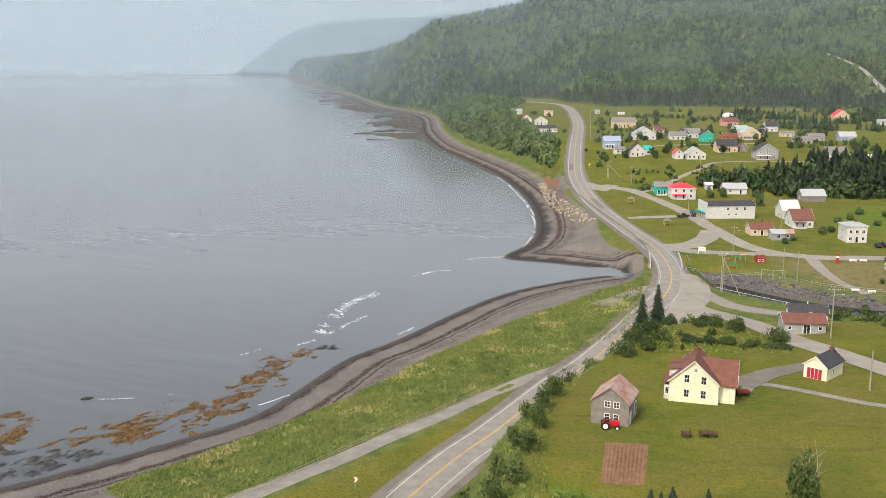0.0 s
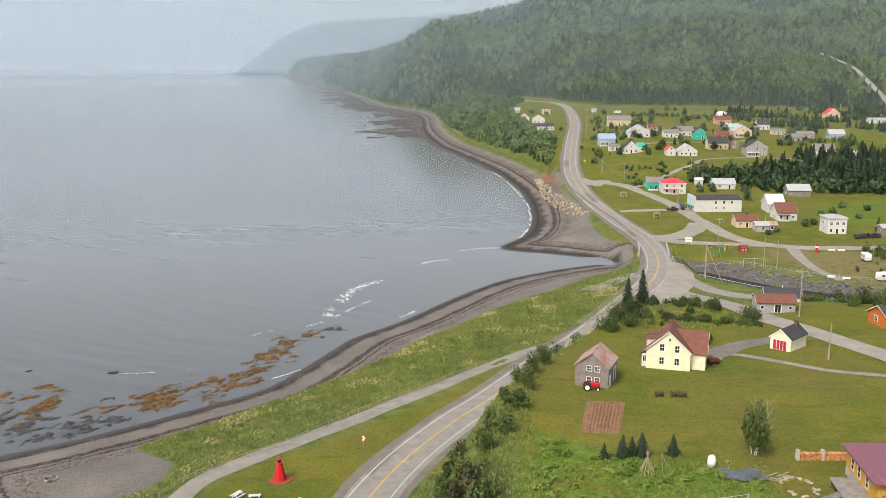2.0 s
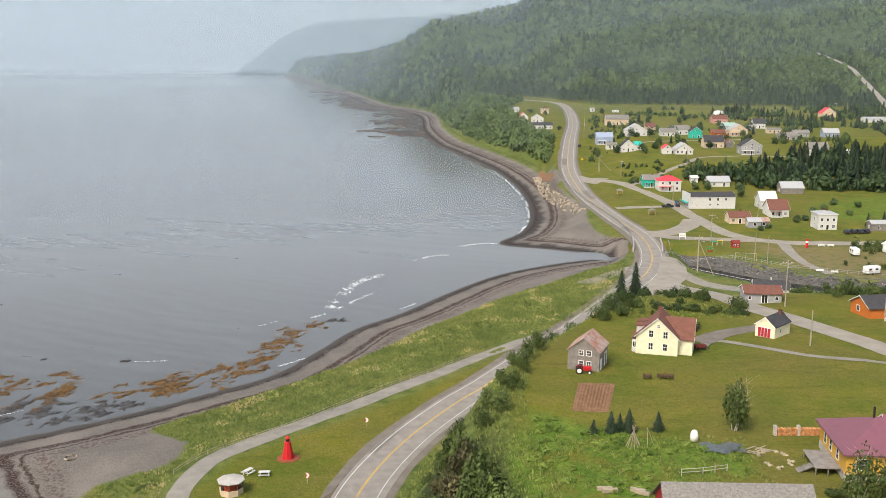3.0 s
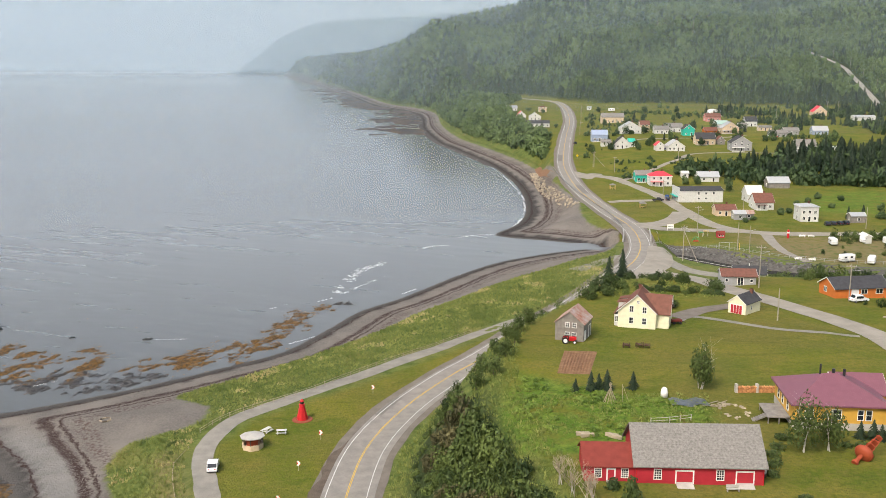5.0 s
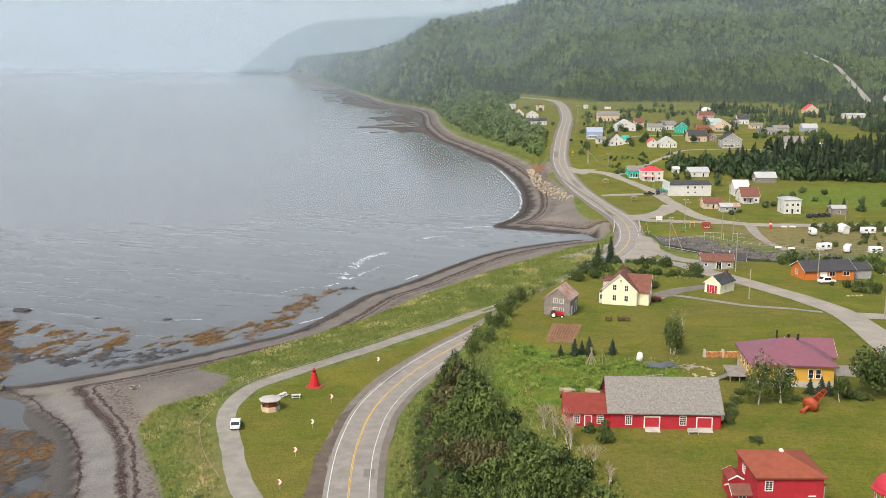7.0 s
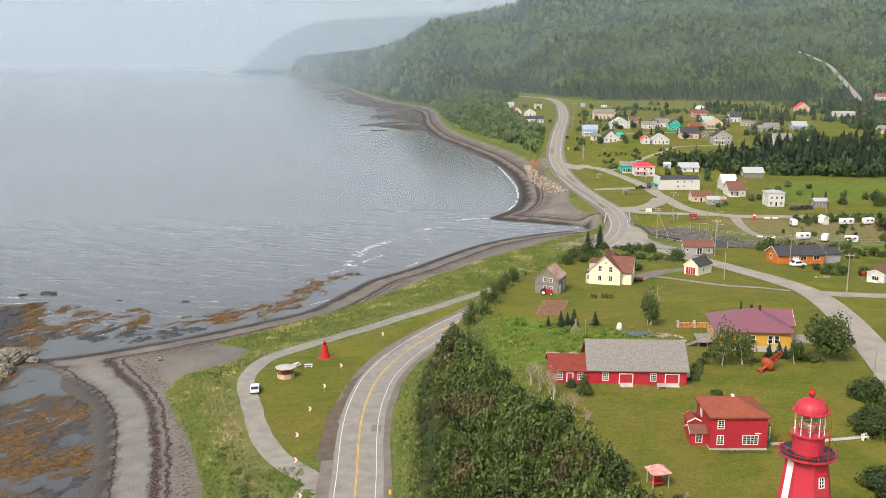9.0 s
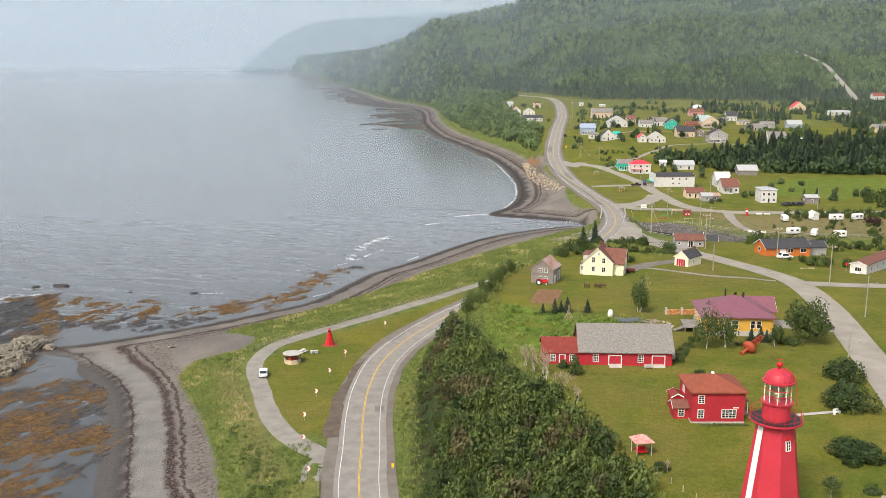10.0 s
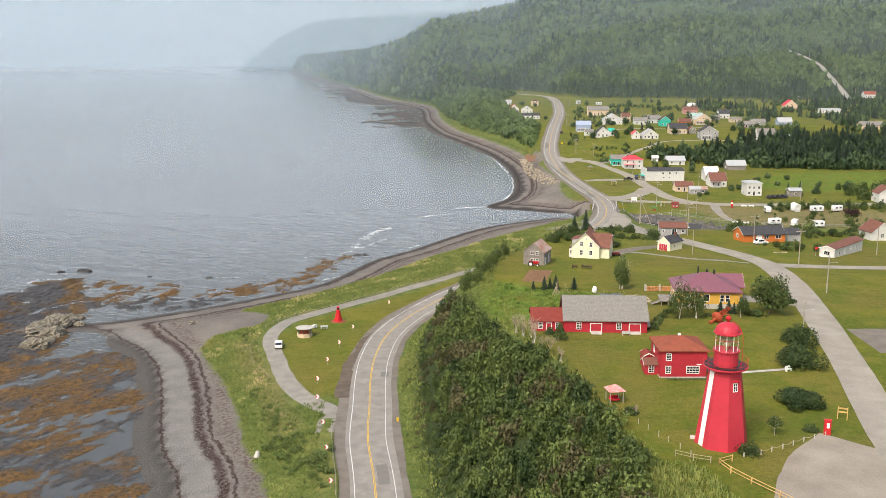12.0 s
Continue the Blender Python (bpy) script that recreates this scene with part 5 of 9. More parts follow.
    h = part("vestibule", boxes((-0.3, -0.4, 0, 0.3, 0.9, 0.55)), "white_wood", lh)
    h.matrix_local = pose(3.5 * math.cos(a), 3.5 * math.sin(a), -0.1, 0, 0, 160 - 90)


def glassy(name, tint, rough=0.02):
    m = bpy.data.materials.new(name)
    m.use_nodes = True
    b = m.node_tree.nodes["Principled BSDF"]
    b.inputs["Base Color"].default_value = (*tint, 1)
    b.inputs["Roughness"].default_value = rough
    b.inputs["Transmission Weight"].default_value = 1.0
    b.inputs["IOR"].default_value = 1.1
    return m


M["clear_glass"] = glassy("clear_glass", (0.95, 0.97, 0.95))
M["brass_glass"] = material("brass_glass", (0.42, 0.38, 0.2), 0.15, 0.4, 0.2, 0, 0.05, spec=0.8, other=(0.15, 0.17, 0.1))
lighthouse()


# ---- plants ----
def leaf_cloud(n, seed, lobes=9, leaf=0.2, flat=0.8, base=0.0):
    """A crown of loose leaves over a body of lobes, about 1 m in radius, standing on z = base."""
    r = np.random.RandomState(seed)
    c = r.normal(0, 1, (lobes, 3))
    c /= np.linalg.norm(c, axis=1)[:, None]
    c *= r.uniform(0.25, 0.72, (lobes, 1))
    c[:, 2] = np.abs(c[:, 2]) * flat * 1.3 + 0.25
    rad = r.uniform(0.28, 0.52, lobes)
    k = r.randint(0, lobes, n)
    d = r.normal(0, 1, (n, 3))
    d /= np.linalg.norm(d, axis=1)[:, None]
    p = c[k] + d * rad[k][:, None] * r.uniform(0.75, 1.08, (n, 1))
    p[:, 2] = np.maximum(p[:, 2], 0.02) + base
    nrm = d + r.normal(0, 0.45, (n, 3)) + (0, 0, 0.25)
    nrm /= np.linalg.norm(nrm, axis=1)[:, None]
    u = np.cross(nrm, r.normal(0, 1, (n, 3)))
    u /= np.linalg.norm(u, axis=1)[:, None]
    w = np.cross(nrm, u)
    s = leaf * r.uniform(0.6, 1.3, (n, 1))
    v = np.stack([p - u * s, p + w * s * 0.55, p + u * s, p - w * s * 0.55], 1).reshape(-1, 3)
    return v, np.arange(4 * n).reshape(n, 4)


def conifer_shape(tiers, points, seed, slim=0.24, quads=True):
    """A small spruce, 1 m high: ragged skirts of branches, one over another."""
    r = np.random.RandomState(seed)
    vs, fs = [], []
    for t in range(tiers):
        f = t / tiers
        z0 = 0.06 + 0.86 * f
        rad = slim * (1 - f) ** 0.85 + 0.02
        for k in range(points):
            a = (k + r.uniform(-0.4, 0.4)) / points * 6.2832
            q = rad * r.uniform(0.65, 1.2)
            wd = 2.6 / points * q
            h = 1.25 / tiers * r.uniform(0.8, 1.2)
            o = np.array([math.cos(a), math.sin(a), 0])
            s = np.array([-math.sin(a), math.cos(a), 0])
            i = len(vs)
            vs += [o * 0.012 + (0, 0, z0 + h), o * q * 0.6 + s * wd + (0, 0, z0 + 0.25 * h), o * q + (0, 0, z0 - 0.25 * h), o * q * 0.6 - s * wd + (0, 0, z0 + 0.25 * h)]
            fs.append((i, i + 1, i + 2, i + 3))
    return np.array(vs), np.array(fs)


def scatter(name, shapes, places, mat, label, category, tones=None, seed=1, kind="stuff", squash=(0.85, 1.2)):
    """One object of many plants: places are rows of x, y, z, height, radius."""
    r = np.random.RandomState(seed)
    places = np.asarray(places, float)
    vs, fs, ts, off = [], [], [], 0
    pick = r.randint(0, len(shapes), len(places))
    for k, (v, f) in enumerate(shapes):
        q = places[pick == k]
        if not len(q):
            continue
        tn = (tones[pick == k] if tones is not None else r.uniform(0, 0.6, len(q)))
        a = r.uniform(0, 6.2832, len(q))
        ca, sa = np.cos(a)[:, None], np.sin(a)[:, None]
        sq = r.uniform(*squash, len(q))[:, None]
        px = (v[:, 0] * ca - v[:, 1] * sa) * q[:, 4:5] * sq + q[:, 0:1]
        py = (v[:, 0] * sa + v[:, 1] * ca) * q[:, 4:5] / sq + q[:, 1:2]
        pz = v[None, :, 2] * q[:, 3:4] + q[:, 2:3]
        vs.append(np.stack([px, py, pz], -1).reshape(-1, 3))
        fs.append((f[None] + (np.arange(len(q)) * len(v))[:, None, None] + off).reshape(-1, f.shape[1]))
        ts.append(np.repeat(tn, len(v)))
        off += len(q) * len(v)
    ob = finish(name, mesh_from(name, np.vstack(vs), np.vstack(fs), np.concatenate(ts)), mat)
    tagged(ob, label, category, kind=kind)
    return ob


def jitter(x0, x1, y0, y1, step, seed):
    r = np.random.RandomState(seed)
    a, b = np.meshgrid(np.arange(x0, x1, step), np.arange(y0, y1, step))
    a, b = a.ravel(), b.ravel()
    return a + r.uniform(-0.5, 0.5, a.size) * step, b + r.uniform(-0.5, 0.5, a.size) * step


def rows_at(x, y, h, spread, seed, wide=(0.9, 1.15), sink=0.1):
    """Rows for scatter(): height h times a random spread; radius as a share of it."""
    r = np.random.RandomState(seed)
    hh = h * r.uniform(*spread, x.size)
    return np.stack([x, y, surface(x, y) - sink, hh, hh * r.uniform(*wide, x.size)], -1)


FIR = [conifer_shape(11, 8, 30 + k, 0.2 + 0.03 * k) for k in range(4)]
CONE = [conifer_shape(5, 7, 20 + k, 0.22 + 0.035 * k) for k in range(5)]
PUFF = [leaf_cloud(44, 40 + k, 8, 0.34) for k in range(5)]
BUSH = [leaf_cloud(210, 60 + k, 12, 0.145) for k in range(8)]
WOOD = [leaf_cloud(95, 80 + k, 11, 0.25) for k in range(5)]

# wooded hills
HILL_TRACK = [(436, 905), (440, 925), (445, 968), (449, 1010), (452, 1042), (447, 1075), (438, 1110)]
HILL_LINE = [(180, 1450), (216, 1429), (254, 1387), (295, 1290), (334, 1251), (372, 1205)]
hill_c, hill_b, tone_c, tone_b, crests = [], [], [], [], {}
for k, (y0, y1, step, h) in enumerate(((930, 1200, 6.4, 9.0), (1200, 1600, 8.6, 10.6), (1600, 2150, 12, 13.0), (2150, 2850, 19, 16), (2850, 4350, 30, 18))):
    x, y = jitter(-420 if y0 < 2800 else -820, 1300, y0, y1, step, 70 + k)
    foot = beyond_foot(x, y)
    d = from_shore(x, y)
    keep = (foot > 2) & (d > np.interp(y, [1000, 1250, 2400, 3200], [56, 27, 27, 16])) & (np.abs(x) < 0.49 * (y + 130) + 40)
    # the hill track stays open
    td, _ = line_distance(x, y, HILL_TRACK)
    keep &= td > 6
    pd, _ = line_distance(x, y, HILL_LINE)
    keep &= pd > 6
    # only slopes that face the bay
    gzz, dist, az = surface(x, y) + h, np.hypot(x, y + 60), np.floor(np.arctan2(x, y + 60) / 0.004).astype(int)
    rise = (gzz - 73) / dist
    for b in np.unique(az):
        i = np.where(az == b)[0]
        i = i[np.argsort(dist[i])]
        best = np.maximum.accumulate(np.r_[crests.get(b, -1.0), rise[i]])
        keep[i] &= rise[i] > best[:-1] - 14 / dist[i]
        crests[b] = best[-1]
    x, y, foot = x[keep], y[keep], foot[keep]
    r = np.random.RandomState(80 + k)
    mixn = lumps(x, y, 260, 11) + 0.5 * lumps(x, y, 60, 12) + r.normal(0, 0.35, x.size)
    con = (mixn > 0.5 - 0.0006 * (y - 1250) * (y > 1250)) | (foot < 46 + 20 * lumps(x, y, 70, 15))
    ra = rows_at(x, y, h, (0.7, 1.25), 90 + k, (0.95, 1.3))
    hill_c.append(ra[con])
    tone_c.append(np.clip(0.54 + 0.1 * mixn[con] + r.normal(0, 0.18, con.sum()), 0, 0.95))
    rb = ra[~con]
    rb[:, 3] *= 0.72
    rb[:, 4] = rb[:, 3] * 0.58
    hill_b.append(rb)
    tone_b.append(np.clip(0.58 + 0.14 * lumps(rb[:, 0], rb[:, 1], 110, 14) + 0.12 * patches(rb[:, 0], rb[:, 1], 22, 96) + r.normal(0, 0.16, len(rb)), 0, 0.95))
scatter("forest", CONE, np.vstack(hill_c), "conifer", "dark spruce forest on the hills", "forest", np.concatenate(tone_c), 5)
scatter("forest", PUFF, np.vstack(hill_b), "woods", "green broadleaf woods on the hills", "forest", np.concatenate(tone_b), 6)

# woods on the shore bluff and in the gully behind the village flat
x, y = jitter(-60, 130, 425, 1230, 4.7, 101)
d = from_shore(x, y)
rx = np.interp(y, ROADLINE[:, 1], ROADLINE[:, 0])
up = np.interp(y, [430, 470, 520, 700, 800, 1000, 1130], [40, 46, 48, 52, 70, 95, 130])
keep = (d > np.interp(y, [900, 1150], [31, 25])) & (d < up) & (x < rx - 11) & (lumps(x, y, 50, 21) > -0.75)
keep &= ~((y > 440) & (y < 560) & (x > rx - 24))
scatter("woods", WOOD, rows_at(x[keep], y[keep], 5.2, (0.5, 1.45), 102, (0.5, 0.75)), "woods", "scrubby green woods on the shore bluff", "woods", np.clip(0.52 + 0.2 * lumps(x[keep], y[keep], 40, 29) + np.random.RandomState(8).normal(0, 0.15, keep.sum()), 0, 0.8), 103)
x, y = jitter(128, 380, 418, 520, 4.4, 111)
front = np.interp(x, [128, 150, 165, 185, 230, 420], [468, 464, 452, 450, 440, 440])
back = np.interp(x, [128, 150, 190, 215, 420], [472, 478, 496, 516, 524])
keep = (y > front) & (y < back)
x, y = x[keep], y[keep]
con = (lumps(x, y, 40, 22) > -0.1) & (x > 165) & (y > front[keep] + 9)
scatter("woods", FIR, rows_at(x[con], y[con], 11.0, (0.6, 1.25), 112, (1.0, 1.35)), "conifer", "dark spruces in the gully", "woods", np.random.RandomState(9).uniform(0.0, 0.22, con.sum()), 113)
scatter("woods", WOOD, rows_at(x[~con], y[~con], 6.8, (0.5, 1.25), 114, (0.45, 0.65)), "woods", "green broadleaf trees in the gully", "woods", np.random.RandomState(10).uniform(0.0, 0.28, (~con).sum()), 115)
x, y = jitter(215, 480, 540, 905, 6.2, 121)
keep = (lumps(x, y, 90, 23) + 0.004 * (x - 330) > 0.15)
keep &= ~((y > 560) & (y < 640) & (x < 262))
x, y = x[keep], y[keep]
con = lumps(x, y, 50, 24) > 0
scatter("woods", CONE, rows_at(x[con], y[con], 8.5, (0.6, 1.2), 122, (0.9, 1.3)), "conifer", "spruces among the far houses", "woods", None, 123)
scatter("woods", WOOD, rows_at(x[~con], y[~con], 5.5, (0.5, 1.2), 124, (0.42, 0.6)), "woods", "green trees among the far houses", "woods", None, 125)

# thicket on the slope between the road and the terrace
x, y = jitter(-14, 60, -46, 208, 1.95, 131)
rdist, _ = line_distance(x, y, ROADLINE[:90])
t = signed(x, y, TERRACE)
rx = np.interp(y, ROADLINE[:90, 1], ROADLINE[:90, 0])
top = np.interp(y, [-60, 30, 60, 90, 112, 130, 170, 236], [2.5, 1.0, -1.0, -4.0, -7.0, -8.0, -5.0, 2.0])
keep = (x > rx) & (rdist > 8.0) & (t < top) & ~((x > 28) & (y < 8)) & (lumps(x, y, 16, 25) > -0.95)
x, y, rdist = x[keep], y[keep], rdist[keep]
r = np.random.RandomState(3)
hgt = np.interp(y, [-60, 40, 90, 112, 125, 185, 208], [2.8, 2.9, 3.0, 2.6, 1.9, 2.0, 1.8])
low = np.clip((rdist - 7.0) / 10, 0.22, 1)
rr = rows_at(x, y, 1.0, (0.5, 1.3), 132, (0.42, 0.62), 0.3)
rr[:, 3] *= hgt * low
rr[:, 4] = np.minimum(rr[:, 4] * hgt * low, 2.3) + 0.2
tn = np.clip(0.36 + 0.16 * lumps(x, y, 14, 26) + 0.16 * patches(x, y, 4.5, 94) + r.normal(0, 0.15, x.size), 0, 0.8)
dull = patches(x, y, 5, 95) + r.normal(0, 0.3, x.size) > 0.52
scatter("thicket", BUSH, rr[~dull], "shrub", "dense green thicket of shrubs on the slope", "shrubs", tn[~dull], 133)
scatter("thicket", BUSH, rr[dull], "dry_shrub", "greyish brown half-bare shrubs in the thicket", "shrubs", tn[dull], 134)

# hedges and brush north of the farmhouse and along the river
brush = []
for k, (x0, x1, y0, y1, step, h) in enumerate(((60, 70, 207, 220, 3.6, 1.7), (44, 64, 182, 196, 3.8, 1.7), (101, 130, 208, 236, 3.4, 3.2), (105, 210, 222, 250, 3.6, 2.8),
                                               (100, 116, 164, 174, 2.6, 2.0), (100, 150, 192, 206, 3.4, 2.4), (136, 260, 276, 300, 4.5, 2.2), (128, 150, 124, 130, 2.4, 1.5), (150, 205, 306, 315, 3.2, 2.8), (165, 225, 250, 276, 4.4, 3.0), (200, 240, 330, 372, 6.0, 4.6))):
    x, y = jitter(x0, x1, y0, y1, step, 140 + k)
    sd, _ = line_distance(x, y, SIDELINE)
    keep = (sd > 6.5) & (np.hypot(x - 52, y - 214) > 7) & (lumps(x, y, 18, 30 + k) > {6: 0.35, 8: -0.6, 10: 0.0}.get(k, -0.1)) & (line_distance(x, y, ROADLINE)[0] > 9)
    brush.append(rows_at(x[keep], y[keep], h, (0.5, 1.25), 150 + k, (0.6, 0.8)))
scatter("thicket", BUSH, np.vstack(brush), "shrub", "green brush by the river and farmyards", "shrubs", None, 160)

# tall grass
blade_v, blade_f = [], []
for k in range(9):
    r = np.random.RandomState(k)
    a, b = r.uniform(0, 6.28), r.uniform(0, 0.5)
    o = np.array([math.cos(a) * b, math.sin(a) * b, 0])
    s = np.array([-math.sin(a), math.cos(a), 0]) * 0.1
    lean = np.array([r.uniform(-0.4, 0.4), r.uniform(-0.4, 0.4), r.uniform(0.6, 1.0)])
    i = len(blade_v)
    blade_v += [o - s, o + s, o + lean + s * 0.3, o + lean - s * 0.3]
    blade_f.append((i, i + 1, i + 2, i + 3))
TUFT = [(np.array(blade_v), np.array(blade_f))]
x, y = jitter(-64, 62, -20, 300, 0.8, 171)
sel = signed(x, y, turf) > 0.3
x, y = x[sel], y[sel]
rx = np.interp(y, ROADLINE[:90, 1], ROADLINE[:90, 0])
loop = [(-24, 60), (-29.6, 76), (-35.4, 90), (-40, 106), (-42.8, 118), (-40.4, 130), (-34, 139), (-22.5, 151), (-10, 165.5), (4, 181), (18, 196), (30, 206), (48, 228), (58, 250), (66, 290)]
ld, _ = line_distance(x, y, loop)
lx = np.interp(y, [p[1] for p in loop], [p[0] for p in loop])
west = (x < lx - 3) & (ld > 3.4)
south = (y < 70) & (x < rx - 9)
keep = (west | south) & (y < 296)
x, y = x[keep], y[keep]
tn = 0.3 + 0.22 * lumps(x, y, 20, 27) + np.random.RandomState(4).normal(0, 0.1, x.size)
tn = np.clip(tn + 0.8 * np.clip(1.6 * patches(x, y, 7, 91) + patches(x, y, 2.2, 92) - 0.55, 0, 1) - 0.3 * (patches(x, y, 11, 93) > 0.4), 0, 1)
scatter("tall_grass", TUFT, rows_at(x, y, 0.55, (0.5, 1.3), 172, (0.9, 1.2), 0.03), "tall_grass", "bright green tall grass behind the beach", "grass", tn, 173)
x, y = jitter(26, 42, -24, 9, 0.7, 181)
x, y = x[x < 38.5 - 0.28 * y], y[x < 38.5 - 0.28 * y]
scatter("tall_grass", TUFT, rows_at(x, y, 0.8, (0.5, 1.3), 182, (0.9, 1.2), 0.03), "tall_grass", "lush bright grass beside the car park", "grass", None, 183)
x, y = jitter(15, 44, 88, 105, 0.8, 174)
keep = lumps(x, y, 9, 28) > -0.3
x, y = x[keep], y[keep]
scatter("tall_grass", TUFT, rows_at(x, y, 0.45, (0.5, 1.3), 175, (0.9, 1.2), 0.03), "tall_grass", "rough uncut grass behind the barn", "grass", None, 176)
x, y = jitter(-16, 40, -30, 236, 0.9, 177)
rd_, _ = line_distance(x, y, ROADLINE[:90])
rx = np.interp(y, ROADLINE[:90, 1], ROADLINE[:90, 0])
keep = (x > rx) & (rd_ > 6.6) & (signed(x, y, TERRACE) < 3)
keep &= (rd_ < 11) | (signed(x, y, TERRACE) > -5)
x, y = x[keep], y[keep]
scatter("tall_grass", TUFT, rows_at(x, y, 0.6, (0.5, 1.3), 178, (0.9, 1.2), 0.03), "tall_grass", "long grass on the road bank", "grass", None, 179)


# vegetables and weeds in the garden behind the barn, in uneven rows
x, y = jitter(9, 44, 80, 112, 1.5, 195)
keep = (signed(x, y, [(10, 100), (15, 115), (22, 110), (31, 104), (44, 101), (42, 92), (29, 90), (27, 86), (19, 82), (11, 84)]) > 0.5) & (patches(x, y, 5, 97) + 0.4 * np.sin(y * 1.9) > 0.05)
scatter("garden_plants", WOOD, rows_at(x[keep], y[keep], 0.55, (0.4, 1.4), 196, (0.9, 1.4), 0.05), "garden_leaf", "lush green garden plants and tall weeds", "plants", np.random.RandomState(12).uniform(0.1, 0.8, keep.sum()), 197)


def tree(x, y, h, crown, label, bark="bark", leaf=0.26, n=1500, seed=1, low=0.3, mat="shrub", lobes=14, stems=1, tone=0.25, name="tree"):
    """A broadleaf tree: tapered trunk, limbs and a loose leafy crown."""
    r = random.Random(seed)
    ob = thing(name, pose(x, y, gz(x, y) - 0.1), label, "tree")
    bm = bmesh.new()
    for s in range(stems):
        ox, oy = (r.uniform(-0.35, 0.35), r.uniform(-0.35, 0.35)) if stems > 1 else (0, 0)
        p = Vector((ox, oy, 0))
        rad = 0.02 * h / (1 + 0.4 * (stems - 1))
        for k in range(5):
            q = p + Vector((r.uniform(-0.05, 0.05) * h, r.uniform(-0.05, 0.05) * h, h * 0.17))
            rod(bm, p, q, rad, rad * 0.75, 7)
            rad *= 0.75
            p = q
            if k >= 1:
                for _ in range(2):
                    a = r.uniform(0, 6.28)
                    e = p + Vector((math.cos(a) * crown * r.uniform(0.4, 0.75), math.sin(a) * crown * r.uniform(0.4, 0.75), h * r.uniform(0.05, 0.2)))
                    rod(bm, p, e, rad * 0.55, rad * 0.2, 5)
    part("trunk", bm, bark, ob)
    v, f = leaf_cloud(n, seed + 500, lobes, leaf / crown, 0.9)
    v = v * (crown, crown, h * (1 - low) / 1.42) + (0, 0, h * low)
    part_me = mesh_from("crown", v, f, np.full(len(v), tone))
    finish("crown", part_me, mat, ob)
    return ob


def spruce(x, y, h, slim, label, seed=1, tiers=15, points=13, name="spruce_tree"):
    ob = thing(name, pose(x, y, gz(x, y) - 0.1), label, "tree")
    part("trunk", rod(bmesh.new(), (0, 0, 0), (0, 0, h * 0.96), 0.022 * h, 0.01, 7), "bark", ob)
    v, f = conifer_shape(tiers, points, seed, slim)
    finish("crown", mesh_from("crown", v * h, f, np.full(len(v), 0.2)), "conifer", ob)
    return ob


def bush(x, y, r, h, label, seed=1, n=1100, tone=0.2, mat="shrub", leaf=0.2):
    ob = thing("bush", pose(x, y, gz(x, y) - 0.15), label, "bush")
    v, f = leaf_cloud(n, seed + 900, 14, leaf / r, 0.75)
    finish("leaves", mesh_from("leaves", v * (r, r, h / 1.45), f, np.full(len(v), tone)), mat, ob)
    bm = bmesh.new()
    rr = random.Random(seed)
    for k in range(6):
        a = rr.uniform(0, 6.28)
        rod(bm, (0, 0, 0), (math.cos(a) * r * 0.6, math.sin(a) * r * 0.6, h * 0.6), 0.05, 0.02, 5)
    part("stem", bm, "bark", ob)
    return ob


spruce(48.6, 224, 12.2, 0.25, "tall dark spruce beside the road", 31, 22, 14)
spruce(53.4, 229, 13.4, 0.23, "tall dark spruce beside the road", 32, 22, 14)
spruce(52.6, 221, 5.5, 0.24, "young dark spruce beside the road", 33)
for k, (x, y, h) in enumerate(((22.5, 106.4, 2.6), (25.2, 107, 3.6), (26.6, 107.6, 3.0), (27.9, 107.2, 3.8), (32.4, 107.8, 3.3), (61.5, 86.4, 3.0), (63.2, 86, 3.4), (64.2, 85.5, 2.8))):
    spruce(x, y, h, 0.36, "small dark spruce on the lawn", 40 + k, 10, 11)
tree(43.8, 107.6, 9.0, 2.7, "slender airy green birch on the lawn", "birch", 0.19, 1500, 11, 0.16, lobes=28, stems=3, tone=0.35)
tree(51.4, 81.6, 8.6, 2.9, "young airy tree in front of the yellow house", "birch", 0.19, 1500, 12, 0.16, lobes=26, stems=2, tone=0.35)
tree(55.2, 81.9, 7.4, 2.5, "young airy tree in front of the yellow house", "birch", 0.19, 1200, 13, 0.16, lobes=26, stems=2, tone=0.35)
tree(64.8, 82.3, 5.0, 1.7, "thin young tree with sparse leaves", "birch", 0.2, 600, 14, 0.25)
tree(71.6, 84.9, 9.6, 4.6, "broad green tree at the side road", "bark", 0.28, 3000, 15, 0.18, lobes=22)
tree(50.5, 19.6, 3.3, 1.5, "small wind-bent tree on the lawn", "birch", 0.16, 500, 16, 0.5)
tree(24.0, 66.0, 3.4, 1.5, "small shrub-like tree beside the barn", "bark", 0.2, 700, 17, 0.1)
for k, (x, y, h, c) in enumerate(((3.2, 107, 4.6, 1.9), (6.2, 113, 5.4, 2.0), (9.4, 117, 4.6, 1.9), (7.4, 122, 4.0, 1.6), (12.2, 126.5, 4.6, 1.9), (10.6, 131, 3.6, 1.5), (14.4, 136, 4.8, 1.8), (13.2, 142, 3.6, 1.5), (16.2, 146, 4.4, 1.7),
                                  (18.6, 152, 4.6, 1.8), (19.2, 159, 5.2, 2.0), (20.6, 165, 5.8, 2.1), (23.4, 169, 6.4, 2.3), (25.6, 175, 6.0, 2.2), (29.0, 179, 5.4, 2.1), (31.6, 186, 5.0, 2.0), (35.0, 189, 4.6, 2.0))):
    tree(x, y, h, c, "slender airy tree on the bank above the road", "bark", 0.17, 800, 600 + k, 0.14, lobes=26, stems=2 if k % 3 == 0 else 1, tone=0.3 + 0.07 * (k % 4))
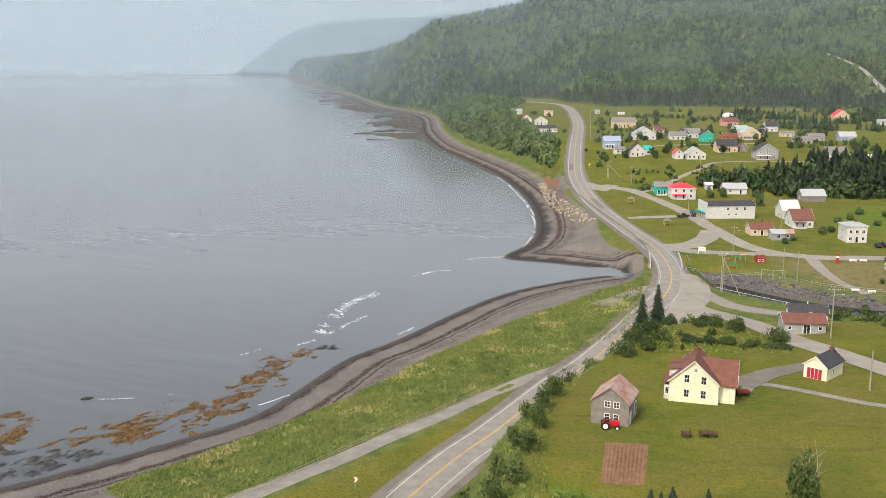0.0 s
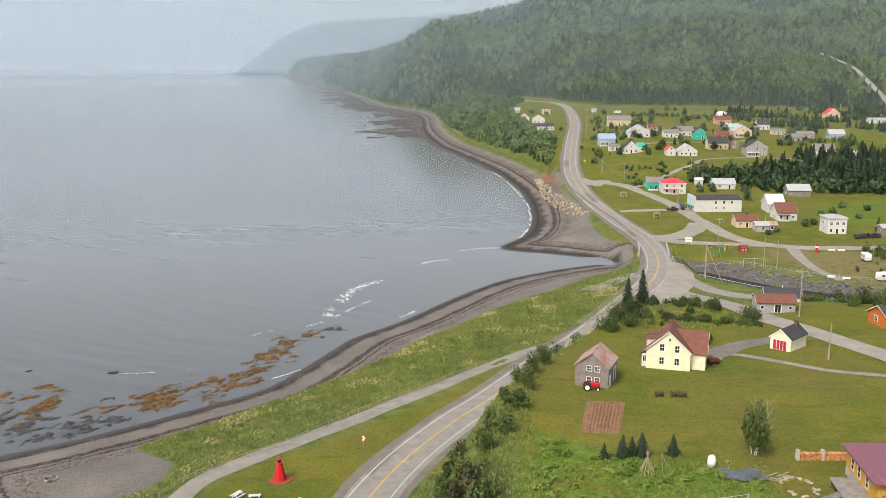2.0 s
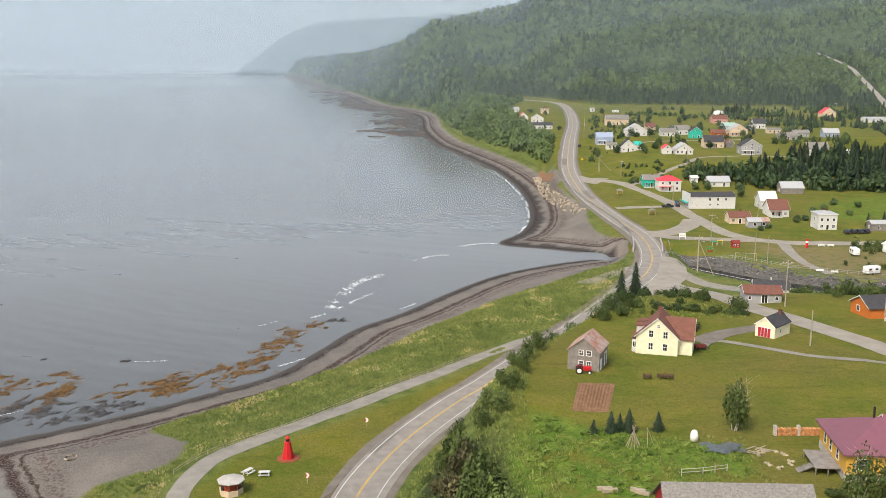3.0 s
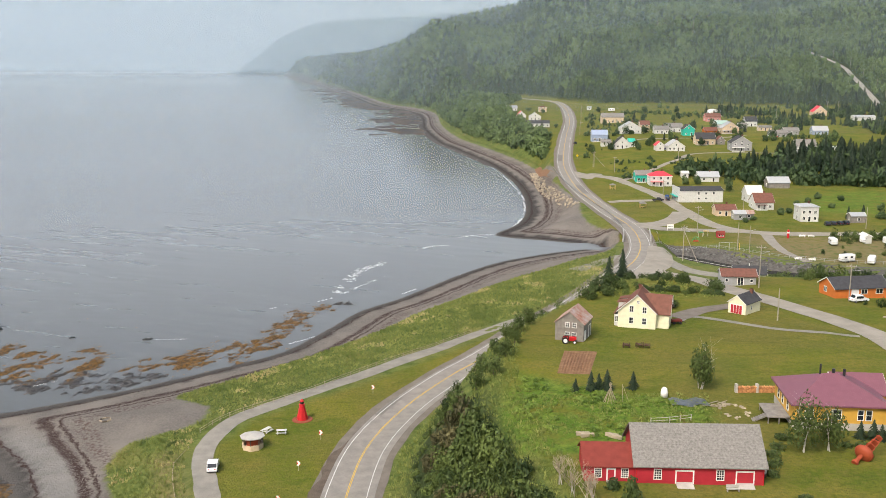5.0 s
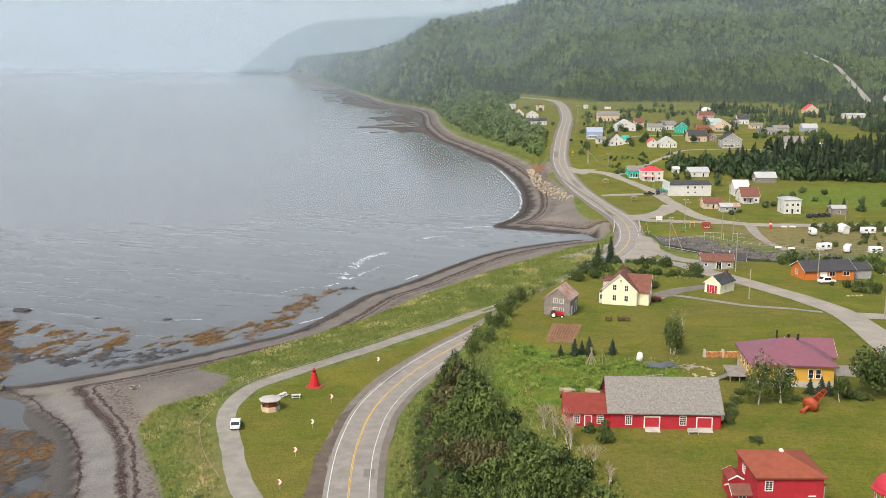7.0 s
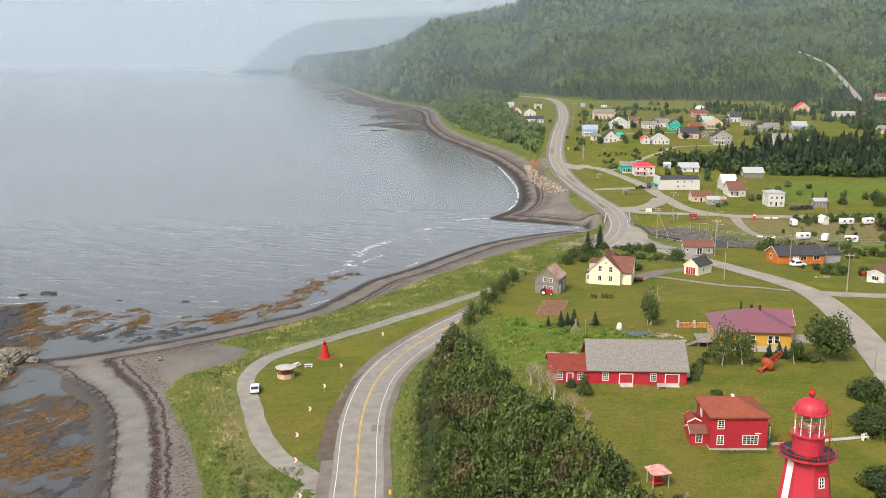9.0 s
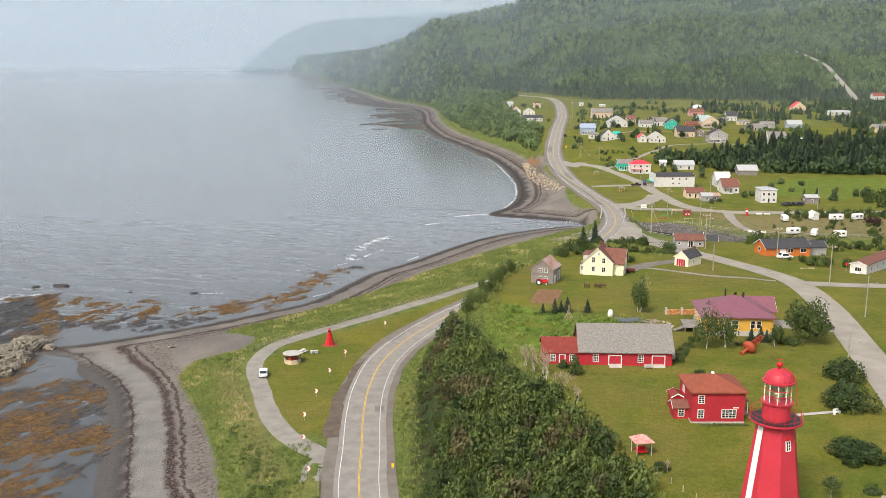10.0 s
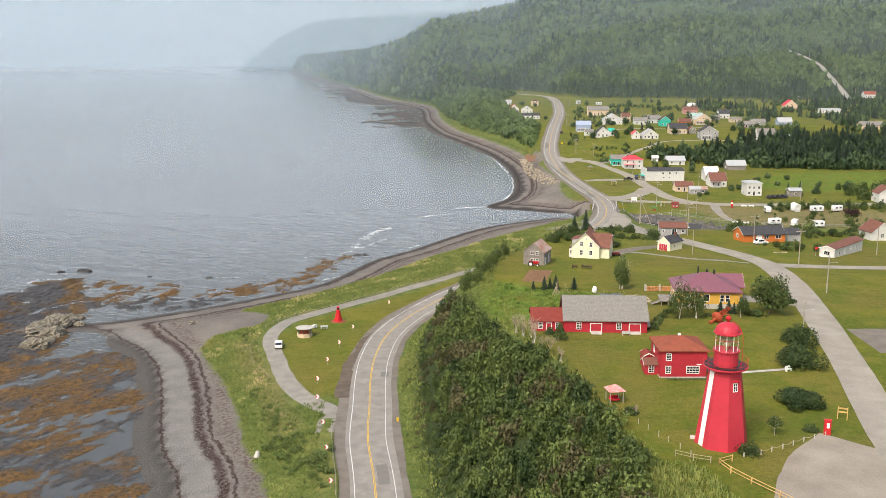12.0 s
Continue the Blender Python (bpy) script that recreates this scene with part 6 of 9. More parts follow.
bush(65.2, 50.2, 4.6, 5.6, "rounded dark green bush by the side road", 21, 5000, 0.1, leaf=0.24)
bush(70.6, 64.5, 3.8, 4.6, "rounded dark green bush by the side road", 22, 4200, 0.1, leaf=0.24)
bush(58.8, 31.2, 4.3, 3.8, "wide low dark green bush on the lawn", 23, 5000, 0.06, leaf=0.24)
bush(56.6, 21.2, 1.5, 1.2, "low round bush near the booth", 24, 700, 0.15)
bush(44.6, 12.4, 2.2, 2.4, "bush at the foot of the lighthouse", 25, 900, 0.15)
bush(22.4, 70.0, 1.2, 1.7, "round bush against the shed wall", 26, 700, 0.12)
for k in range(8):
    bush(40.3 + 0.95 * k, 43.3, 0.6 + 0.15 * (k % 3), 0.5, "low leafy plants along the red house wall", 150 + k, 160, 0.45, leaf=0.16)
for k, (x, y, r, h) in enumerate(((44.2, 73.6, 1.2, 1.3), (45.6, 77.0, 1.6, 1.5), (46.4, 80.2, 1.4, 1.3), (48.4, 82.4, 1.5, 1.4), (58.4, 83.4, 1.1, 1.0), (60.4, 83.2, 1.3, 1.2), (67.2, 84.6, 1.8, 2.2), (69.2, 83.6, 1.7, 2.0), (74.6, 95.2, 1.5, 1.3), (76.4, 96.4, 1.3, 1.2))):
    bush(x, y, r, h, "garden bush beside the yellow house and barn", 170 + k, 500, 0.3 + 0.05 * (k % 3))
for k, (x, y, r) in enumerate(((78, 94, 1.6), (80.5, 95.5, 1.5), (68.5, 84, 2.0), (66.5, 86.5, 1.8), (46, 66, 1.3), (50, 86, 1.4), (30.5, 28, 1.6), (128, 122, 2.4), (132, 124, 2.8))):
    bush(x, y, r, r * 1.1, "green leafy garden bush near houses", 50 + k, 700, 0.2)


def bare_shrub(x, y, h, seed):
    ob = thing("bare_shrub", pose(x, y, gz(x, y) - 0.2), "leafless tan shrub at the edge of the slope", "shrub", "bare shrubs")
    r = random.Random(seed)
    stems, bm = bmesh.new(), bmesh.new()

    def grow(mesh, p, way, length, rad, left):
        q = p + way * length
        rod(mesh, p, q, rad, rad * 0.7, 4 if left > 2 else 3)
        for _ in range(3 if left > 1 else 2):
            if left:
                w = (way + Vector((r.uniform(-0.75, 0.75), r.uniform(-0.75, 0.75), r.uniform(-0.15, 0.5)))).normalized()
                grow(bm, p.lerp(q, r.uniform(0.55, 1.0)), w, length * r.uniform(0.55, 0.8), rad * 0.6, left - 1)

    for k in range(3):
        grow(stems, Vector((r.uniform(-0.3, 0.3), r.uniform(-0.3, 0.3), 0)), Vector((r.uniform(-0.3, 0.3), r.uniform(-0.3, 0.3), 1)).normalized(), h * 0.36, 0.075, 4)
    part("trunk", stems, "birch", ob)
    part("crown", bm, "dead_wood", ob)


for k, (x, y, h) in enumerate(((16.8, 68, 6.6), (18.6, 63.5, 6.2), (20.6, 57, 5.0), (22.4, 52.5, 3.6), (15.8, 71.5, 5.2), (19.4, 67, 4.6), (31.5, 27.5, 2.2))):
    bare_shrub(x, y, h, 70 + k)

# low scrub in the rough grass between the beach and the loop track
sx = random.Random(17)
low_scrub = []
for px, py, pr in ((-29.5, 51, 1.4), (-28, 46, 1.5), (-25.5, 48, 1.3), (-31, 60, 1.4), (-33, 64, 1.2), (-24, 40, 1.6), (-26, 56, 1.2), (-22, 43, 1.6), (-20.5, 36, 1.8), (-35, 68, 1.2), (-39, 79, 1.0), (-49, 120, 0.9), (-40, 154, 0.9), (10, 214, 1.0), (2, 204, 0.9), (24, 232, 1.1)):
    for _ in range(7):
        qx, qy, qr = px + sx.gauss(0, 1.3), py + sx.gauss(0, 2.0), pr * sx.uniform(0.4, 0.9)
        if line_distance(np.array([qx]), np.array([qy]), loop)[0][0] < 3.8:
            continue
        low_scrub.append((qx, qy, gz(qx, qy) - 0.1, qr * 0.9, qr))
scatter("low_scrub", BUSH, low_scrub, "shrub", "low green scrub in the rough grass", "shrubs", np.full(len(low_scrub), 0.5), 190)
for k, (x, y, r, h) in enumerate(((50.5, 205, 2.2, 3.0), (56.5, 202, 1.8, 1.8), (60, 202, 1.9, 2.0), (63.4, 198, 2.6, 4.4), (69.0, 189.5, 2.8, 4.2), (51.1, 188, 2.6, 2.2), (54.5, 187, 2.4, 2.0), (58.5, 187, 2.2, 2.4), (62.2, 184.5, 1.6, 2.0), (66.2, 183.4, 2.2, 1.8), (68.4, 183.0, 1.8, 1.8),
                                  (44.5, 196, 3.0, 4.4), (39.5, 189, 3.2, 4.8), (41, 183, 2.6, 3.6), (35.5, 178, 3.0, 4.6), (53, 168.5, 2.6, 2.8))):
    bush(x, y, r, h, "leafy green bush behind the farmhouse", 90 + k, 1500, 0.1 + 0.05 * (k % 5), leaf=0.22)
x, y = jitter(42, 70, 180, 204, 0.85, 191)
keep = (lumps(x, y, 12, 33) > -0.35) & (line_distance(x, y, SIDELINE)[0] > 5)
x, y = x[keep], y[keep]
scatter("tall_grass", TUFT, rows_at(x, y, 0.5, (0.5, 1.3), 192, (0.9, 1.2), 0.03), "tall_grass", "rough uncut grass behind the farmhouse", "grass", None, 193)


# ---- village ----
def village_house(x, y, L, D, h, rise, along, wall, roof, label, turn=0.0, wins=3, storeys=1, name="house", category="house", group="village houses", porch=None, stack=True):
    """A house seen from afar: gabled or hipped, with windows and a door."""
    ob = thing(name, pose(x, y, gz(x + L / 2, y), 0, 0, turn), label, category, group)
    h, rise = h * 1.12, rise * 1.2
    if along == "hip":
        hip_body(ob, 0, 0, L, D, h, rise, wall, roof, 0.35)
    else:
        gable_body(ob, 0, 0, L, D, h, rise, along, wall, roof, 0.35)
    for s in range(storeys):
        zz = 0.9 + 2.6 * s
        for k in range(wins):
            u = L * (k + 0.6) / (wins + 0.2)
            if s == 0 and k == wins // 2 and wins > 1:
                door(ob, pose(u, 0, 0.15, 0, 0, 180), 0.9, 2.0, "glass", "white_paint")
            else:
                window(ob, pose(u, 0, zz, 0, 0, 180), 0.95, 1.15, 2, 1)
        window(ob, wall_pose("l", D * 0.5, zz, L, D), 0.95, 1.15, 2, 1)
    if along == "y" and rise > 2:
        window(ob, pose(L / 2, 0, h + 0.2, 0, 0, 180), 0.8, 1.0, 2, 1)
    if porch:
        part("porch_roof", boxes((0.3, -1.9, 2.3, L * 0.6, -0.05, 2.45)), porch, ob)
        part("porch_floor", boxes((0.3, -1.9, -0.5, L * 0.6, -0.05, 0.25)), "white_wood", ob)
        for k in range(4):
            u = 0.4 + (L * 0.6 - 0.6) * k / 3
            part("porch_post", boxes((u, -1.85, 0.25, u + 0.12, -1.73, 2.3)), "white_paint", ob)
    if stack and L > 6:
        chimney(ob, L * 0.6, D * 0.5, h + rise * 0.5, h + rise + 0.9)
    return ob


W, R = "white_wood", "shingle_grey"
# by the shore side of the road
village_house(43.8, 864, 8, 6, 2.6, 1.2, "x", W, "roof_metal", "white low cabin with pale roof")
village_house(64, 897, 10, 7, 2.6, 1.8, "x", W, "roof_metal", "white bungalow with pale metal roof")
village_house(51, 818, 8, 6, 2.5, 1.2, "x", W, "shingle_red", "small white cabin with reddish roof")
village_house(65, 787, 8, 7, 3.2, 3.0, "y", W, "roof_pink", "white gabled house with bright red roof")
village_house(67.4, 713, 18, 7, 2.8, 1.6, "x", W, "shingle_dark", "long white building with dark roof band", wins=6)
village_house(75, 776, 10, 7, 3.2, 2.6, "y", W, "roof_metal", "white gabled house with pale roof")
village_house(93.5, 880, 7.5, 6, 4.2, 1.0, "hip", "beige_wood", "shingle_brown", "square beige house with flat brown roof", storeys=2, wins=2)
village_house(143.5, 902, 4, 4, 2.4, 0.8, "x", W, "roof_metal", "small white hut in the field", wins=1, name="hut", category="hut", stack=False)
# upper village
village_house(103, 608, 10.5, 8, 4.2, 2.4, "x", "blue_wood", "blue_wood", "pale blue house with blue-grey roof and white porch", porch="white_paint", storeys=1)
village_house(104.6, 578, 6, 5.5, 2.5, 1.2, "x", W, R, "small white garage with grey roof", wins=2, stack=False)
village_house(110, 559, 9, 8, 3.0, 3.4, "y", W, "shingle_dark", "white gabled house with dark steep roof", storeys=1)
village_house(119.2, 562, 4, 8, 3.0, 1.5, "x", W, "teal_wood", "white annex with a green metal roof", wins=1, stack=False)
village_house(129.2, 645, 15, 9, 3.6, 3.6, "y", W, "roof_metal", "large white gabled house with pale roof", wins=4)
village_house(148, 668, 7, 7, 4.0, 2.2, "x", "beige_wood", "shingle_brown", "brown house with brown roof", storeys=2, wins=2)
village_house(131, 738, 18, 9, 4.2, 2.6, "x", "beige_wood", R, "large house with grey roof and reddish walls", storeys=1, wins=5)
village_house(153.6, 644, 10.5, 7, 2.8, 2.0, "x", W, R, "white bungalow with grey roof")
village_house(164.2, 656, 12.5, 8, 3.2, 2.4, "x", W, R, "white house with grey roof")
village_house(170.7, 630, 8, 7, 4.2, 2.6, "y", "teal_wood", "shingle_dark", "teal green gabled house with dark roof", storeys=1, wins=2)
village_house(138.6, 539, 10.6, 9, 2.7, 3.0, "y", W, "roof_metal", "white low-gabled house with wide front", wins=4)
village_house(132, 541, 5, 7, 3.0, 1.8, "y", W, "roof_pink", "white annex with red gabled roof", wins=1, stack=False)
village_house(164.7, 572, 12.5, 8, 3.6, 3.0, "x", "beige_wood", "shingle_dark", "brown house with dark roof and veranda", porch="shingle_dark", wins=4)
village_house(179, 574, 5, 6, 2.6, 2.0, "y", "grey_wood", "shingle_brown", "small brown shed beside the house", wins=1, name="shed", category="shed", stack=False)
village_house(186.4, 632, 9, 7, 3.0, 1.8, "x", "orange_wood", "shingle_brown", "russet house with brown roof")
village_house(218.3, 747, 12.5, 8, 3.4, 2.2, "x", "faded_red", "shingle_brown", "faded red house with brownish roof and pale front")
village_house(209, 685, 9.5, 7, 3.0, 2.0, "x", "white_wood", "mint_metal", "pale mint bungalow with pale green roof")
village_house(202, 644, 12.5, 9, 3.8, 3.4, "y", "beige_wood", "roof_metal", "large beige gabled house with pale roof", storeys=1, wins=4, porch="roof_metal")
village_house(237, 701, 9, 8, 3.6, 2.8, "x", W, "shingle_dark", "white house with black roof")
village_house(177.8, 539, 12.5, 9, 4.6, 3.2, "y", "grey_siding", "shingle_dark", "grey gabled house with dark roof and white trim", storeys=2, wins=3, porch="white_paint")
village_house(227, 684, 6, 5, 2.4, 1.2, "x", "grey_wood", R, "grey wooden garden shed", wins=1, name="shed", category="shed", stack=False)
village_house(235, 663, 9.5, 5, 2.4, 1.0, "x", "beige_wood", R, "low beige wooden outbuilding", stack=False)
village_house(228.6, 619, 12, 7, 2.6, 1.6, "x", "grey_siding", R, "grey bungalow with grey roof")
village_house(244.8, 637, 10.5, 7, 2.6, 1.6, "x", "grey_siding", R, "pale grey bungalow with grey roof")
village_house(330, 806, 12, 9, 3.4, 4.0, "y", "beige_wood", "roof_pink", "pinkish house with bright red roof", wins=3)
village_house(265, 636, 10.8, 7, 2.8, 2.4, "x", "blue_wood", "roof_metal", "dark blue house with silver roof", wins=4)
village_house(214.6, 530.5, 12, 8, 4.0, 2.8, "x", W, R, "white house with grey roof and side window", storeys=2, wins=3)
village_house(229.3, 529, 12, 6, 3.0, 0.5, "x", W, "white_wood", "low flat white building", wins=0, stack=False)
village_house(345, 756, 18, 7, 2.8, 1.0, "x", W, "roof_metal", "long white bungalow in the trees", wins=4)
village_house(317, 605, 18, 8, 2.8, 2.2, "x", "beige_wood", R, "long house with grey roof", wins=4)
village_house(455, 918, 12, 8, 3.6, 2.6, "x", W, "shingle_red", "white house with red roof below the hill")
# the flat by the river
village_house(102.8, 456, 8.5, 7, 3.4, 1.8, "x", "teal_wood", "shingle_grey", "small house with teal porch", porch="teal_wood")
village_house(108.4, 447, 11.5, 8, 4.6, 2.0, "hip", W, "roof_pink", "white house with bright pink-red roof and porch", storeys=2, wins=3, porch="roof_pink")
village_house(129.2, 464, 3.5, 4, 2.4, 0.8, "x", W, W, "small white garden shed", wins=1, name="shed", category="shed", stack=False)
village_house(136.3, 457, 11, 7, 2.4, 2.0, "x", W, "roof_metal", "white outbuilding with silver roof", wins=2)
village_house(167.6, 439, 10.8, 7, 2.6, 2.2, "x", "grey_wood", "roof_metal", "weathered grey barn with silver roof", wins=0, name="barn", category="barn", stack=False)
village_house(142.6, 394, 7.2, 9, 3.4, 3.0, "x", W, "white_wood", "white barn with white metal roof", wins=0, name="barn", category="barn", stack=False)
village_house(140.0, 375, 8.4, 9, 3.0, 3.0, "x", W, "shingle_brown", "white house with brown roof and front porch", porch="shingle_brown", wins=3)
village_house(118.2, 359, 8.6, 7, 2.5, 1.6, "x", "beige_wood", "shingle_brown", "cream bungalow with brown roof")
village_house(123.2, 349.5, 4.8, 5, 2.3, 1.0, "x", "grey_siding", "roof_metal", "grey sided lean-to shed", wins=1, name="shed", category="shed", stack=False)
village_house(127.6, 351, 4.2, 4, 2.3, 0.9, "x", "grey_wood", "roof_rust", "small shed with rusty roof", wins=1, name="shed", category="shed", stack=False)
village_house(149.4, 345.6, 7.5, 8, 5.6, 0.9, "hip", W, "roof_metal", "square white two-storey house with low roof", storeys=2, wins=3)
village_house(169.7, 343, 5.8, 5, 2.6, 0.9, "x", "grey_wood", "roof_metal", "grey shed with metal roof", wins=1, name="shed", category="shed", stack=False)
village_house(204.5, 324, 9, 8, 4.0, 2.6, "y", W, "shingle_brown", "white gabled house with brown roof", storeys=1)
village_house(157, 301, 2.4, 5, 2.4, 0.6, "y", W, W, "small white camping trailer hut", wins=0, name="hut", category="hut", stack=False)

# the village hall: a long white building with a stepped front
m, L = site((110.8, 394.0), (131.4, 395.2))
hall = thing("hall", m, "long white wooden hall with dark roof and false front", "hall")
gable_body(hall, 0, 0, L, 10, 5.4, 1.4, "x", W, "shingle_dark", 0.25)
for k in range(3):
    window(hall, pose(9.0 + 3.6 * k, 0, 3.6, 0, 0, 180), 0.9, 1.1, 2, 1)
for u in (9.3, 12.6):
    window(hall, pose(u, 0, 1.4, 0, 0, 180), 0.9, 0.7, 2, 1)
part("false_front", boxes((-0.5, -0.4, -0.5, -0.05, 10.4, 6.9)), W, hall)
part("awning", boxes((-1.8, 0.5, 2.6, -0.5, 9.5, 2.8)), "teal_wood", hall)
for k in range(4):
    window(hall, pose(-0.5, 1.6 + 2.3 * k, 0.7, 0, 0, 90), 1.2, 1.5, 2, 1)

# domed shelter
ob = thing("storage_shelter", pose(238, 808, gz(244, 808)), "white domed fabric storage shelter", "shelter")
bm = bmesh.new()
arc = [(6 * math.cos(a), 5.4 * math.sin(a)) for a in np.linspace(0, math.pi, 13)]
a = [bm.verts.new((6 + p, 0, q)) for p, q in arc]
b = [bm.verts.new((6 + p, 14, q)) for p, q in arc]
for k in range(12):
    bm.faces.new((a[k], a[k + 1], b[k + 1], b[k]))
bm.faces.new(a[::-1])
bm.faces.new(b)
part("cover", bm, "white_paint", ob)
part("doorway", boxes((4.2, -0.06, 0, 7.8, 0.02, 3.2)), "dark_metal", ob)

# trees between the houses
vr = random.Random(9)
SPOTS = [(108, 560), (118, 548), (134, 566), (141, 590), (150, 575), (166, 566), (172, 596), (184, 606), (196, 590), (206, 612), (216, 596), (228, 612), (148, 640), (132, 648), (166, 652), (186, 660),
         (206, 672), (224, 668), (142, 690), (160, 705), (196, 704), (214, 720), (236, 700), (128, 720), (150, 770), (176, 780), (204, 772), (232, 770), (186, 830), (216, 845), (150, 860), (246, 600), (238, 560), (252, 570)]
for k, (x, y) in enumerate(SPOTS):
    h = vr.uniform(5.0, 9.0)
    tree(x + vr.uniform(-3, 3), y + vr.uniform(-4, 4), h, h * vr.uniform(0.4, 0.56), "leafy green tree among village houses", "bark", 0.46, 380, 700 + k, 0.08, "woods", 13, tone=vr.uniform(0.0, 0.25))
for k, (x, y, h, c) in enumerate(((144, 427, 7.5, 4.0), (134.5, 453, 6, 3.0), (128, 452, 5.0, 2.6), (165, 742, 7, 3), (190, 741, 8, 4.6), (100, 905, 6, 4), (84, 885, 6, 4.5), (62, 868, 5, 3),
                                  (155, 600, 6, 3), (200, 600, 6, 3.5), (210, 640, 6, 3.4), (122, 600, 5, 2.5), (190, 560, 4, 2.6), (250, 655, 7, 4), (160, 625, 5, 3), (178, 690, 6, 3.2),
                                  (146, 384, 3.5, 2.2), (147, 362, 3.6, 2.4), (152, 366, 3, 2), (162, 385, 3, 2.2), (170, 392, 3, 2), (180, 405, 3.6, 2.6), (176, 380, 3, 2.2), (188, 398, 3, 2.4),
                                  (128, 470, 5, 3), (150, 452, 5, 3), (195, 372, 4, 2.4), (186, 352, 4.5, 3.0), (205, 360, 6, 4), (126, 344, 2.2, 1.6), (131, 349, 2.2, 1.7), (96, 862, 5, 3.4), (78, 795, 5, 3), (90, 706, 4, 2.6), (70, 706, 4, 2.6))):
    tree(x, y, h, c * 0.8, "leafy green tree among village houses", "bark", 0.42, 420, 300 + k, 0.12, "woods", 12, tone=vr.uniform(0.1, 0.5))
for k, (x, y, h) in enumerate(((176, 347, 7.5), (172, 352, 6), (112, 595, 6.5), (150, 598, 6), (199, 655, 7), (222, 655, 7), (158, 742, 8.5), (78, 700, 6), (60, 772, 6), (225, 560, 7))):
    spruce(x, y, h, 0.27, "dark spruce among village houses", 350 + k, 10, 9)
bush(178, 292, 4.2, 4.4, "dark maroon-leaved bush in the meadow", 333, 1500, 0.0, "maroon_leaf", 0.3)
x, y = jitter(92, 262, 520, 860, 8, 401)
keep = (patches(x, y, 38, 44) > 0.25) & (x > np.interp(y, ROADLINE[:, 1], ROADLINE[:, 0]) + 14)
scatter("garden_shrubs", WOOD, rows_at(x[keep], y[keep], 2.6, (0.4, 1.5), 402, (0.5, 0.75)), "woods", "scattered green shrubs between the houses", "shrubs", None, 403)
x, y = jitter(84, 230, 462, 505, 3.2, 405)
keep = (lumps(x, y, 25, 45) > 0.15) & (x > 96)
scatter("garden_shrubs", WOOD, rows_at(x[keep], y[keep], 1.5, (0.4, 1.3), 406, (0.7, 1.0)), "woods", "low green scrub on the grassy bank", "shrubs", None, 407)


# ---- poles and wires ----
def pole(x, y, h, arm=2.0, turn=0.0, brace=None, label="weathered wooden utility pole with crossarm", lamp=False):
    ob = thing("utility_pole", pose(x, y, gz(x, y) - 0.3, 0, 0, turn), label, "utility pole", "utility poles")
    part("post", rod(bmesh.new(), (0, 0, 0), (0, 0, h), 0.16, 0.1, 8), "pole_wood", ob)
    if arm:
        part("crossarm", boxes((-arm / 2, -0.08, h - 0.75, arm / 2, 0.04, h - 0.6)), "pole_wood", ob)
        for u in (-0.45, -0.15, 0.3, 0.46):
            part("insulator", lathe(bmesh.new(), [(0.05, h - 0.6), (0.07, h - 0.5), (0.03, h - 0.4)], 6, u * arm, -0.02), "white_paint", ob)
    if lamp:
        part("lamp_arm", rod(bmesh.new(), (0, 0, h - 1.8), (1.6, -0.2, h - 1.5), 0.04, 0.03, 5), "steel", ob)
        part("lamp_head", boxes((1.4, -0.32, h - 1.6, 2.0, -0.08, h - 1.45), bevel=0.03), "steel", ob)
    if brace:
        part("brace", rod(bmesh.new(), (0, 0, h * 0.85), brace, 0.1, 0.1, 7), "pole_wood", ob)
    return ob, Vector((x, y, gz(x, y) - 0.3 + h - 0.4))


def wire(a, b, sag=0.8, n=10, dx=0.0):
    ob = thing("power_line", Matrix.Identity(4), "thin dark overhead power line", "cable", "power lines")
    bm = bmesh.new()
    a, b = Vector(a) + Vector((dx, 0, 0)), Vector(b) + Vector((dx, 0, 0))
    prev = None
    for k in range(n + 1):
        t = k / n
        q = a.lerp(b, t) - Vector((0, 0, sag * 4 * t * (1 - t)))
        ring = [bm.verts.new(q + Vector((0.02 * math.cos(u), 0.02 * math.cos(u), 0.02 * math.sin(u)))) for u in (0.5, 2.6, 4.7)]
        if prev:
            for i in range(3):
                bm.faces.new((prev[i], prev[(i + 1) % 3], ring[(i + 1) % 3], ring[i]))
        prev = ring
    part("strand", bm, "wire", ob)


tops = {}
for key, x, y, h, arm, lamp in (("a", 98.0, 176.8, 9.5, 2.4, True), ("b", 97.9, 138.5, 10.5, 2.4, False), ("c", 92.2, 105, 9.5, 0, True), ("d", 72.3, 67, 8.0, 0, True), ("e", 73.4, 155.5, 7.5, 0, False),
                                ("f", 129, 160, 9, 0, False), ("g", 81, 191, 11.5, 2.4, True), ("h", 84.5, 281, 12.5, 2.4, True), ("i", 109, 285, 10, 0, True), ("j", 100.3, 322, 11, 2.4, True),
                                ("k", 129, 357, 10, 0, True), ("l", 106, 289, 10.5, 0, False), ("m", 95.5, 479, 9, 2.2, True), ("n", 87, 497, 9.5, 2.2, False), ("o", 113.5, 736, 15, 2.4, False),
                                ("p", 135.8, 500, 9, 0, False), ("q", 276, 745, 14, 2.4, False), ("r", 349, 824, 12, 2.4, False), ("s", 104.5, 400, 10, 2.4, False), ("t", 100.5, 650, 11, 0, True),
                                ("u", 170, 330, 9, 0, False), ("v", 95, 690, 10, 0, False), ("w", 360, 826, 12, 2.4, False)):
    ob, tops[key] = pole(x, y, h, arm, 15 * math.sin(x), lamp=lamp)
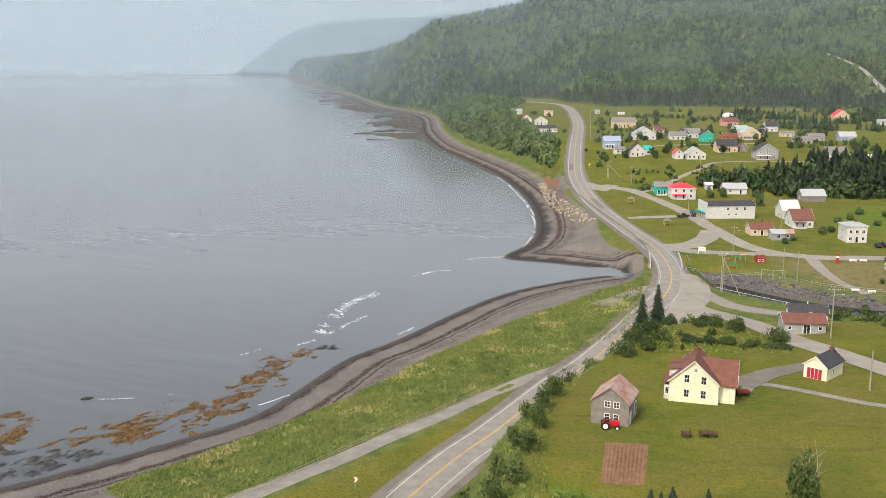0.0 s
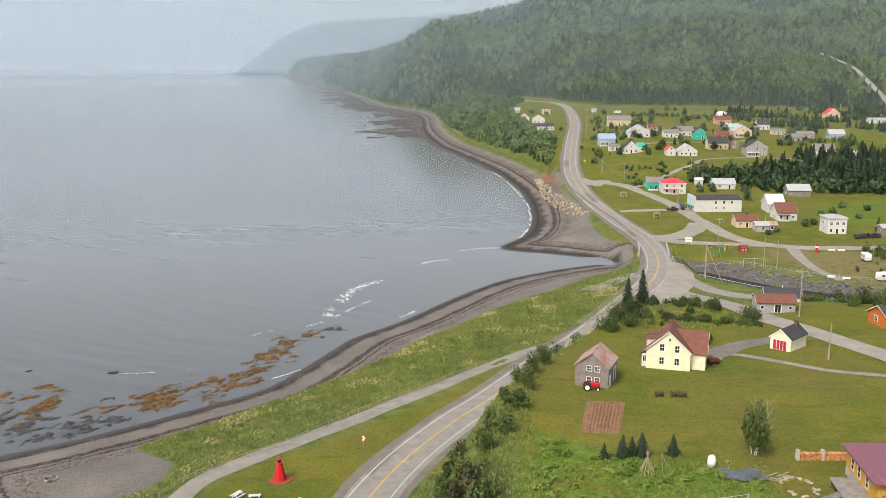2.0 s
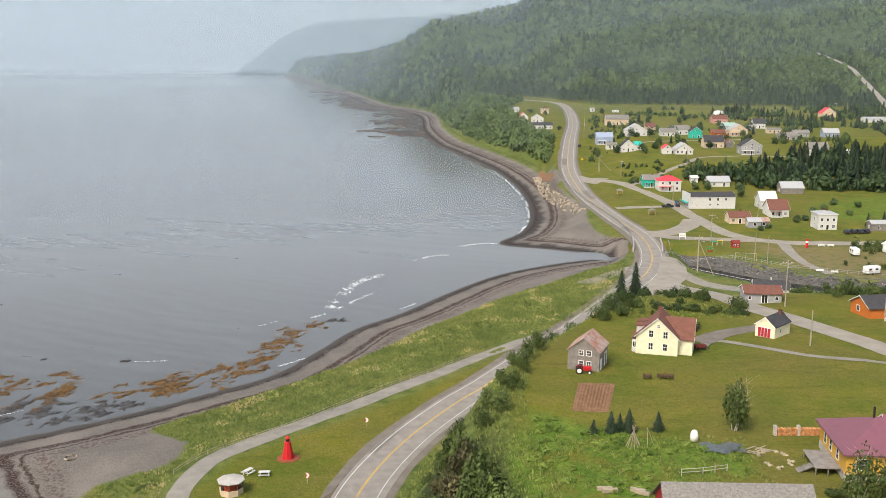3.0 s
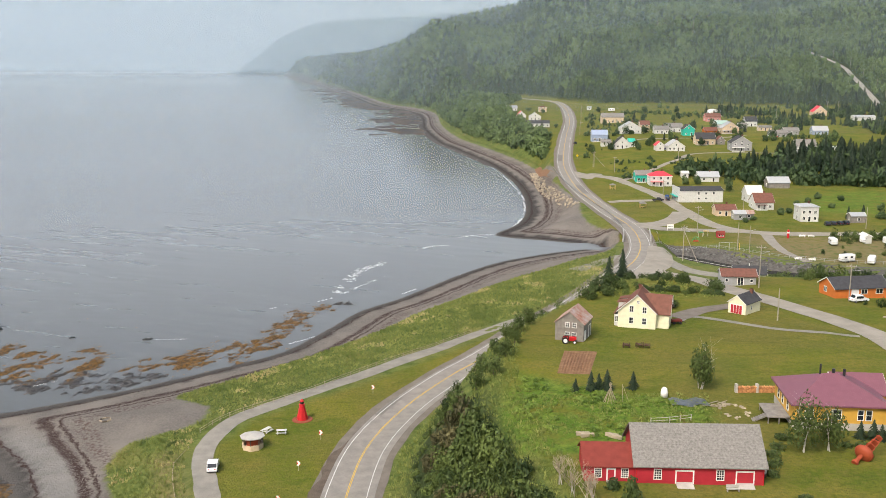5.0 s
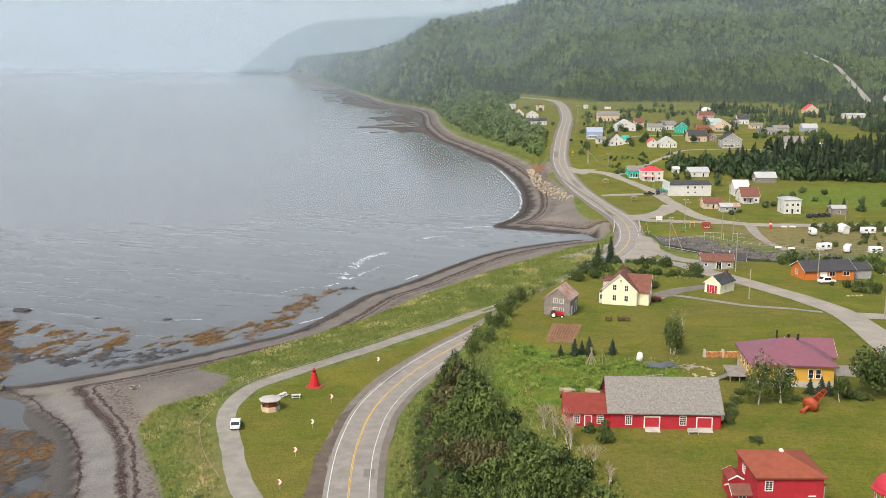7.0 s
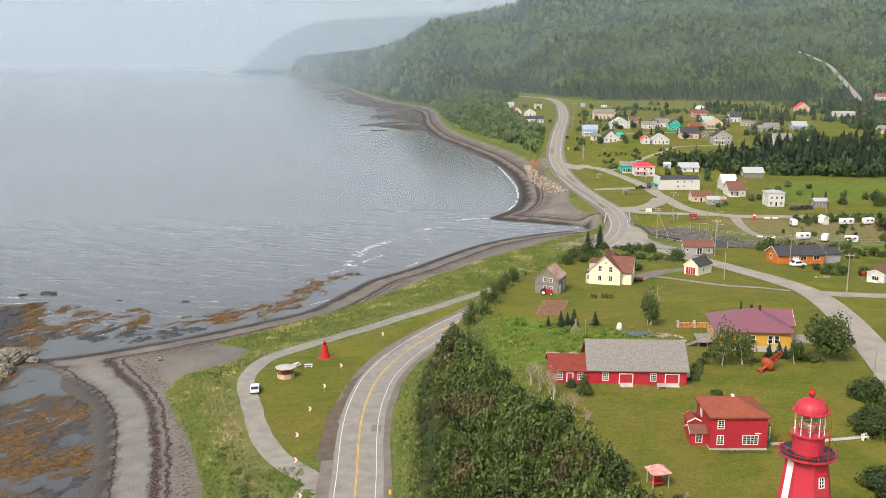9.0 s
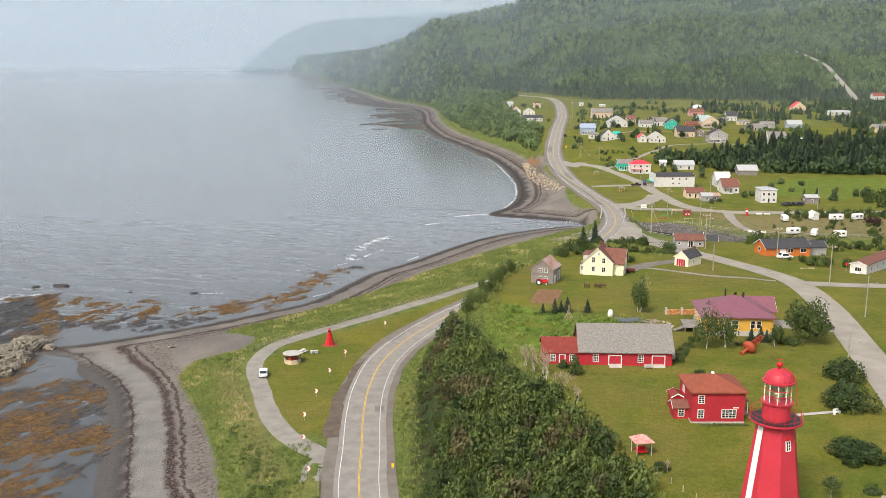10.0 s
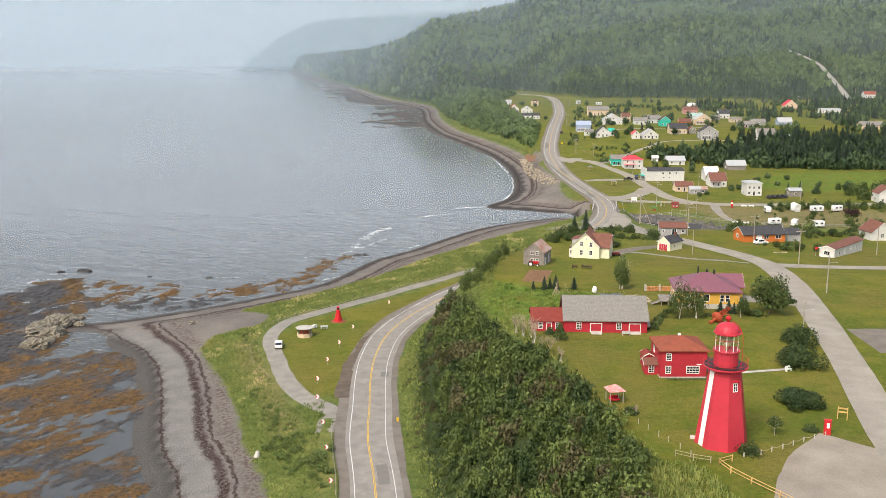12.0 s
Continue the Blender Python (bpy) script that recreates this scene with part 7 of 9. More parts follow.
rod_b, _ = pole(82.4, 272.6, 12.5, 2.2, 10, (3.4, -4.5, 0.2), "tall wooden pole with slanted prop")
_b2, _ = pole(86.5, 497.5, 9.0, 0, 0, (7.0, -1.5, 0.2), "wooden pole with long slanted brace")
for a, b in (("a", "b"), ("b", "c"), ("c", "d"), ("a", "g"), ("g", "h"), ("h", "j"), ("j", "s"), ("j", "k"), ("b", "f"), ("s", "m"), ("m", "n"), ("q", "r"), ("r", "w"), ("n", "t"), ("t", "o")):
    wire(tops[a], tops[b], 1.0)
wire(tops["b"], tops["c"], 1.4, dx=0.9)
wire(tops["b"], tops["f"], 1.3, dx=0.8)
# the line over the hill
hp = []
for x, y in HILL_LINE:
    ob, t_ = pole(x, y, 21, 4, 20, label="grey power pole on the wooded hill")
    hp.append(t_)
for x, y, h in ((452, 1075, 11), (458, 1040, 11), (456, 1000, 11), (456, 965, 11), (452, 935, 10), (470, 1010, 10), (428, 905, 10)):
    pole(x, y, h, 1.6, 10, label="wooden pole beside the hill track")
for a, b in zip(hp[:-1], hp[1:]):
    wire(a, b, 2.0)


# ---- road furniture ----
def chevron(x, y, turn, h=1.5):
    ob = thing("chevron_sign", pose(x, y, gz(x, y) - 0.2, 0, 0, turn), "red and white chevron bend sign on a post", "road sign", "chevron signs")
    part("post", boxes((-0.04, -0.03, 0, 0.04, 0.03, h + 0.2)), "pole_wood", ob)
    part("plate", boxes((-0.27, -0.06, h - 0.3, 0.3, -0.035, h + 0.5)), "sign_red", ob)
    bm = bmesh.new()
    for s in (0, 1):
        q = [(-0.32, 0.0), (0.06, 0.0), (0.36, 0.45), (-0.02, 0.45)]
        q = q if s == 0 else [(p, 0.9 - z) for p, z in q][::-1]
        lo = [bm.verts.new((p, -0.075, h - 0.35 + z)) for p, z in q]
        bm.faces.new(lo)
    r = bmesh.ops.extrude_face_region(bm, geom=bm.faces[:])
    bmesh.ops.translate(bm, vec=(0, 0.012, 0), verts=[v for v in r["geom"] if isinstance(v, bmesh.types.BMVert)])
    bmesh.ops.recalc_face_normals(bm, faces=bm.faces)
    part("arrow", bm, "white_paint", ob)


for x, y in ((-14.3, 145), (-22.2, 120.5), (-24.3, 107), (-25.6, 94), (-26.2, 81), (-24.8, 70), (-22.0, 56), (-19.9, 44), (-17.6, 30.5)):
    chevron(x, y, 5)
ob = thing("delineator_post", pose(-7.9, 58.4, gz(-7.9, 58.4) - 0.1), "yellow marker post at the roadside", "road marker")
part("post", boxes((-0.06, -0.05, 0, 0.06, 0.05, 1.2)), "pole_wood", ob)
part("plate", boxes((-0.22, -0.09, 0.5, 0.22, -0.05, 1.3)), "sign_yellow", ob)


def guardrail(pts, label, height=0.75, gap=3.8):
    ob = thing("guardrail", Matrix.Identity(4), label, "guardrail", "guardrails")
    p = spline(pts, 1.5)
    z = surface(p[:, 0], p[:, 1])
    acc = 0.0
    bm = bmesh.new()
    prev = None
    for k in range(len(p)):
        if k and (acc >= gap or k == 1):
            acc = 0
            part("post", boxes((p[k, 0] - 0.08, p[k, 1] - 0.08, z[k] - 0.4, p[k, 0] + 0.08, p[k, 1] + 0.08, z[k] + height)), "pole_wood", ob)
        if k:
            acc += math.hypot(*(p[k, :2] - p[k - 1, :2]))
        d = p[min(k + 1, len(p) - 1), :2] - p[max(k - 1, 0), :2]
        d = d / (np.linalg.norm(d) + 1e-9)
        nrm = (d[1], -d[0])
        ring = []
        for o, q in ((-0.12, -0.32), (-0.05, -0.22), (-0.12, -0.15), (-0.05, -0.08), (-0.12, 0.02)):
            ring.append(bm.verts.new((p[k, 0] + nrm[0] * o, p[k, 1] + nrm[1] * o, z[k] + height + q)))
        if prev:
            for i in range(4):
                bm.faces.new((prev[i], ring[i], ring[i + 1], prev[i + 1]))
        prev = ring
    bmesh.ops.solidify(bm, geom=bm.faces[:], thickness=0.02)
    part("beam", bm, "steel", ob)


guardrail([(-20.6, 57.5), (-19.2, 46), (-17.3, 34), (-15.6, 20), (-13, 2), (-10, -20)], "grey steel guardrail along the coast road")
guardrail([(68.6, 310), (72.4, 330), (73.2, 352), (71.8, 375), (68.6, 412), (64.8, 455), (63.8, 500)], "grey steel guardrail above the beach")
guardrail([(67.8, 300), (69.4, 306)], "short steel guardrail at the bridge")
guardrail([(79.8, 296), (83, 308), (84.4, 322)], "grey steel guardrail on the bridge side")


def rail_fence(pts, label, gap=2.6, h=1.0, mat="new_wood", rails=2, r=0.05, name="fence", wobble=0.05):
    ob = thing(name, Matrix.Identity(4), label, "fence", "fences")
    p = spline(pts, gap)
    z = surface(p[:, 0], p[:, 1])
    rr = random.Random(5)
    for k in range(len(p)):
        part("post", rod(bmesh.new(), (p[k, 0], p[k, 1], z[k] - 0.3), (p[k, 0] + rr.uniform(-wobble, wobble), p[k, 1], z[k] + h), r * 1.4, r * 1.3, 6), mat, ob)
        if k:
            for j in range(rails):
                hh = h * (0.9 - 0.45 * j)
                part("rail", rod(bmesh.new(), (p[k - 1, 0], p[k - 1, 1], z[k - 1] + hh), (p[k, 0], p[k, 1], z[k] + hh), r * 0.8, r * 0.8, 5), mat, ob)


rail_fence([(-45.5, 124.5), (-44.0, 128), (-39.5, 135), (-28.4, 146.2), (-16.6, 161.2), (-3.2, 175.6), (7.6, 188)], "grey wooden rail fence beside the track", mat="dead_wood")
rail_fence([(39.2, 9.2), (40.0, 6.4), (41.8, 3.2), (44.2, -0.8), (47, -6)], "new yellow wooden rail fence at the car park", mat="new_wood", r=0.07)
rail_fence([(39.2, 9.2), (41.4, 10.4)], "short new wooden rail fence", mat="new_wood", r=0.07, gap=2.0)
rail_fence([(33.8, 12), (36, 10.6), (38.2, 9.8)], "old grey rail fence beside the tower", mat="dead_wood", gap=2.2)
rail_fence([(32, 92), (35, 92.5), (38.5, 93.5)], "pale split-rail garden fence", mat="birch", gap=1.8)
rail_fence([(78, 298), (88, 302), (100, 294), (110, 284), (120, 276), (140, 268), (170, 264)], "pale metal fence above the river", mat="steel", gap=3.0, h=1.1)
rail_fence([(-38, 88), (-42, 96), (-45, 104), (-47, 112), (-46, 118)], "low driftwood rail in the grass", mat="dead_wood", gap=4, h=0.4, rails=1)
ob = thing("rope_fence", Matrix.Identity(4), "low white posts joined by rope round the lawn", "fence")
pp = spline([(43.5, 11.8), (46.2, 12.6), (50, 14.6), (54, 17.2), (58, 19.2)], 2.0)
pq = None
for q in pp:
    zz = gz(q[0], q[1])
    part("post", rod(bmesh.new(), (q[0], q[1], zz - 0.2), (q[0], q[1], zz + 0.75), 0.09, 0.08, 7), "birch", ob)
    if pq is not None:
        bm = bmesh.new()
        a, b = Vector((pq[0], pq[1], gz(pq[0], pq[1]) + 0.62)), Vector((q[0], q[1], zz + 0.62))
        mid = (a + b) / 2 - Vector((0, 0, 0.22))
        rod(rod(bm, a, mid, 0.03, n=5), mid, b, 0.03, n=5)
        part("rope", bm, "dead_wood", ob)
    pq = q
ob = thing("post_row", Matrix.Identity(4), "short pale posts along the terrace edge", "posts")
for q in spline([(28.5, 29.5), (31, 24), (34, 17), (36, 12)], 2.4):
    part("post", rod(bmesh.new(), (q[0], q[1], gz(q[0], q[1]) - 0.2), (q[0], q[1], gz(q[0], q[1]) + 0.9), 0.06, 0.05, 6), "birch", ob)


# ---- things on the lower green ----
def kiosk():
    ob = thing("kiosk", pose(-34.2, 117.6, gz(-34.2, 117.6)), "round wooden kiosk with pale flat-cone roof", "kiosk")
    part("wall", lathe(bmesh.new(), [(1.95, -0.2), (1.95, 0.95), (1.8, 0.97), (1.8, -0.2)], 8), "beige_wood", ob)
    part("floor", lathe(bmesh.new(), [(1.9, -0.3), (1.9, 0.1)], 8), "grey_wood", ob)
    for k in range(8):
        a = k / 8 * 6.28318
        part("post", rod(bmesh.new(), (1.85 * math.cos(a), 1.85 * math.sin(a), 0), (1.85 * math.cos(a), 1.85 * math.sin(a), 2.2), 0.07, n=6), "bark", ob)
    part("counter", lathe(bmesh.new(), [(1.2, 0.1), (1.2, 1.6), (0.6, 1.9)], 8), "buoy", ob)
    part("roof", lathe(bmesh.new(), [(2.25, 2.15), (2.3, 2.28), (0.3, 2.75)], 8), "concrete", ob)


kiosk()
ob = thing("model_lighthouse", pose(-27.1, 130.9, gz(-27.1, 130.9)), "small red model lighthouse on a red disc", "model")
part("base", lathe(bmesh.new(), [(2.0, -0.2), (2.0, 0.1), (1.9, 0.14)], 24), "shingle_red", ob)
part("tower", lathe(bmesh.new(), [(1.15, 0.1), (0.5, 3.0), (0.62, 3.05), (0.62, 3.2), (0.35, 3.22)], 8), "red_paint", ob)
part("lantern", lathe(bmesh.new(), [(0.34, 3.2), (0.34, 3.75)], 8), "glass", ob)
part("dome", lathe(bmesh.new(), [(0.42, 3.72), (0.35, 3.95), (0.15, 4.15), (0.05, 4.3)], 10), "red_paint", ob)


def picnic_table(x, y, turn):
    ob = thing("picnic_table", pose(x, y, gz(x, y), 0, 0, turn), "pale wooden picnic table with two benches", "picnic table", "picnic tables")
    for k in range(5):
        part("top_plank", boxes((-0.95, -0.4 + 0.165 * k, 0.72, 0.95, -0.25 + 0.165 * k, 0.77)), "white_wood", ob)
    for s in (-1, 1):
        part("bench", boxes((-0.95, s * 0.75 - 0.14, 0.42, 0.95, s * 0.75 + 0.14, 0.47)), "white_wood", ob)
        part("leg_frame", boxes((s * 0.7 - 0.05, -0.85, 0.34, s * 0.7 + 0.05, 0.85, 0.42), (s * 0.7 - 0.04, -0.5, 0, s * 0.7 + 0.04, -0.36, 0.72), (s * 0.7 - 0.04, 0.36, 0, s * 0.7 + 0.04, 0.5, 0.72)), "white_wood", ob)


picnic_table(-32.9, 124.6, 60)
picnic_table(-30.0, 123.9, 5)
ob = thing("bench", pose(37.6, 68.9, gz(37.6, 68.9)), "grey wooden bench before the barn", "bench")
part("seat", boxes((-0.85, -0.22, 0.4, 0.85, 0.22, 0.46)), "concrete", ob)
part("backrest", boxes((-0.85, 0.2, 0.5, 0.85, 0.26, 0.9)), "concrete", ob)
for s in (-0.75, 0.7):
    part("leg", boxes((s, -0.2, 0, s + 0.08, 0.22, 0.4)), "concrete", ob)
for x, y, a in ((62.6, 47.6, 30), (63.4, 52, 80)):
    ob = thing("bench", pose(x, y, gz(x, y), 0, 0, a), "white garden bench near the bushes", "bench")
    part("seat", boxes((-0.7, -0.22, 0.4, 0.7, 0.22, 0.46)), "white_paint", ob)
    part("backrest", boxes((-0.7, 0.2, 0.5, 0.7, 0.26, 0.95)), "white_paint", ob)
    for s in (-0.6, 0.54):
        part("leg", boxes((s, -0.2, 0, s + 0.08, 0.22, 0.4)), "white_paint", ob)


def car(x, y, turn, paint, label, kind="car", L=4.4, H=1.5):
    ob = thing(kind, pose(x, y, gz(x, y) + 0.1, 0, 0, turn), label, kind.replace("_", " "), "parked vehicles")
    w = 0.88
    prof = [(-L / 2, 0.35), (-L / 2 + 0.05, 0.85), (-L / 2 + 0.2, 0.95), (-L / 4 - 0.3, H - 0.05), (-L / 4 + 0.2, H), (L / 8, H), (L / 4, 1.0), (L / 2 - 0.2, 0.88), (L / 2, 0.7), (L / 2, 0.35)]
    if kind == "pickup_truck":
        prof = [(-L / 2, 0.45), (-L / 2, 1.0), (-0.5, 1.0), (-0.35, 1.75), (0.7, 1.78), (1.35, 1.1), (L / 2 - 0.1, 1.0), (L / 2, 0.8), (L / 2, 0.45)]
    bm = bmesh.new()
    a = [bm.verts.new((p, -w, q)) for p, q in prof]
    b = [bm.verts.new((p, w, q)) for p, q in prof]
    n = len(prof)
    bm.faces.new(a)
    bm.faces.new(b[::-1])
    for k in range(n):
        bm.faces.new((a[k], b[k], b[(k + 1) % n], a[(k + 1) % n]))
    bmesh.ops.recalc_face_normals(bm, faces=bm.faces)
    bmesh.ops.bevel(bm, geom=bm.edges[:], offset=0.06, segments=2, affect="EDGES")
    part("body", bm, paint, ob)
    if kind == "pickup_truck":
        part("side_window", boxes((-0.3, -w - 0.01, 1.15, 0.8, w + 0.01, 1.6)), "glass", ob)
        part("windscreen", boxes((0.95, -w + 0.12, 1.2, 1.12, w - 0.12, 1.6)), "glass", ob)
        part("truck_bed", boxes((-L / 2 + 0.15, -w + 0.12, 0.95, -0.65, w - 0.12, 1.015)), "rubber", ob)
    else:
        part("side_window", boxes((-L / 4 - 0.1, -w - 0.01, 0.98, L / 7, w + 0.01, H - 0.16)), "glass", ob)
        g = bmesh.new()
        roof_slab(g, [(L / 8 + 0.06, -w + 0.1, H + 0.01), (L / 8 + 0.06, w - 0.1, H + 0.01), (L / 4 + 0.02, w - 0.1, 1.03), (L / 4 + 0.02, -w + 0.1, 1.03)], 0.06)
        bmesh.ops.recalc_face_normals(g, faces=g.faces)
        part("windscreen", g, "glass", ob)
        g = bmesh.new()
        roof_slab(g, [(-L / 4 - 0.3, -w + 0.12, H - 0.02), (-L / 4 - 0.3, w - 0.12, H - 0.02), (-L / 2 + 0.24, w - 0.12, 0.99), (-L / 2 + 0.24, -w + 0.12, 0.99)], 0.06)
        bmesh.ops.recalc_face_normals(g, faces=g.faces)
        part("rear_window", g, "glass", ob)
    for px in (-L / 2 + 0.85, L / 2 - 0.85):
        for s in (-1, 1):
            wh_ = part("wheel", rod(bmesh.new(), (px, s * 0.72, 0.23), (px, s * 0.93, 0.23), 0.33, n=14), "rubber", ob)
            part("rim", rod(bmesh.new(), (px, s * 0.9, 0.23), (px, s * 0.945, 0.23), 0.19, n=10), "steel", wh_)
    for s in (-0.62, 0.42):
        part("tail_light", boxes((-L / 2 - 0.02, s, 0.68, -L / 2 + 0.04, s + 0.2, 0.82)), "sign_red", ob)


car(-39.3, 108.7, 98, "car_white", "white hatchback parked on the gravel track")
car(100.1, 176.0, 10, "car_white", "white family car before the orange house", H=1.7)
car(101.5, 396.5, 5, "car_dark", "black pickup on the link road", "pickup_truck", 5.4)
car(106.5, 399, 80, "car_dark", "dark car beside the hall")
car(107.6, 405, 75, "car_blue", "dark blue pickup beside the hall", "pickup_truck", 5.3)
for k, (x, y) in enumerate(((157.5, 337.5), (160.2, 338.5), (163, 339), (165.6, 339.5))):
    car(x, y, 80 + 7 * k, "car_dark", "dark car in the gravel yard")
car(89.8, 597, 90, "car_dark", "dark car driving on the road")
car(140, 545, 20, "car_blue", "dark blue car by the white house")
car(198, 641, 10, "red_paint", "dark red car by the beige house")
car(231, 617, 0, "red_paint", "red car beside the bungalow")
car(84, 209, 20, "car_white", "white car by the grey bungalow")
for k, (x, y) in enumerate(((258, 812), (262, 811), (268, 813), (285, 815), (292, 816))):
    car(x, y, 20 * k, "car_dark", "old dark car in the far yard")


def trailer(x, y, turn, L, label, name="camper"):
    ob = thing(name, pose(x, y, gz(x, y) + 0.45, 0, 0, turn), label, "camper", "campers")
    bm = boxes((-L / 2, -1.15, 0, L / 2, 1.15, 2.3), bevel=0.25)
    part("body", bm, "car_white", ob)
    part("stripe", boxes((-L / 2 - 0.01, -1.17, 0.7, L / 2 - 0.3, 1.17, 0.85)), "grey_siding", ob)
    for u in (-L / 4, L / 5):
        part("window", boxes((u - 0.5, -1.18, 1.1, u + 0.5, 1.18, 1.7)), "glass", ob)
    part("door", boxes((-0.3, -1.19, 0.15, 0.35, -1.1, 1.9)), "white_paint", ob)
    for s in (-1, 1):
        part("wheel", rod(bmesh.new(), (-0.2, s * 0.95, -0.1), (-0.2, s * 1.18, -0.1), 0.35, n=12), "rubber", ob)
    part("drawbar", rod(bmesh.new(), (L / 2, 0, -0.1), (L / 2 + 1.2, 0, -0.2), 0.06, n=6), "steel", ob)


trailer(144, 298.5, 85, 4.5, "small white camper in the meadow")
trailer(158, 303, 40, 5.0, "white camper by the hedge")
trailer(166.4, 300.5, 10, 5.8, "long white camper by the hedge")
trailer(176, 302, 20, 4.8, "white camper behind the maroon bush")
trailer(137.5, 270.5, 15, 5.2, "white motorhome in the meadow", "motorhome")
trailer(144.6, 267.5, 60, 4.5, "small white camper near the river")
trailer(153, 264, 0, 4.5, "small white camper near the brush")
trailer(161, 866, 0, 6, "white trailer in the far field")


# ---- farmyard ----
def tractor(x, y, turn):
    ob = thing("tractor", pose(x, y, gz(x, y), 0, 0, turn), "old red farm tractor with big rear wheels", "tractor")
    part("hood", boxes((0.1, -0.3, 0.75, 1.6, 0.3, 1.35), bevel=0.06), "red_paint", ob)
    part("frame", boxes((-0.9, -0.2, 0.5, 1.4, 0.2, 0.8)), "red_paint", ob)
    part("seat", boxes((-0.8, -0.25, 1.05, -0.35, 0.25, 1.15), (-0.85, -0.25, 1.1, -0.78, 0.25, 1.45)), "dark_metal", ob)
    part("steering_wheel", lathe(bmesh.new(), [(0.2, 1.5), (0.2, 1.54)], 12, 0.0), "dark_metal", ob)
    part("exhaust", rod(bmesh.new(), (0.9, 0.1, 1.3), (0.9, 0.1, 1.9), 0.04), "dark_metal", ob)
    part("grille", boxes((1.6, -0.25, 0.8, 1.64, 0.25, 1.28)), "steel", ob)
    for s in (-1, 1):
        part("fender", boxes((-1.0, s * 0.62 - 0.2, 1.2, -0.1, s * 0.62 + 0.2, 1.28)), "red_paint", ob)
        wr = part("wheel", rod(bmesh.new(), (-0.55, s * 0.5, 0.68), (-0.55, s * 0.82, 0.68), 0.68, n=18), "rubber", ob)
        part("rim", rod(bmesh.new(), (-0.55, s * 0.5, 0.68), (-0.55, s * 0.85, 0.68), 0.4, n=14), "white_paint", wr)
        wf = part("wheel", rod(bmesh.new(), (1.25, s * 0.5, 0.36), (1.25, s * 0.7, 0.36), 0.36, n=14), "rubber", ob)
        part("rim", rod(bmesh.new(), (1.25, s * 0.5, 0.36), (1.25, s * 0.72, 0.36), 0.2, n=12), "white_paint", wf)


tractor(25.2, 136.2, -8)
for x, y, a in ((36.0, 132.5, 0), (38.6, 132.6, 15), (39.9, 132.4, -10)):
    ob = thing("farm_implement", pose(x, y, gz(x, y), 0, 0, a), "rusty old horse-drawn farm implement", "implement", "old implements")
    for s in (-0.6, 0.6):
        bm = bmesh.new()
        for k in range(14):
            u, v = k / 14 * 6.28318, (k + 1) / 14 * 6.28318
            rod(bm, (s, 0.55 * math.cos(u), 0.55 + 0.55 * math.sin(u)), (s, 0.55 * math.cos(v), 0.55 + 0.55 * math.sin(v)), 0.05, n=4)
            if k % 2 == 0:
                rod(bm, (s, 0, 0.55), (s, 0.55 * math.cos(u), 0.55 + 0.55 * math.sin(u)), 0.025, n=3)
        part("wheel", bm, "rust", ob)
    part("axle", rod(bmesh.new(), (-0.7, 0, 0.55), (0.7, 0, 0.55), 0.05), "dark_metal", ob)
    part("frame", boxes((-0.4, -0.5, 0.55, 0.4, 0.7, 0.75), bevel=0.04), "rust", ob)
    part("shaft", rod(bmesh.new(), (0, 0.5, 0.6), (0.9, 1.4, 0.2), 0.05), "dark_metal", ob)
ob = thing("farm_wagon", pose(50.6, 152.6, gz(50.6, 152.6), 0, 0, 8), "small dark red farm wagon by the house", "wagon")
part("box", boxes((-1.1, -0.6, 0.5, 1.1, 0.6, 1.0), bevel=0.03), "roof_brownred", ob)
part("drawbar", rod(bmesh.new(), (1.1, 0, 0.5), (2.1, -0.2, 0.25), 0.05), "dark_metal", ob)
for px in (-0.7, 0.7):
    for s in (-1, 1):
        part("wheel", rod(bmesh.new(), (px, s * 0.6, 0.32), (px, s * 0.72, 0.32), 0.32, n=12), "rubber", ob)

# tilled plot
v, f = [], []
r = np.random.RandomState(6)
nu, nv = 66, 60
for j in range(nv):
    for i in range(nu):
        a, b = i / (nu - 1), j / (nv - 1)
        px = (20.6 + 3.1 * b) + (26.3 - 20.6 + 0.5 * b) * a
        py = 116.0 + 14.4 * b - 0.7 * a
        rim = min(a, 1 - a, b, 1 - b)
        v.append((px + r.uniform(-0.04, 0.04), py + r.uniform(-0.05, 0.05), 0.02 + min(rim * 4, 1) * (0.13 + 0.1 * math.sin(a * 11 * 6.28318) + r.uniform(-0.05, 0.05))))
v = np.array(v)
v[:, 2] += surface(v[:, 0], v[:, 1])
i = (np.arange(nv - 1)[:, None] * nu + np.arange(nu - 1)).ravel()
ob = finish("vegetable_plot", mesh_from("vegetable_plot", v, np.stack([i, i + 1, i + nu + 1, i + nu], -1)), "soil")
tagged(ob, "bare brown tilled plot with furrows", "garden plot")

# firewood stack with two stone-like end piers
ob = thing("woodpile", pose(49.5, 106, gz(52, 106)), "long stacked pile of split firewood", "woodpile")
rr = random.Random(8)
me_log = {}
for k in range(4):
    bm = bmesh.new()
    rod(bm, (0, -0.3, 0), (0, 0.3, 0), 0.11 + 0.015 * k, n=6)
    mm = bpy.data.meshes.new("log")
    bm.to_mesh(mm)
    bm.free()
    mm.materials.append(M["log_end"] if "log_end" in M else M["new_wood"])
    me_log[k] = mm
for row in range(5):
    for col in range(30):
        lg = new("log", me_log[rr.randrange(4)])
        lg.parent = ob
        lg.matrix_local = pose(0.15 + col * 0.22 + 0.1 * (row % 2), rr.uniform(-0.06, 0.06), 0.12 + row * 0.21, 0, rr.uniform(0, 60), 0)
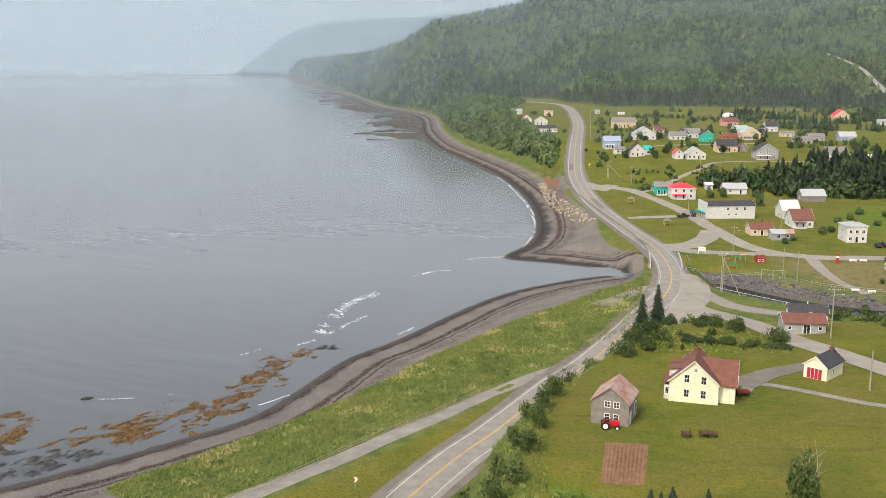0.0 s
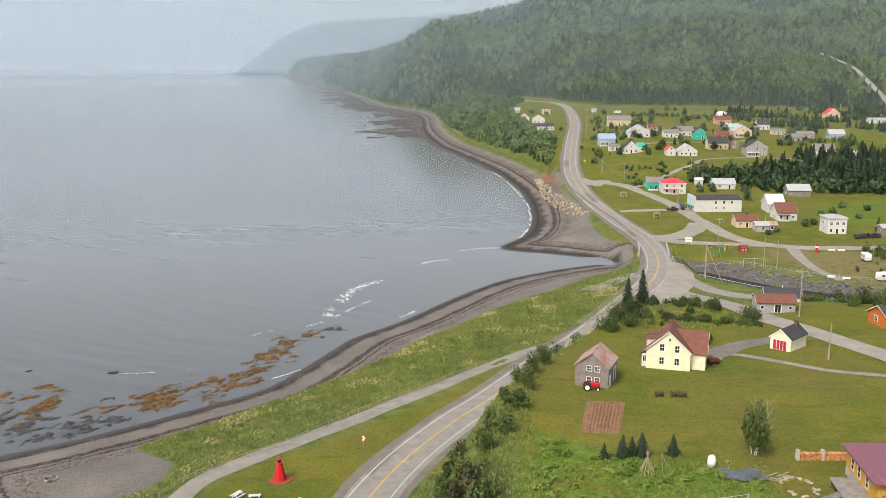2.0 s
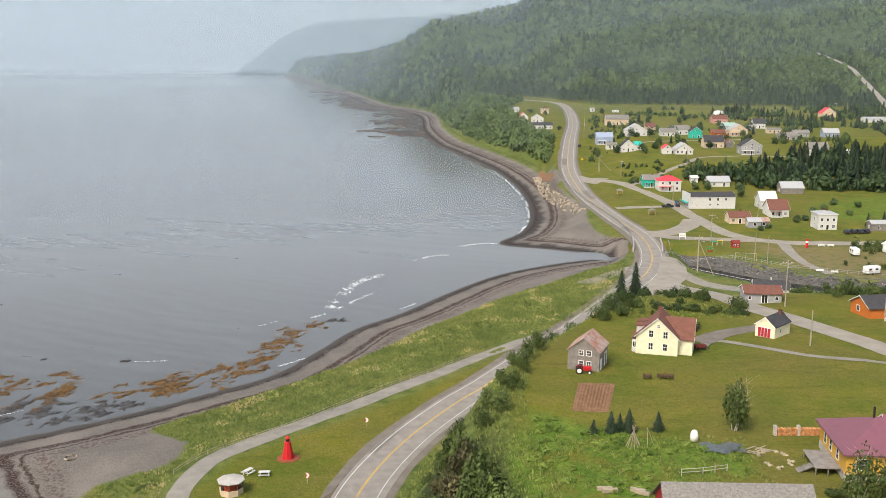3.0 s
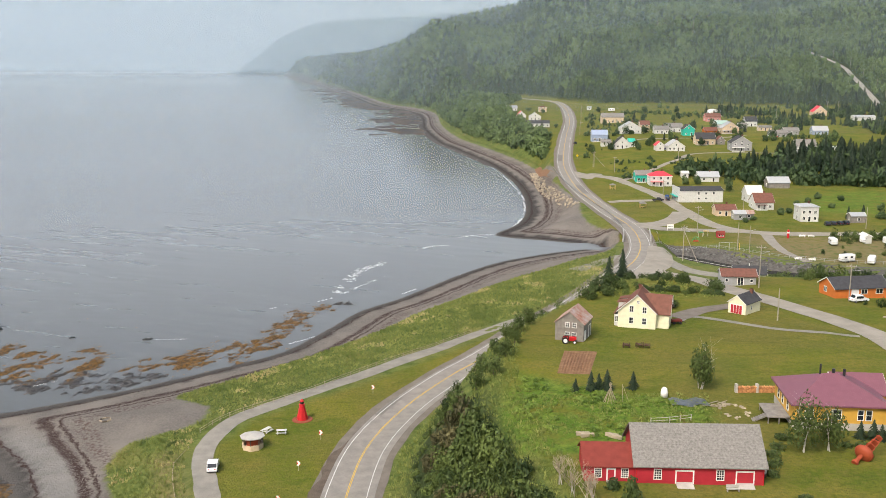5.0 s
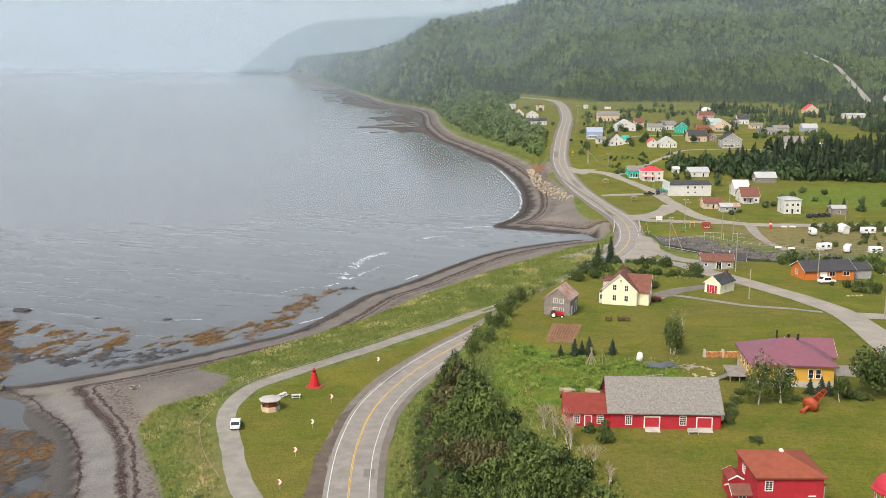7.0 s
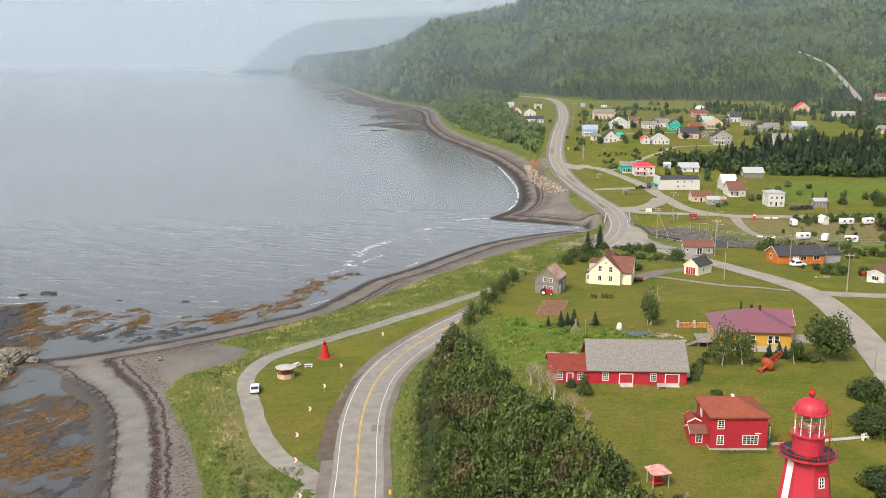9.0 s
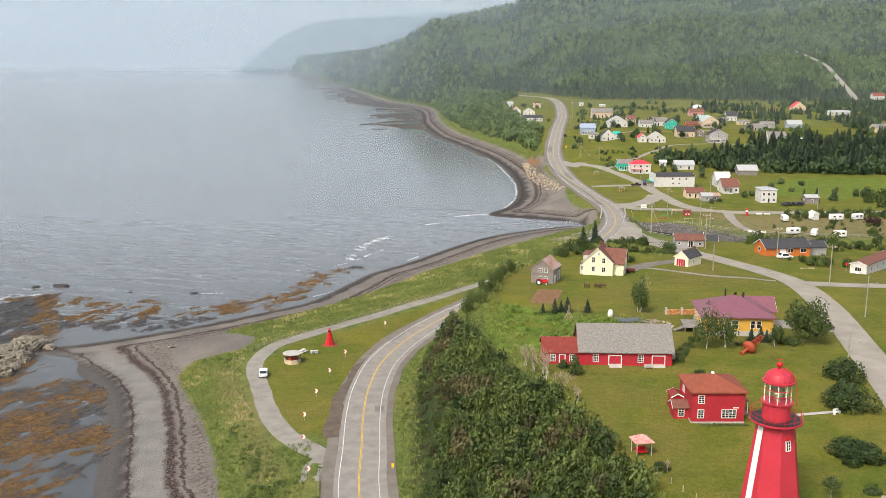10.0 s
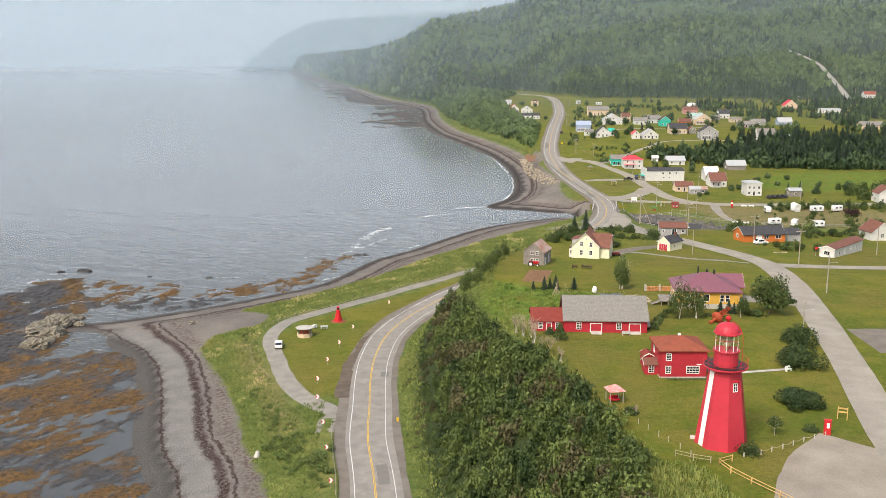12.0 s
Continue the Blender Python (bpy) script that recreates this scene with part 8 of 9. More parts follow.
for u in (-0.25, 3.2):
    part("pier", boxes((u - 0.22, -0.35, 0, u + 0.22, 0.35, 1.5), bevel=0.04), "birch", ob)

ob = thing("bean_poles", pose(27.5, 101.8, gz(27.5, 101.8)), "cone of bare wooden bean poles", "poles")
for k in range(12):
    a = k / 12 * 6.28
    part("pole", rod(bmesh.new(), (1.1 * math.cos(a), 1.1 * math.sin(a), -0.1), (-0.25 * math.cos(a), -0.25 * math.sin(a), 2.9 + 0.3 * math.sin(3 * k)), 0.045, 0.03, 5), "dead_wood", ob)
for s in (-0.6, 0.5):
    part("pole", rod(bmesh.new(), (2.6 + s, s * 0.8, -0.1), (1.9, 0, 2.9), 0.045, 0.03, 5), "dead_wood", ob)
ob = thing("covered_statue", pose(36.8, 104, gz(36.8, 104)), "white covered garden shape on the grass", "garden ornament")
part("cover", lathe(bmesh.new(), [(0.62, -0.05), (0.6, 0.8), (0.46, 1.35), (0.28, 1.55), (0.08, 1.6)], 12), "white_paint", ob, smooth=True)
ob = thing("pond_liner", pose(40.0, 100.8, gz(40, 100.8) + 0.05), "grey tarpaulin over a garden pond", "tarpaulin")
v, f = [], []
r = np.random.RandomState(12)
for j in range(12):
    for i in range(18):
        v.append((-3 + 6 * i / 17 + r.uniform(-0.1, 0.1), -1.6 + 3.2 * j / 11 + 0.5 * math.sin(i * 0.6), 0.12 + r.uniform(0, 0.14)))
i = (np.arange(11)[:, None] * 18 + np.arange(17)).ravel()
finish("sheet", mesh_from("sheet", v, np.stack([i, i + 1, i + 19, i + 18], -1)), "tarpaulin", ob)
rr = random.Random(3)
for k in range(26):
    a = rr.uniform(0, 6.28)
    x, y = 46.2 + 2.2 * math.cos(a) * rr.uniform(0.7, 1.1), 97.2 + 3.0 * math.sin(a) * rr.uniform(0.8, 1.1)
    ob = thing("garden_stone", pose(x, y, gz(x, y), rr.uniform(-20, 20), rr.uniform(-20, 20), rr.uniform(0, 360)), "pale rough stone edging the garden bed", "stone", "garden stones")
    bm = bmesh.new()
    bmesh.ops.create_icosphere(bm, subdivisions=1, radius=rr.uniform(0.2, 0.4))
    for q in bm.verts:
        q.co *= rr.uniform(0.75, 1.2)
    part("stone", bm, "pale_rock", ob)
for k in range(7):
    ob = thing("timber", pose(43 + 0.5 * k, 100.3 + rr.uniform(-1.2, 1.2), gz(43, 100) + 0.1, 0, 0, rr.uniform(-40, 60)), "loose grey board in the garden", "board", "loose boards")
    part("board", boxes((-1.2, -0.1, 0, 1.2, 0.1, 0.07)), "dead_wood", ob)
for x, y, a in ((21.0, 87.5, 0), (21.6, 86.9, 10), (25.2, 87.0, -25), (25.6, 86.3, -30)):
    ob = thing("timber", pose(x, y, gz(x, y) + 0.05, 0, 0, a), "grey boards stacked in the grass", "board", "loose boards")
    part("board", boxes((-1.0, -0.25, 0, 1.0, 0.25, 0.5), bevel=0.03), "dead_wood", ob)

# rusty sea buoy lying on the lawn
ob = thing("buoy", pose(58.6, 78.6, gz(58.6, 78.6) + 1.05, 0, 68, 35), "rusty orange sea buoy lying on its side", "buoy")
part("float", lathe(bmesh.new(), [(0.2, -0.7), (1.0, -0.55), (1.3, -0.2), (1.3, 0.2), (0.9, 0.6), (0.3, 0.75)], 20), "buoy", ob, smooth=True)
part("counterweight", lathe(bmesh.new(), [(0.45, -2.4), (0.5, -2.2), (0.3, -1.6), (0.3, -0.6)], 12), "buoy", ob)
for k in range(4):
    a = k / 4 * 6.28318
    part("strut", rod(bmesh.new(), (0.75 * math.cos(a), 0.75 * math.sin(a), 0.5), (0.42 * math.cos(a), 0.42 * math.sin(a), 3.9), 0.06), "buoy", ob)
for zz in (1.6, 2.6, 3.7):
    part("ring", lathe(bmesh.new(), [(0.72 - 0.09 * zz, zz), (0.8 - 0.09 * zz, zz), (0.8 - 0.09 * zz, zz + 0.12), (0.72 - 0.09 * zz, zz + 0.12)], 10), "buoy", ob)

# little red gazebo
ob = thing("gazebo", pose(28.9, 33.2, gz(28.9, 33.2), 0, 0, 12), "small open gazebo with faded red roof", "gazebo")
for s in (-1.15, 1.05):
    for q in (-1.0, 0.9):
        part("post", boxes((s, q, -0.2, s + 0.1, q + 0.1, 2.1)), "birch", ob)
bm = bmesh.new()
lathe(bm, [(1.95, 2.05), (1.95, 2.15), (0.08, 3.0)], 4, turn=radians(45))
part("roof", bm, "faded_red", ob)
part("bench", boxes((-0.8, -0.5, 0.35, 0.8, 0.5, 0.5), (-0.8, 0.4, 0.5, 0.8, 0.5, 0.95)), "red_paint", ob)

ob = thing("information_booth", pose(58.5, 19.9, gz(58.5, 19.9), 0, 0, -10), "narrow red information pillar with white panel", "booth")
part("pillar", boxes((-0.5, -0.25, -0.1, 0.5, 0.25, 2.3), bevel=0.04), "red_paint", ob)
part("panel", boxes((-0.15, -0.29, 1.1, 0.25, -0.25, 1.9)), "white_paint", ob)
part("roof", boxes((-0.56, -0.31, 2.3, 0.56, 0.31, 2.38), bevel=0.02), "red_paint", ob)
ob = thing("sign_frame", pose(63.4, 26.2, gz(63.4, 26.2), 0, 0, -20), "yellow wooden sign frame by the road", "sign")
for s in (-0.75, 0.65):
    part("post", boxes((s, -0.06, -0.2, s + 0.12, 0.06, 2.1)), "new_wood", ob)
for zz in (1.1, 1.7):
    part("board", boxes((-0.75, -0.08, zz, 0.75, -0.04, zz + 0.25)), "new_wood", ob)

# barrels, propane tank beside the barn
ob = thing("tank", pose(42.9, 73.5, gz(42.9, 73.5)), "pale grey fuel tank against the barn", "tank")
part("vessel", boxes((-0.4, -0.7, 0.5, 0.4, 0.7, 1.5), bevel=0.2), "concrete", ob)
for s in (-0.5, 0.4):
    part("leg", boxes((-0.3, s, 0, 0.3, s + 0.08, 0.55)), "dark_metal", ob)
ob = thing("recycling_bin", pose(97.2, 181, gz(97.2, 181)), "blue wheeled bin before the orange house", "bin")
part("body", boxes((-0.5, -0.4, 0, 0.5, 0.4, 1.1), bevel=0.05), "car_blue", ob)
ob = thing("stop_sign", pose(109.5, 156.2, gz(109.5, 156.2)), "red stop sign on a post", "road sign")
part("post", rod(bmesh.new(), (0, 0, -0.3), (0, 0, 2.6), 0.05), "steel", ob)
sg = part("plate", lathe(bmesh.new(), [(0.42, 0), (0.42, 0.03)], 8, turn=radians(22.5)), "sign_red", ob)
sg.matrix_local = pose(0, -0.06, 2.3, 90, 0, 0)

# boulders in the meadow, white stones by the drive
for x, y, s in ((124.5, 121.5, 0.9), (99, 160, 0.4), (100.2, 160.3, 0.35), (101.5, 160.6, 0.4), (102.6, 161, 0.35)):
    ob = thing("boulder", pose(x, y, gz(x, y)), "pale rounded boulder on the grass", "boulder", "boulders")
    bm = bmesh.new()
    bmesh.ops.create_icosphere(bm, subdivisions=2, radius=s)
    for q in bm.verts:
        q.co = Vector((q.co.x * 1.2, q.co.y, q.co.z * 0.8)) * rr.uniform(0.88, 1.1)
    part("stone", bm, "pale_rock", ob)


# ---- village green and playground ----
def post_gazebo(x, y):
    ob = thing("picnic_shelter", pose(x, y, gz(x, y)), "small wooden picnic shelter on the green", "shelter", "picnic shelters")
    for s in (-1.3, 1.2):
        for q in (-1.1, 1.0):
            part("post", boxes((s, q, -0.2, s + 0.12, q + 0.12, 2.2)), "new_wood", ob)
    part("roof", lathe(bmesh.new(), [(2.1, 2.15), (2.1, 2.25), (0.1, 3.0)], 4, turn=radians(45)), "shingle_grey", ob)
    part("table", boxes((-0.8, -0.4, 0.68, 0.8, 0.4, 0.75), (-0.1, -0.1, 0, 0.1, 0.1, 0.7)), "new_wood", ob)


post_gazebo(86.2, 431)
post_gazebo(90.8, 379.6)
ob = thing("notice_board", pose(90.9, 327, gz(90.9, 327)), "white village notice board on two posts", "sign")
for s in (-1.2, 1.1):
    part("post", boxes((s, -0.06, -0.2, s + 0.12, 0.06, 2.2)), "white_paint", ob)
part("panel", boxes((-1.3, -0.1, 0.9, 1.3, -0.06, 2.5)), "white_paint", ob)
part("text_bar", boxes((-0.9, -0.12, 1.6, 0.9, -0.1, 1.75)), "dark_metal", ob)
ob = thing("swing_set", pose(103.5, 290.5, gz(103.5, 290.5), 0, 0, -12), "pale metal swing frame", "swing set", "playground")
part("beam", rod(bmesh.new(), (-3.5, 0, 2.6), (3.5, 0, 2.6), 0.06), "steel", ob)
for u in (-3.5, 0, 3.5):
    for s in (-0.9, 0.9):
        part("leg", rod(bmesh.new(), (u, 0, 2.6), (u, s, -0.1), 0.05), "sign_yellow" if u == 3.5 and s < 0 else "steel", ob)
ob = thing("playhouse", pose(106.8, 312, gz(106.8, 312)), "small dark red wooden playhouse", "playhouse", "playground")
gable_body(ob, -1.3, 0, 2.6, 2.4, 1.6, 0.8, "x", "red_wood", "roof_brownred", 0.25, trim=False, sink=0.2)
window(ob, pose(-0.6, 0, 0.6, 0, 0, 180), 0.5, 0.5, 1, 1)
window(ob, pose(0.6, 0, 0.6, 0, 0, 180), 0.5, 0.5, 1, 1)
ob = thing("climbing_dome", pose(95.4, 305, gz(95.4, 305)), "small green and orange climbing frame", "climbing frame", "playground")
for k in range(6):
    a = k / 6 * 6.28318
    bm = bmesh.new()
    for j in range(6):
        u, v = j / 6 * 1.5708, (j + 1) / 6 * 1.5708
        rod(bm, (1.5 * math.cos(u) * math.cos(a), 1.5 * math.cos(u) * math.sin(a), 1.9 * math.sin(u)), (1.5 * math.cos(v) * math.cos(a), 1.5 * math.cos(v) * math.sin(a), 1.9 * math.sin(v)), 0.06, n=5)
    part("bar", bm, "sign_green", ob)
part("panel", boxes((-1.0, -0.2, 0.0, 1.0, 0.1, 0.6), bevel=0.03), "buoy", ob)
for x, y, c in ((99.5, 314, "sign_green"), (102, 316, "sign_yellow")):
    ob = thing("play_frame", pose(x, y, gz(x, y)), "small metal play frame", "play frame", "playground")
    for s in (-0.8, 0.8):
        part("ladder", rod(rod(bmesh.new(), (s, -0.4, 0), (s, 0, 1.9), 0.05), (s, 0.4, 0), (s, 0, 1.9), 0.05), "birch", ob)
    part("top", boxes((-1, -0.35, 1.8, 1, 0.35, 2.0), bevel=0.03), c, ob)
ob = thing("wayside_marker", pose(132.3, 311.8, gz(132.3, 311.8)), "tall red and white painted marker", "marker")
part("body", lathe(bmesh.new(), [(0.5, 0), (0.45, 3.2), (0.1, 3.4)], 8), "red_paint", ob)
part("band", lathe(bmesh.new(), [(0.52, 1.9), (0.52, 2.5)], 8), "white_paint", ob)
for x, y in ((138.2, 313), (141.6, 312.9), (122, 273), (126, 271)):
    ob = thing("bench", pose(x, y, gz(x, y), 0, 0, -4), "white slatted bench beside the street", "bench", "village benches")
    for k in range(3):
        part("slat", boxes((-1.2, -0.25 + 0.18 * k, 0.42, 1.2, -0.1 + 0.18 * k, 0.48)), "white_paint", ob)
    for k in range(2):
        part("slat", boxes((-1.2, 0.28, 0.55 + 0.2 * k, 1.2, 0.33, 0.7 + 0.2 * k)), "white_paint", ob)
    for s in (-1.0, 0.9):
        part("leg", boxes((s, -0.2, 0, s + 0.1, 0.3, 0.42)), "concrete", ob)
ob = thing("yellow_road_sign", pose(82, 530, gz(82, 530)), "yellow diamond warning sign", "road sign")
part("post", rod(bmesh.new(), (0, 0, -0.3), (0, 0, 2.2), 0.05), "steel", ob)
sg = part("plate", boxes((-0.6, -0.6, 0, 0.6, 0.6, 0.03)), "sign_yellow", ob)
sg.matrix_local = pose(0, -0.07, 2.2, 90, 45, 0)

# bridge over the river mouth
br = thing("bridge", Matrix.Identity(4), "low concrete road bridge over the river mouth", "bridge", kind="structure")
for s, nm in ((-4.9, "parapet"), (5.2, "parapet")):
    q = spline([(72, 300, 6), (74.6, 312, 6), (76.8, 325, 6)], 2)
    d = np.gradient(q[:, :2], axis=0)
    d /= np.linalg.norm(d, axis=1)[:, None]
    bm = bmesh.new()
    prev = None
    for k in range(len(q)):
        cx, cy = q[k, 0] + d[k, 1] * s, q[k, 1] - d[k, 0] * s
        ring = [bm.verts.new((cx + d[k, 1] * o, cy - d[k, 0] * o, zz)) for o, zz in ((-0.2, 2.0), (0.2, 2.0), (0.2, 6.75), (-0.2, 6.75))]
        if prev:
            for i in range(4):
                bm.faces.new((prev[i], prev[(i + 1) % 4], ring[(i + 1) % 4], ring[i]))
        else:
            bm.faces.new(ring[::-1])
        prev = ring
    bm.faces.new(prev)
    bmesh.ops.recalc_face_normals(bm, faces=bm.faces)
    part(nm, bm, "concrete", br)
# river water
q = spline(RIVER, 3)
q[:, 2] += 0.05
q = q[q[:, 0] > 78]
ribbon("water", [tuple(p) for p in q[::3]], -5.6, 5.6, 0.0, "river", "dark shallow river below a stone bank", "water")
rw = ribbon("retaining_wall", [(84, 286, 3.4), (93, 272, 3.9), (102, 259, 4.4)], -0.25, 0.25, 0.0, "concrete", "pale concrete wall on the river bank", "wall")


# ---- stones ----
def stone_mesh(seed):
    r = random.Random(seed)
    bm = bmesh.new()
    bmesh.ops.create_icosphere(bm, subdivisions=1, radius=1.0)
    for q in bm.verts:
        q.co = Vector((q.co.x * 1.2, q.co.y, q.co.z * 0.75)) * r.uniform(0.72, 1.2)
    mm = bpy.data.meshes.new("boulder")
    bm.to_mesh(mm)
    bm.free()
    return mm


def rock_bank(name, label, pts, mat, count, width, size, seed):
    """A bank of quarried stones along a line."""
    ob = thing(name, Matrix.Identity(4), label, "rock bank", kind="structure")
    ms = [stone_mesh(seed + k) for k in range(6)]
    for mm in ms:
        mm.materials.append(M[mat])
    p = spline(pts, 1.0)
    r = random.Random(seed)
    xs, ys = [], []
    for k in range(count):
        b = p[int((k + r.random()) / count * (len(p) - 0.01))]
        xs.append(b[0] + r.uniform(-width, width))
        ys.append(b[1] + r.uniform(-1, 1))
    zs = surface(np.array(xs), np.array(ys))
    for k in range(count):
        st = new("boulder", ms[r.randrange(6)])
        st.parent = ob
        s = size * r.uniform(0.6, 1.35)
        st.matrix_local = pose(xs[k], ys[k], zs[k] + s * 0.25, r.uniform(0, 40), r.uniform(0, 40), r.uniform(0, 360)) @ Matrix.Scale(s, 4)


rock_bank("rock_armour", "pale quarried boulders protecting the road", [(62, 392), (59, 415), (57, 440), (55.5, 470), (56, 510), (57, 545)], "pale_rock", 300, 2.4, 0.6, 900)
rock_bank("river_bank", "grey broken stone lining the river", [(82, 306), (91, 299), (99, 288), (107, 278), (117, 268), (128, 262)], "grey_rock", 300, 2.8, 0.5, 920)
ribbon("river_bank", [(80, 309), (91, 299), (99, 288), (107, 278), (117, 268), (128, 262), (150, 257)], -3.8, 3.6, 0.12, "bank_rock", "dark broken rock under the bank", "rock bank", flatz=False, wobble=0.5, step=1.0)


# ---- rocks, weed and surf ----
def weed_material():
    m = material("rockweed", (0.155, 0.083, 0.022), 0.6, 0.4, 0.7, 0.9, 0.16, other=(0.04, 0.026, 0.012), spec=0.3)
    nt = m.node_tree
    nt.nodes["Map Range"].inputs[1].default_value, nt.nodes["Map Range"].inputs[2].default_value = 0.6, 0.84
    b = nt.nodes["Principled BSDF"]
    at = nt.nodes.new("ShaderNodeAttribute")
    at.attribute_name = "tone"
    mix = nt.nodes.new("ShaderNodeMix")
    mix.data_type = "RGBA"
    src = b.inputs["Base Color"].links[0].from_socket
    nt.links.new(at.outputs["Fac"], mix.inputs[0])
    nt.links.new(src, mix.inputs[6])
    bare = nt.nodes.new("ShaderNodeValToRGB")
    bare.color_ramp.elements[0].position, bare.color_ramp.elements[0].color = 0.36, (0.02, 0.019, 0.019, 1)
    bare.color_ramp.elements[1].position, bare.color_ramp.elements[1].color = 0.7, (0.095, 0.091, 0.089, 1)
    streak = nt.nodes.new("ShaderNodeTexNoise")
    streak.inputs["Scale"].default_value = 0.9
    streak.inputs["Detail"].default_value = 7
    streak.inputs["Roughness"].default_value = 0.7
    nt.links.new(nt.nodes["Texture Coordinate"].outputs["Object"], streak.inputs["Vector"])
    nt.links.new(streak.outputs["Fac"], bare.inputs[0])
    nt.links.new(bare.outputs[0], mix.inputs[7])
    nt.links.new(mix.outputs[2], b.inputs["Base Color"])
    return m


M["rockweed"] = weed_material()


def fbm(x, y, size, seed, stretch=2.2, turn=1.1):
    """Streaky unevenness at several scales, drawn out along the rock's strata."""
    c, s = math.cos(turn), math.sin(turn)
    u, v = (x * c + y * s) / stretch, -x * s + y * c
    return 1.15 * (0.38 * patches(u, v, size * 0.55, seed) + 0.36 * patches(u, v, size * 0.25, seed + 1) + 0.42 * patches(u, v, size * 0.11, seed + 2) + 0.26 * patches(u, v, size * 0.05, seed + 3))


def reef(x0, x1, y0, y1, step, height, tone, label, name="reef", category="reef", mat="rockweed"):
    """A rocky shoal; only what comes near or over the water is kept."""
    gx_, gy_ = np.arange(x0, x1, step), np.arange(y0, y1, step)
    X_, Y_ = np.meshgrid(gx_, gy_)
    r = np.random.RandomState(7)
    xx = X_.ravel() + r.uniform(-0.25, 0.25, X_.size) * step
    yy = Y_.ravel() + r.uniform(-0.25, 0.25, X_.size) * step
    zz = height(xx, yy) + r.normal(0, 0.05, xx.size)
    n_x = len(gx_)
    i = (np.arange(len(gy_) - 1)[:, None] * n_x + np.arange(n_x - 1)).ravel()
    f = np.stack([i, i + 1, i + n_x + 1, i + n_x], -1)
    f = f[zz[f].max(1) > -0.06]
    used = np.unique(f)
    back = np.zeros(xx.size, int)
    back[used] = np.arange(len(used))
    ob = finish(name, mesh_from(name, np.stack([xx, yy, zz], -1)[used], back[f], tone(xx, yy, zz)[used]), mat)
    tagged(ob, label, category, kind="stuff")


def crags(x, y, seed):
    """Sharp broken ridges at several scales, drawn out along the strata."""
    c, s = math.cos(1.1), math.sin(1.1)
    u, v = (x * c + y * s) / 2.4, -x * s + y * c
    out = 0
    for k, (size, a) in enumerate(((3.4, 0.5), (1.7, 0.36), (0.85, 0.24))):
        out = out + a * (1 - 2.4 * np.abs(patches(u, v, size, seed + k)))
    return out


def lagoon_height(x, y):
    d = from_shore(x, y)
    c, s = math.cos(0.95), math.sin(0.95)
    u, v = (x * c + y * s) / 1.9, -x * s + y * c
    n = 0.75 * patches(u, v, 5.5, 31) + 0.5 * patches(u, v, 2.1, 32) + 0.3 * patches(u, v, 0.9, 33) + 0.2 * patches(x, y, 15, 37)
    bias = np.interp(d, [-60, -35, -20, -13, -6, -3], [0.3, 0.26, 0.16, 0.02, -0.12, -0.7])
    out = np.clip((y - 112) / 12, 0, 1) * 0.5
    return 0.5 * (n + bias - out * (x > -96)) + 0.09 * crags(x, y, 35)


# clumps of weed and bare rock off the northern beach: centre and half widths
WEED = [(-70.8, 175.7, 3.6, 3.6), (-62, 179, 6, 7), (-52.6, 185.5, 5.5, 7), (-45, 192, 4, 7.5), (-43.5, 203, 3.4, 8.5), (-41.5, 218, 3, 8.5), (-35.2, 228.6, 3, 3.6), (-37, 207, 1.5, 3.4), (-89, 185, 3, 4), (-84, 178, 2.4, 5),
        (-110, 188, 2.4, 4.5), (-100, 169, 6.5, 6.5), (-102.7, 182, 2.4, 3.4), (-97.7, 182, 3, 3), (-89.5, 183, 2.4, 5), (-86.3, 170, 1.9, 7), (-95, 164, 4, 3)]
BARE = [(-105, 161, 4.5, 3), (-99, 161, 4.5, 2.6), (-92.7, 161, 5, 3.4), (-89, 167, 3.4, 4.4), (-80, 163, 5.5, 3.4), (-74, 163, 4.5, 3.4), (-78, 158, 5.5, 3), (-69, 166, 4.5, 2.8), (-84, 160, 4.5, 2.6), (-30, 234, 2.4, 2)]


def clump(x, y, spots):
    e = np.full(x.shape, -2.0)
    for cx, cy, a, b in spots:
        e = np.maximum(e, 1 - np.hypot((x - cx) / a, (y - cy) / b))
    return e


def strip_height(x, y):
    e = np.maximum(clump(x, y, WEED), 0.8 * clump(x, y, BARE))
    return 0.3 * np.clip(e * 1.5, -1.7, 0.35) + 0.5 * (fbm(x, y, 5, 41, 1.5, 0.9) - 0.04) + 0.2 * crags(x, y, 45) - 0.05


def strip_tone(x, y, z):
    return np.clip(0.6 + 1.3 * (clump(x, y, BARE) - clump(x, y, WEED)) + 1.5 * fbm(x, y, 4, 64, 1.5, 0.9) + 0.5 * patches(x, y, 0.9, 65), 0, 1)


OUTLINE = [(-150, 150), (-142, 170), (-131, 178), (-135, 190), (-127, 193), (-120.8, 196), (-113, 180), (-107.5, 164), (-103, 154.5), (-101, 140), (-101.5, 131), (-99, 121), (-100.4, 114), (-103, 107.5), (-104, 99), (-150, 95)]


def outcrop_height(x, y):
    e = signed(x, y, OUTLINE)
    n = fbm(x, y, 12, 51, 2.2, 1.1)
    return np.clip(e / 7, -1, 0.5) * 0.7 + 0.35 * n + 0.62 * crags(x, y, 57) * np.clip(0.4 + e / 6, 0.2, 1)


def outcrop_tone(x, y, z):
    e = signed(x, y, OUTLINE)
    weed = patches(x, y, 6, 65) + 0.6 * patches(x, y, 1.6, 66) + np.interp(e, [0, 4, 9], [0.5, 0.1, -0.5]) + 0.6 * np.exp(-(((x + 116) / 5) ** 2 + ((y - 178) / 14) ** 2))
    return np.clip(0.75 - 1.3 * weed, 0, 1)


